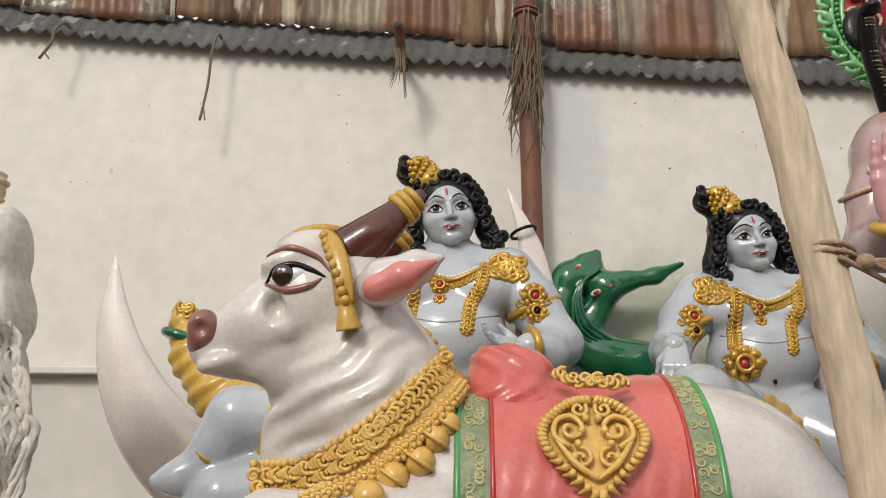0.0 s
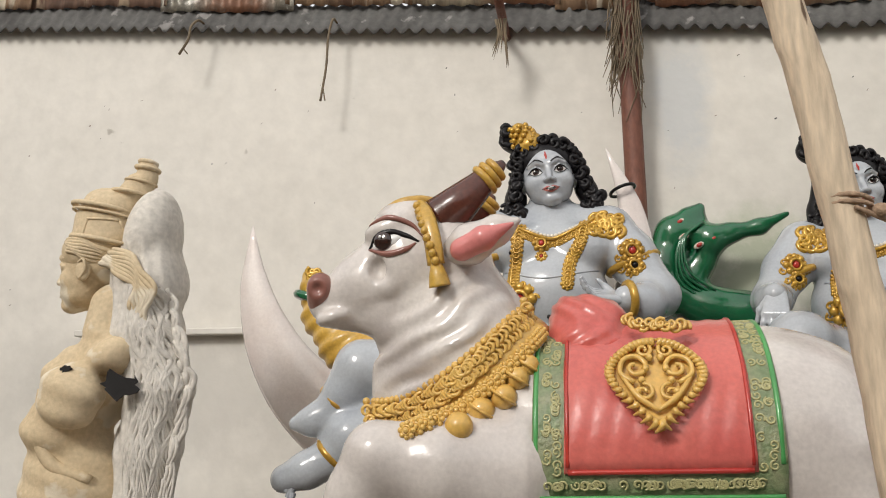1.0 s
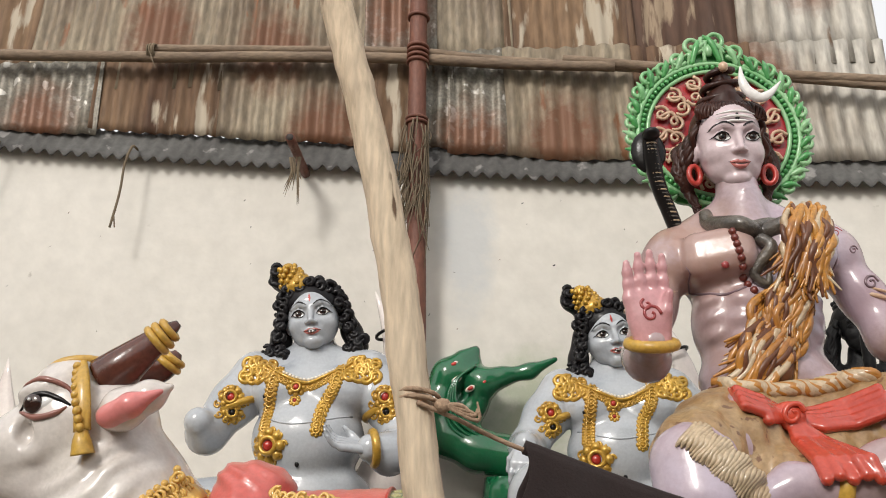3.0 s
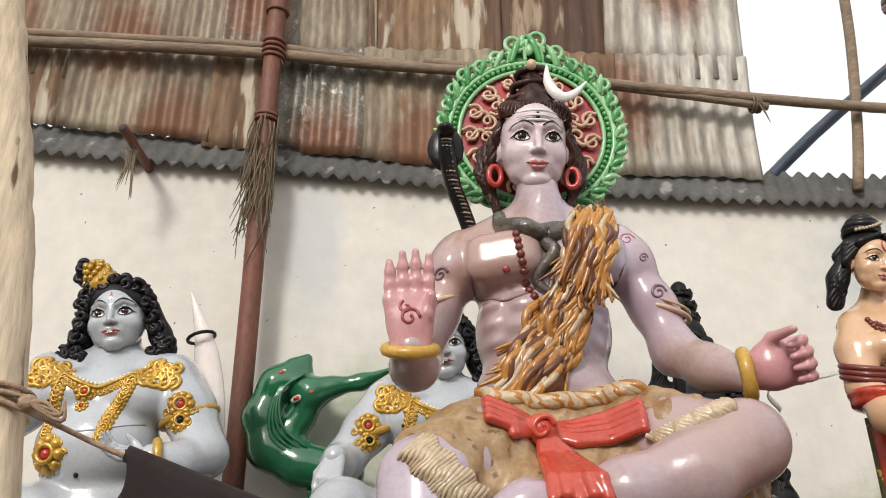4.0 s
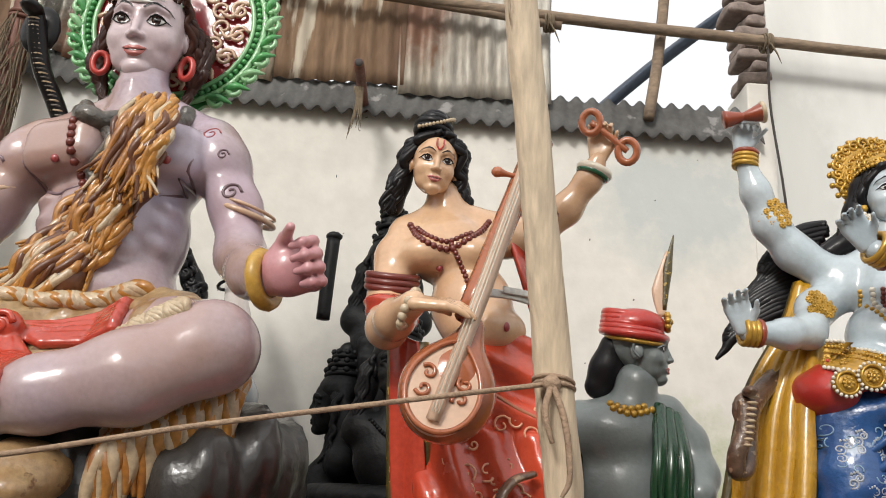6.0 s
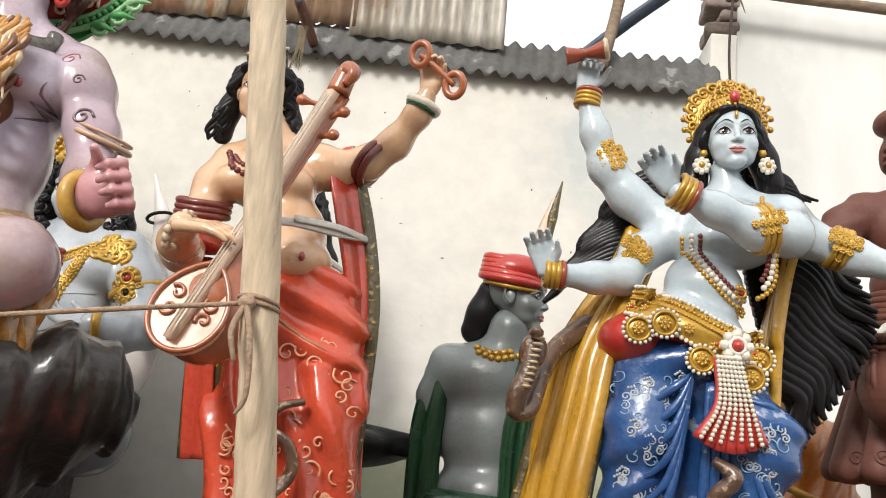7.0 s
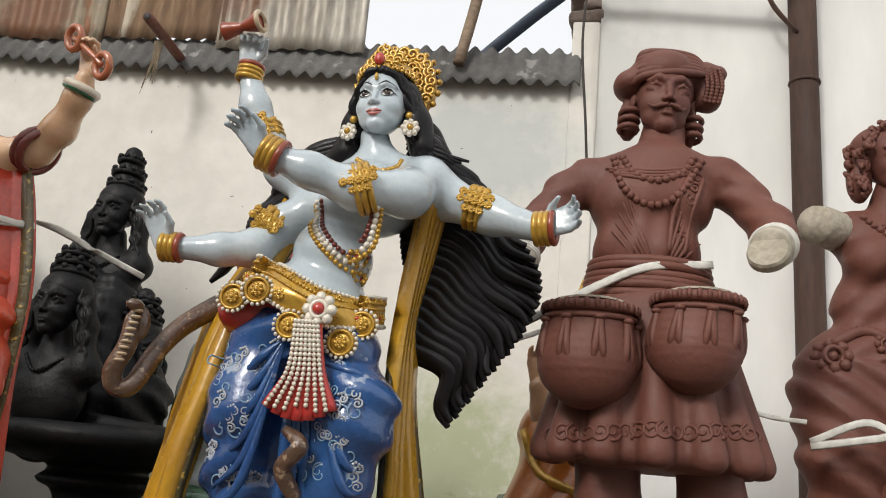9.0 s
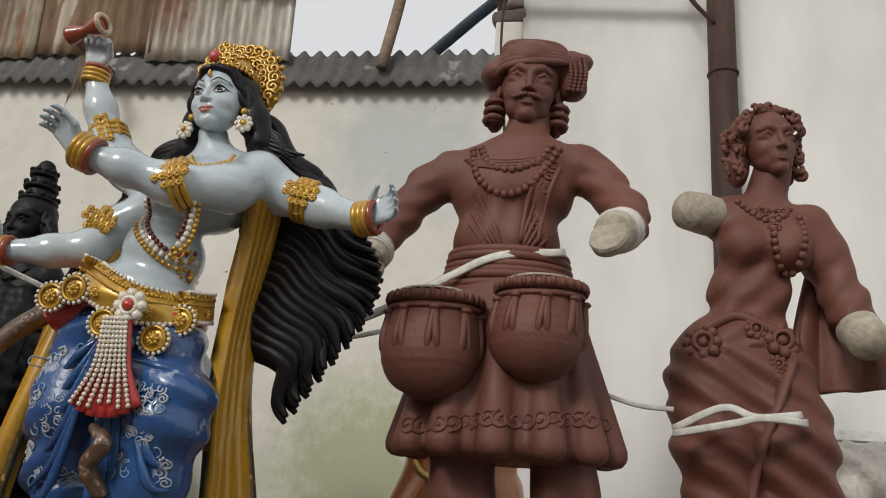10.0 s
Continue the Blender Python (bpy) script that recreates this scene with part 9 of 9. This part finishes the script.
stand.box((0.404, -0.1, 1.609), (0.24, 0.14, 0.05), 0.02, (0, 6, 0))
stand.cap((0.13, 0.02, 1.45), (0.154, 0.02, 1.25), 0.2, 0.16)
stand.ell((0.14, 0.02, 1.4), (0.26, 0.26, 0.05))
stand.ell((0.161, 0.02, 1.193), (0.34, 0.34, 0.07))
stand.ell((0.209, 0.02, 0.963), (0.42, 0.42, 0.2))
stand.box((0, 0.05, 0.5), (0.4, 0.38, 0.52), 0.05)
f.clay(stand, BLACK)
f.tube([(-0.277, -0.5, 2.253), (-0.272, -0.5, 2.42), (-0.265, -0.5, 2.592)], 0.028, BLACK, 10)
f.ball((-0.263, -0.5, 2.605), (0.036, 0.036, 0.02), BLACK)
f.thing("black_busts_statue", (2.85, 4.05, 0), "matt black statue of clustered busts on a spouted stand", "statue")

# ---- figure with a red turban, seen from behind ----
ASH = enamel("ash_blue_skin", (0.21, 0.235, 0.23), 0.3, (0.13, 0.15, 0.145), 0.5, 0.1, 0.3)
DARKGREEN = enamel("dark_green_shawl_paint", (0.012, 0.05, 0.02), 0.25, (0.02, 0.09, 0.035), 0.5, 0.2, 0.5)
f = Form()
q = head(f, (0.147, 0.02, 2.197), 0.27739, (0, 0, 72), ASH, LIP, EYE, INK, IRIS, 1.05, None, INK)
s = 0.27739
b = Clay(0.012, 0.04)
b.cap((0.035, 0.05, 2.068), (0.017, 0.06, 1.957), 0.08235, 0.09102)
b.ell((-0.026, 0.1, 1.87), (0.21238, 0.16, 0.1517))
b.ell((0.001, 0.1, 1.657), (0.19504, 0.15, 0.21671))
b.ell((0.018, 0.1, 1.43), (0.21671, 0.17, 0.1517))
b.chain([(0.156, 0.1, 1.954), (0.238, 0.1, 1.852), (0.267, 0.05, 1.723), (0.244, -0.03, 1.656)], [0.08235, 0.07802, 0.07368, 0.06068])
b.chain([(-0.196, 0.1, 1.92), (-0.233, 0.12, 1.786), (-0.222, 0.12, 1.614)], [0.07368, 0.06501, 0.05635])
f.clay(b, ASH)
tb = Clay(0.01, 0.03)
tb.ell(q(0, 0.1, 0.36), (0.42 * s, 0.46 * s, 0.26 * s), (0, 0, 72))
f.clay(tb, RED)
for k in range(5):
    f.ring(q(0, 0.1 + 0.03 * k, 0.24 + 0.075 * k), (0.1, -0.2, 1), (0.45 - 0.04 * k) * s, 0.065 * s, RED, 24)
f.ring(q(0, 0.08, 0.16), (0.1, -0.25, 1), 0.42 * s, 0.035 * s, GOLD, 24)
flower(f, q(0, -0.38, 0.42), (1, -0.2, 0), 0.16 * s, GOLD, GOLD)
f.tube([q(0, -0.3, 0.5), q(0, -0.28, 0.9), q(0, -0.4, 1.5)], [0.05 * s, 0.12 * s, 0.02 * s], LUTE_FACE, 8, flat=0.3)
f.tube([q(0, -0.34, 0.6), q(0, -0.4, 1.2), q(0, -0.5, 1.75)], [0.03 * s, 0.07 * s, 0.01 * s], OLIVE, 8, flat=0.4)
rg = random.Random(12)
hc = Clay(0.012, 0.03)
hc.chain([q(0, 0.38, 0.05), q(0.05, 0.5, -0.25), q(0.05, 0.62, -0.5)], [0.22 * s, 0.24 * s, 0.2 * s])
f.clay(hc, HAIR)
curls(f, q, s, HAIR, rg, [(0.25, 0.3, 0.02), (0.28, 0.4, -0.15), (0.25, 0.5, -0.3), (0.25, 0.6, -0.45), (0.25, 0.7, -0.55), (0.25, 0.45, -0.5), (0.3, 0.2, -0.02)], 0.16)
f.cling = b
for pts in ([(-0.083, -0.1, 1.974), (-0.019, -0.1, 1.954), (0.063, -0.1, 1.973)], [(-0.075, -0.1, 1.953), (-0.007, -0.1, 1.934), (0.085, -0.1, 1.96)]):
    f.beads(pts, 0.01517, GOLD, 1.7)
f.cling = None
f.ball(q(0.36, 0.0, -0.22), 0.06 * s, GOLD)
f.tube([q(0.36, 0.0, -0.2), q(0.37, 0.0, -0.42)], [0.03 * s, 0.07 * s], GOLD, 8)
drape(f, [(0.102, 0, 1.979), (0.075, -0.1, 1.798), (0.059, -0.11, 1.635), (0.067, -0.1, 1.328)], [(0.181, 0.02, 1.946), (0.193, -0.06, 1.771), (0.191, -0.07, 1.61), (0.199, -0.05, 1.338)], DARKGREEN, DARKGREEN, 2.5, 0.02)
drape(f, [(-0.256, 0.1, 1.892), (-0.286, 0.1, 1.693), (-0.288, 0.1, 1.501), (-0.277, 0.1, 1.277)], [(-0.202, 0.05, 1.87), (-0.201, 0.04, 1.697), (-0.201, 0.04, 1.51), (-0.171, 0.04, 1.293)], DARKGREEN, DARKGREEN, 1.5, 0.02)
d = Clay(0.014, 0.04)
d.ell((0.014, 0.1, 1.348), (0.27089, 0.22, 0.16253))
d.box((-0.03, 0.05, 0.65), (0.28, 0.24, 0.66), 0.08)
d.fold(lambda x, y, z: 0.008 * np.sin(75 * z + 6 * x))
f.clay(d, DARKGREEN)
f.thing("turbaned_statue", (3.8, 3.5, 0), "ash-blue seated statue in a red turban with green shawl", "statue")

# ---- lady in an orange sari, behind the drummer ----
SARI = enamel("orange_sari_paint", (0.5, 0.17, 0.025), 0.3, (0.4, 0.11, 0.02), 0.6, 0.2)
WHEAT = enamel("wheat_skin", (0.5, 0.31, 0.18), 0.3, (0.42, 0.24, 0.13), 0.5)
f = Form()
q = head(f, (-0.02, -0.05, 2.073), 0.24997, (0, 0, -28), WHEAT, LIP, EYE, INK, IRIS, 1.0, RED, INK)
s = 0.24997
hc = Clay(0.012, 0.03)
hc.ell(q(0, 0.16, 0.16), (0.42 * s, 0.4 * s, 0.38 * s))
hc.ell(q(0.2, 0.4, -0.1), (0.3 * s, 0.3 * s, 0.35 * s))
f.clay(hc, HAIR)
cr = Clay(0.01, 0.02)
cr.cap(q(0, 0.05, 0.5), q(0, 0.1, 1.2), 0.24 * s, 0.03 * s)
f.clay(cr, GOLD)
for z, r in ((0.42, 0.34), (0.56, 0.28), (0.72, 0.22)):
    f.ring(q(0, 0.06, z), (0, 0.1, 1), r * s, 0.05 * s, GOLD, 18)
for i in (-1, 1):
    flower(f, q(0.38 * i, 0.0, -0.2), (i, -0.5, 0), 0.12 * s, GOLD, RED)
b = Clay(0.012, 0.04)
b.cap((0.028, 0.05, 2.016), (0.036, 0.07, 1.906), 0.06695, 0.08035)
b.chain([(-0.033, 0, 1.737), (-0.086, -0.07, 1.82), (-0.116, -0.1, 1.908)], [0.06695, 0.05356, 0.04017])
f.clay(b, WHEAT)
h = Clay(0.007, 0.02)
hand(h, (-0.114, -0.1, 1.909), (-0.1, 0, 1), (0.5, -1, 0), 0.16739, 24, 1)
f.clay(h, WHEAT)
d = Clay(0.012, 0.04)
d.ell((0.037, 0.07, 1.729), (0.22318, 0.16, 0.16739))
d.ell((-0.058, 0, 1.76), (0.11159, 0.14, 0.10713))
d.chain([(0.018, 0.07, 1.64), (0.025, 0.07, 1.385), (0.059, 0.09, 1.079)], [0.20086, 0.26782, 0.29014])
d.fold(lambda x, y, z: 0.008 * np.sin(60 * (x - 0.5 * z)))
f.clay(d, SARI)
f.cling = d
f.beads([(-0.085, -0.05, 1.858), (-0.02, -0.05, 1.826), (0.074, -0.05, 1.857)], 0.01562, GOLD, 1.7)
f.tube([(-0.165, -0.05, 1.747), (-0.097, -0.05, 1.606), (0.05, -0.05, 1.539)], 0.01785, GOLD, 7)
f.cling = None
pl = Clay(0.025, 0.05)
pl.box((0, 0.05, 0.5), (0.28, 0.25, 0.52), 0.05)
f.clay(pl, OCHRE)
f.thing("sari_lady_statue", (5.0, 3.7, 0), "painted lady statue in an orange sari with gilt crown", "statue")

# ribbed dark bundle and a lump of grey plaster, at the foot of the tall wall
f = Form()
b = Clay(0.016, 0.05)
b.ell((-0.03, 0.1, 1.371), (0.14302, 0.15, 0.17878))
b.box((0.0, 0.1, 0.7), (0.15, 0.15, 0.72), 0.08)
b.fold(lambda x, y, z: 0.01 * np.sin(120 * x + 25 * z))
f.clay(b, DARKGREEN)
f.thing("ribbed_statue_base", (4.85, 4.0, 0), "dark green ribbed plaster base", "statue base")
f = Form()
b = Clay(0.018, 0.04)
b.ell((-0.197, 0.1, 1.692), (0.19358, 0.18, 0.13665))
b.ell((-0.313, 0.05, 1.642), (0.11387, 0.16, 0.11387))
b.box((0.05, 0.1, 0.75), (0.25, 0.2, 0.75), 0.1)
b.fold(lambda x, y, z: 0.02 * np.sin(31 * x + 7 * z) * np.sin(27 * z + 9 * y) + 0.01 * np.sin(70 * x) * np.cos(60 * z))
f.clay(b, CHALK)
f.thing("plaster_block", (6.7, 4.0, 0), "rough lump of grey moulding plaster", "plaster block")
# white slatted shutter leaning on the wall
shut = new("slatted_shutter")
tagged(shut, "white slatted wooden shutter leaning against the wall", "shutter")
shut.location = (6.9, 4.72, 0)
SLATPAINT = material("white_slat_paint", (0.66, 0.65, 0.62), 0.5, second=(0.5, 0.49, 0.46), grain=30, blotch=5)
one = block((-0.52, -0.012, -0.028), (0.52, 0.012, 0.028), SLATPAINT, 0.004).data("slat")
for i in range(19):
    sl = new("slat", one)
    sl.parent = shut
    sl.location, sl.rotation_euler = (0, 0.005 * i, 0.12 + 0.1 * i), (radians(-24), 0, 0)
for x in (-0.55, 0.55):
    u = block((x - 0.03, -0.03, 0), (x + 0.03, 0.03, 2.08), SLATPAINT, 0.005).thing("stile", parent=shut)
    u.rotation_euler = (radians(-2.8), 0, 0)

# ---- rope between the posts, cloths on it, straps ----
r = Form()
line = [(0.70, 1.52, 1.845), (0.78, 1.55, 1.815), (0.95, 1.6, 1.745), (1.4, 1.66, 1.6), (1.85, 1.72, 1.555), (2.2, 1.77, 1.58), (2.62, 1.83, 1.67), (3.0, 1.89, 1.745), (3.27, 1.955, 1.80)]
r.tube(line, 0.0055, ROPE, 7, 10)
for k in range(2):
    r.ring((0.7 - 0.002 * k, 1.57, 1.852 + 0.012 * k), (0.1, 0.15 + 0.08 * k, 1), 0.048, 0.0055, ROPE, 18)
    r.ring((3.287 - 0.002 * k, 1.998, 1.8 + 0.011 * k), (0.1, 0.1 + 0.06 * k, 1), 0.042, 0.0045, ROPE, 18)
r.ball((0.755, 1.535, 1.84), (0.02, 0.016, 0.016), ROPE)
for k in range(4):
    r.tube([(0.76, 1.53, 1.84), (0.80 + 0.01 * k, 1.52, 1.835 - 0.01 * k), (0.83, 1.52, 1.80 + 0.015 * k)], [0.006, 0.005, 0.002], ROPE, 5)
r.ball((3.275, 1.95, 1.80), (0.02, 0.016, 0.018), ROPE)
r.tube([(3.275, 1.945, 1.8), (3.26, 1.93, 1.74), (3.275, 1.93, 1.68)], [0.007, 0.007, 0.005], ROPE, 6)
r.tube([(3.275, 1.945, 1.8), (3.3, 1.93, 1.72), (3.31, 1.93, 1.62), (3.295, 1.93, 1.58)], [0.007, 0.007, 0.006, 0.004], ROPE, 6)
r.thing("clothes_rope", label="jute rope knotted between the two wooden posts", category="rope")
BROWN = material("dark_brown_cotton", (0.024, 0.013, 0.012), 0.95, second=(0.015, 0.009, 0.008), grain=160, blotch=4, bump=0.3, bump_scale=200, contrast=0.25)
DENIM = material("faded_denim", (0.1, 0.15, 0.22), 0.9, second=(0.05, 0.08, 0.13), grain=180, blotch=5, bump=0.4, bump_scale=220, contrast=0.3)
CRIMSON = material("crimson_cotton", (0.22, 0.02, 0.035), 0.9, second=(0.15, 0.012, 0.025), grain=150, blotch=4, bump=0.3, bump_scale=180)
sp = spline(line, 10)


def hung(x0, x1, drop, mat, name, label, seed):
    """A cloth folded over the rope, both halves hanging in soft folds."""
    f = Form()
    for side in (-1, 1):
        def fn(u, v):
            x = x0 + (x1 - x0) * u
            top = np.interp(x, sp[:, 0], sp[:, 2]) + 0.012
            y = np.interp(x, sp[:, 0], sp[:, 1])
            out = side * (0.012 + 0.03 * v * (side < 0)) + 0.022 * v * np.sin(17 * u + seed + 2 * v) + 0.012 * v * np.sin(41 * u + 3 * seed)
            return x + 0.045 * v * np.sin(8 * v + seed) * (1 - u) - 0.06 * v * (1 - u) + 0.012 * np.sin(19 * v) * (1 - u), y + out, top - drop * v * (1 if side < 0 else 0.7) - 0.02 * np.sin(8 * u) * v
        f.sheet(fn, 60, 40, mat, 0.004)
    f.tube([(x, np.interp(x, sp[:, 0], sp[:, 1]), np.interp(x, sp[:, 0], sp[:, 2]) + 0.006) for x in np.linspace(x0, x1, 9)], 0.016, mat, 8, 4)
    return f.thing(name, label=label, category="cloth", group="cloths on the rope")


hung(0.93, 1.37, 0.62, BROWN, "hanging_cloth", "dark brown cotton cloth hung over the rope", 0.4)
hung(1.385, 1.72, 0.5, DENIM, "hanging_cloth", "faded blue denim hung over the rope", 2.0)
hung(1.73, 2.2, 0.45, CRIMSON, "hanging_cloth", "crimson cotton cloth hung over the rope", 3.1)
st = Form()
st.tube([(4.735, 2.8, 1.915), (4.885, 2.95, 2.029), (5.061, 3, 2.146), (5.207, 2.99, 2.21), (5.398, 3.05, 2.242)], 0.013, STRAP, 6, flat=0.2, up=(0, 1, 0))
st.tube([(4.737, 2.8, 1.892), (4.896, 3.2, 2.036), (5.036, 3.25, 2.131)], 0.009, STRAP, 6, flat=0.2, up=(0, 1, 0))
st.thing("packing_strap", label="white packing strap drawn round the drummer statue's waist", category="strap", group="packing straps")
st = Form()
st.tube([(5.724, 3.27, 1.762), (5.864, 3.22, 1.827), (5.956, 3.21, 1.802), (6.095, 3.27, 1.823)], 0.012, STRAP, 6, flat=0.2, up=(0, 1, 0))
st.tube([(5.724, 3.27, 1.749), (5.893, 3.21, 1.782), (5.97, 3.2, 1.801), (6.112, 3.28, 1.801)], 0.012, STRAP, 6, flat=0.2, up=(0, 1, 0))
st.tube([(5.535, 3.4, 1.87), (5.633, 3.4, 1.843), (5.736, 3.35, 1.83)], 0.008, STRAP, 6, flat=0.2, up=(0, 1, 0))
st.thing("packing_strap", label="white packing strap knotted round the lady statue's hips", category="strap", group="packing straps")
st = Form()
st.tube([(3.089, 2.8, 2.22), (3.081, 3.2, 2.299), (3.007, 3.65, 2.327), (3.129, 3.85, 2.275)], 0.014, STRAP, 6, flat=0.2, up=(0, 1, 0))
st.thing("packing_strap", label="white packing strap from sage statue to black busts", category="strap", group="packing straps")
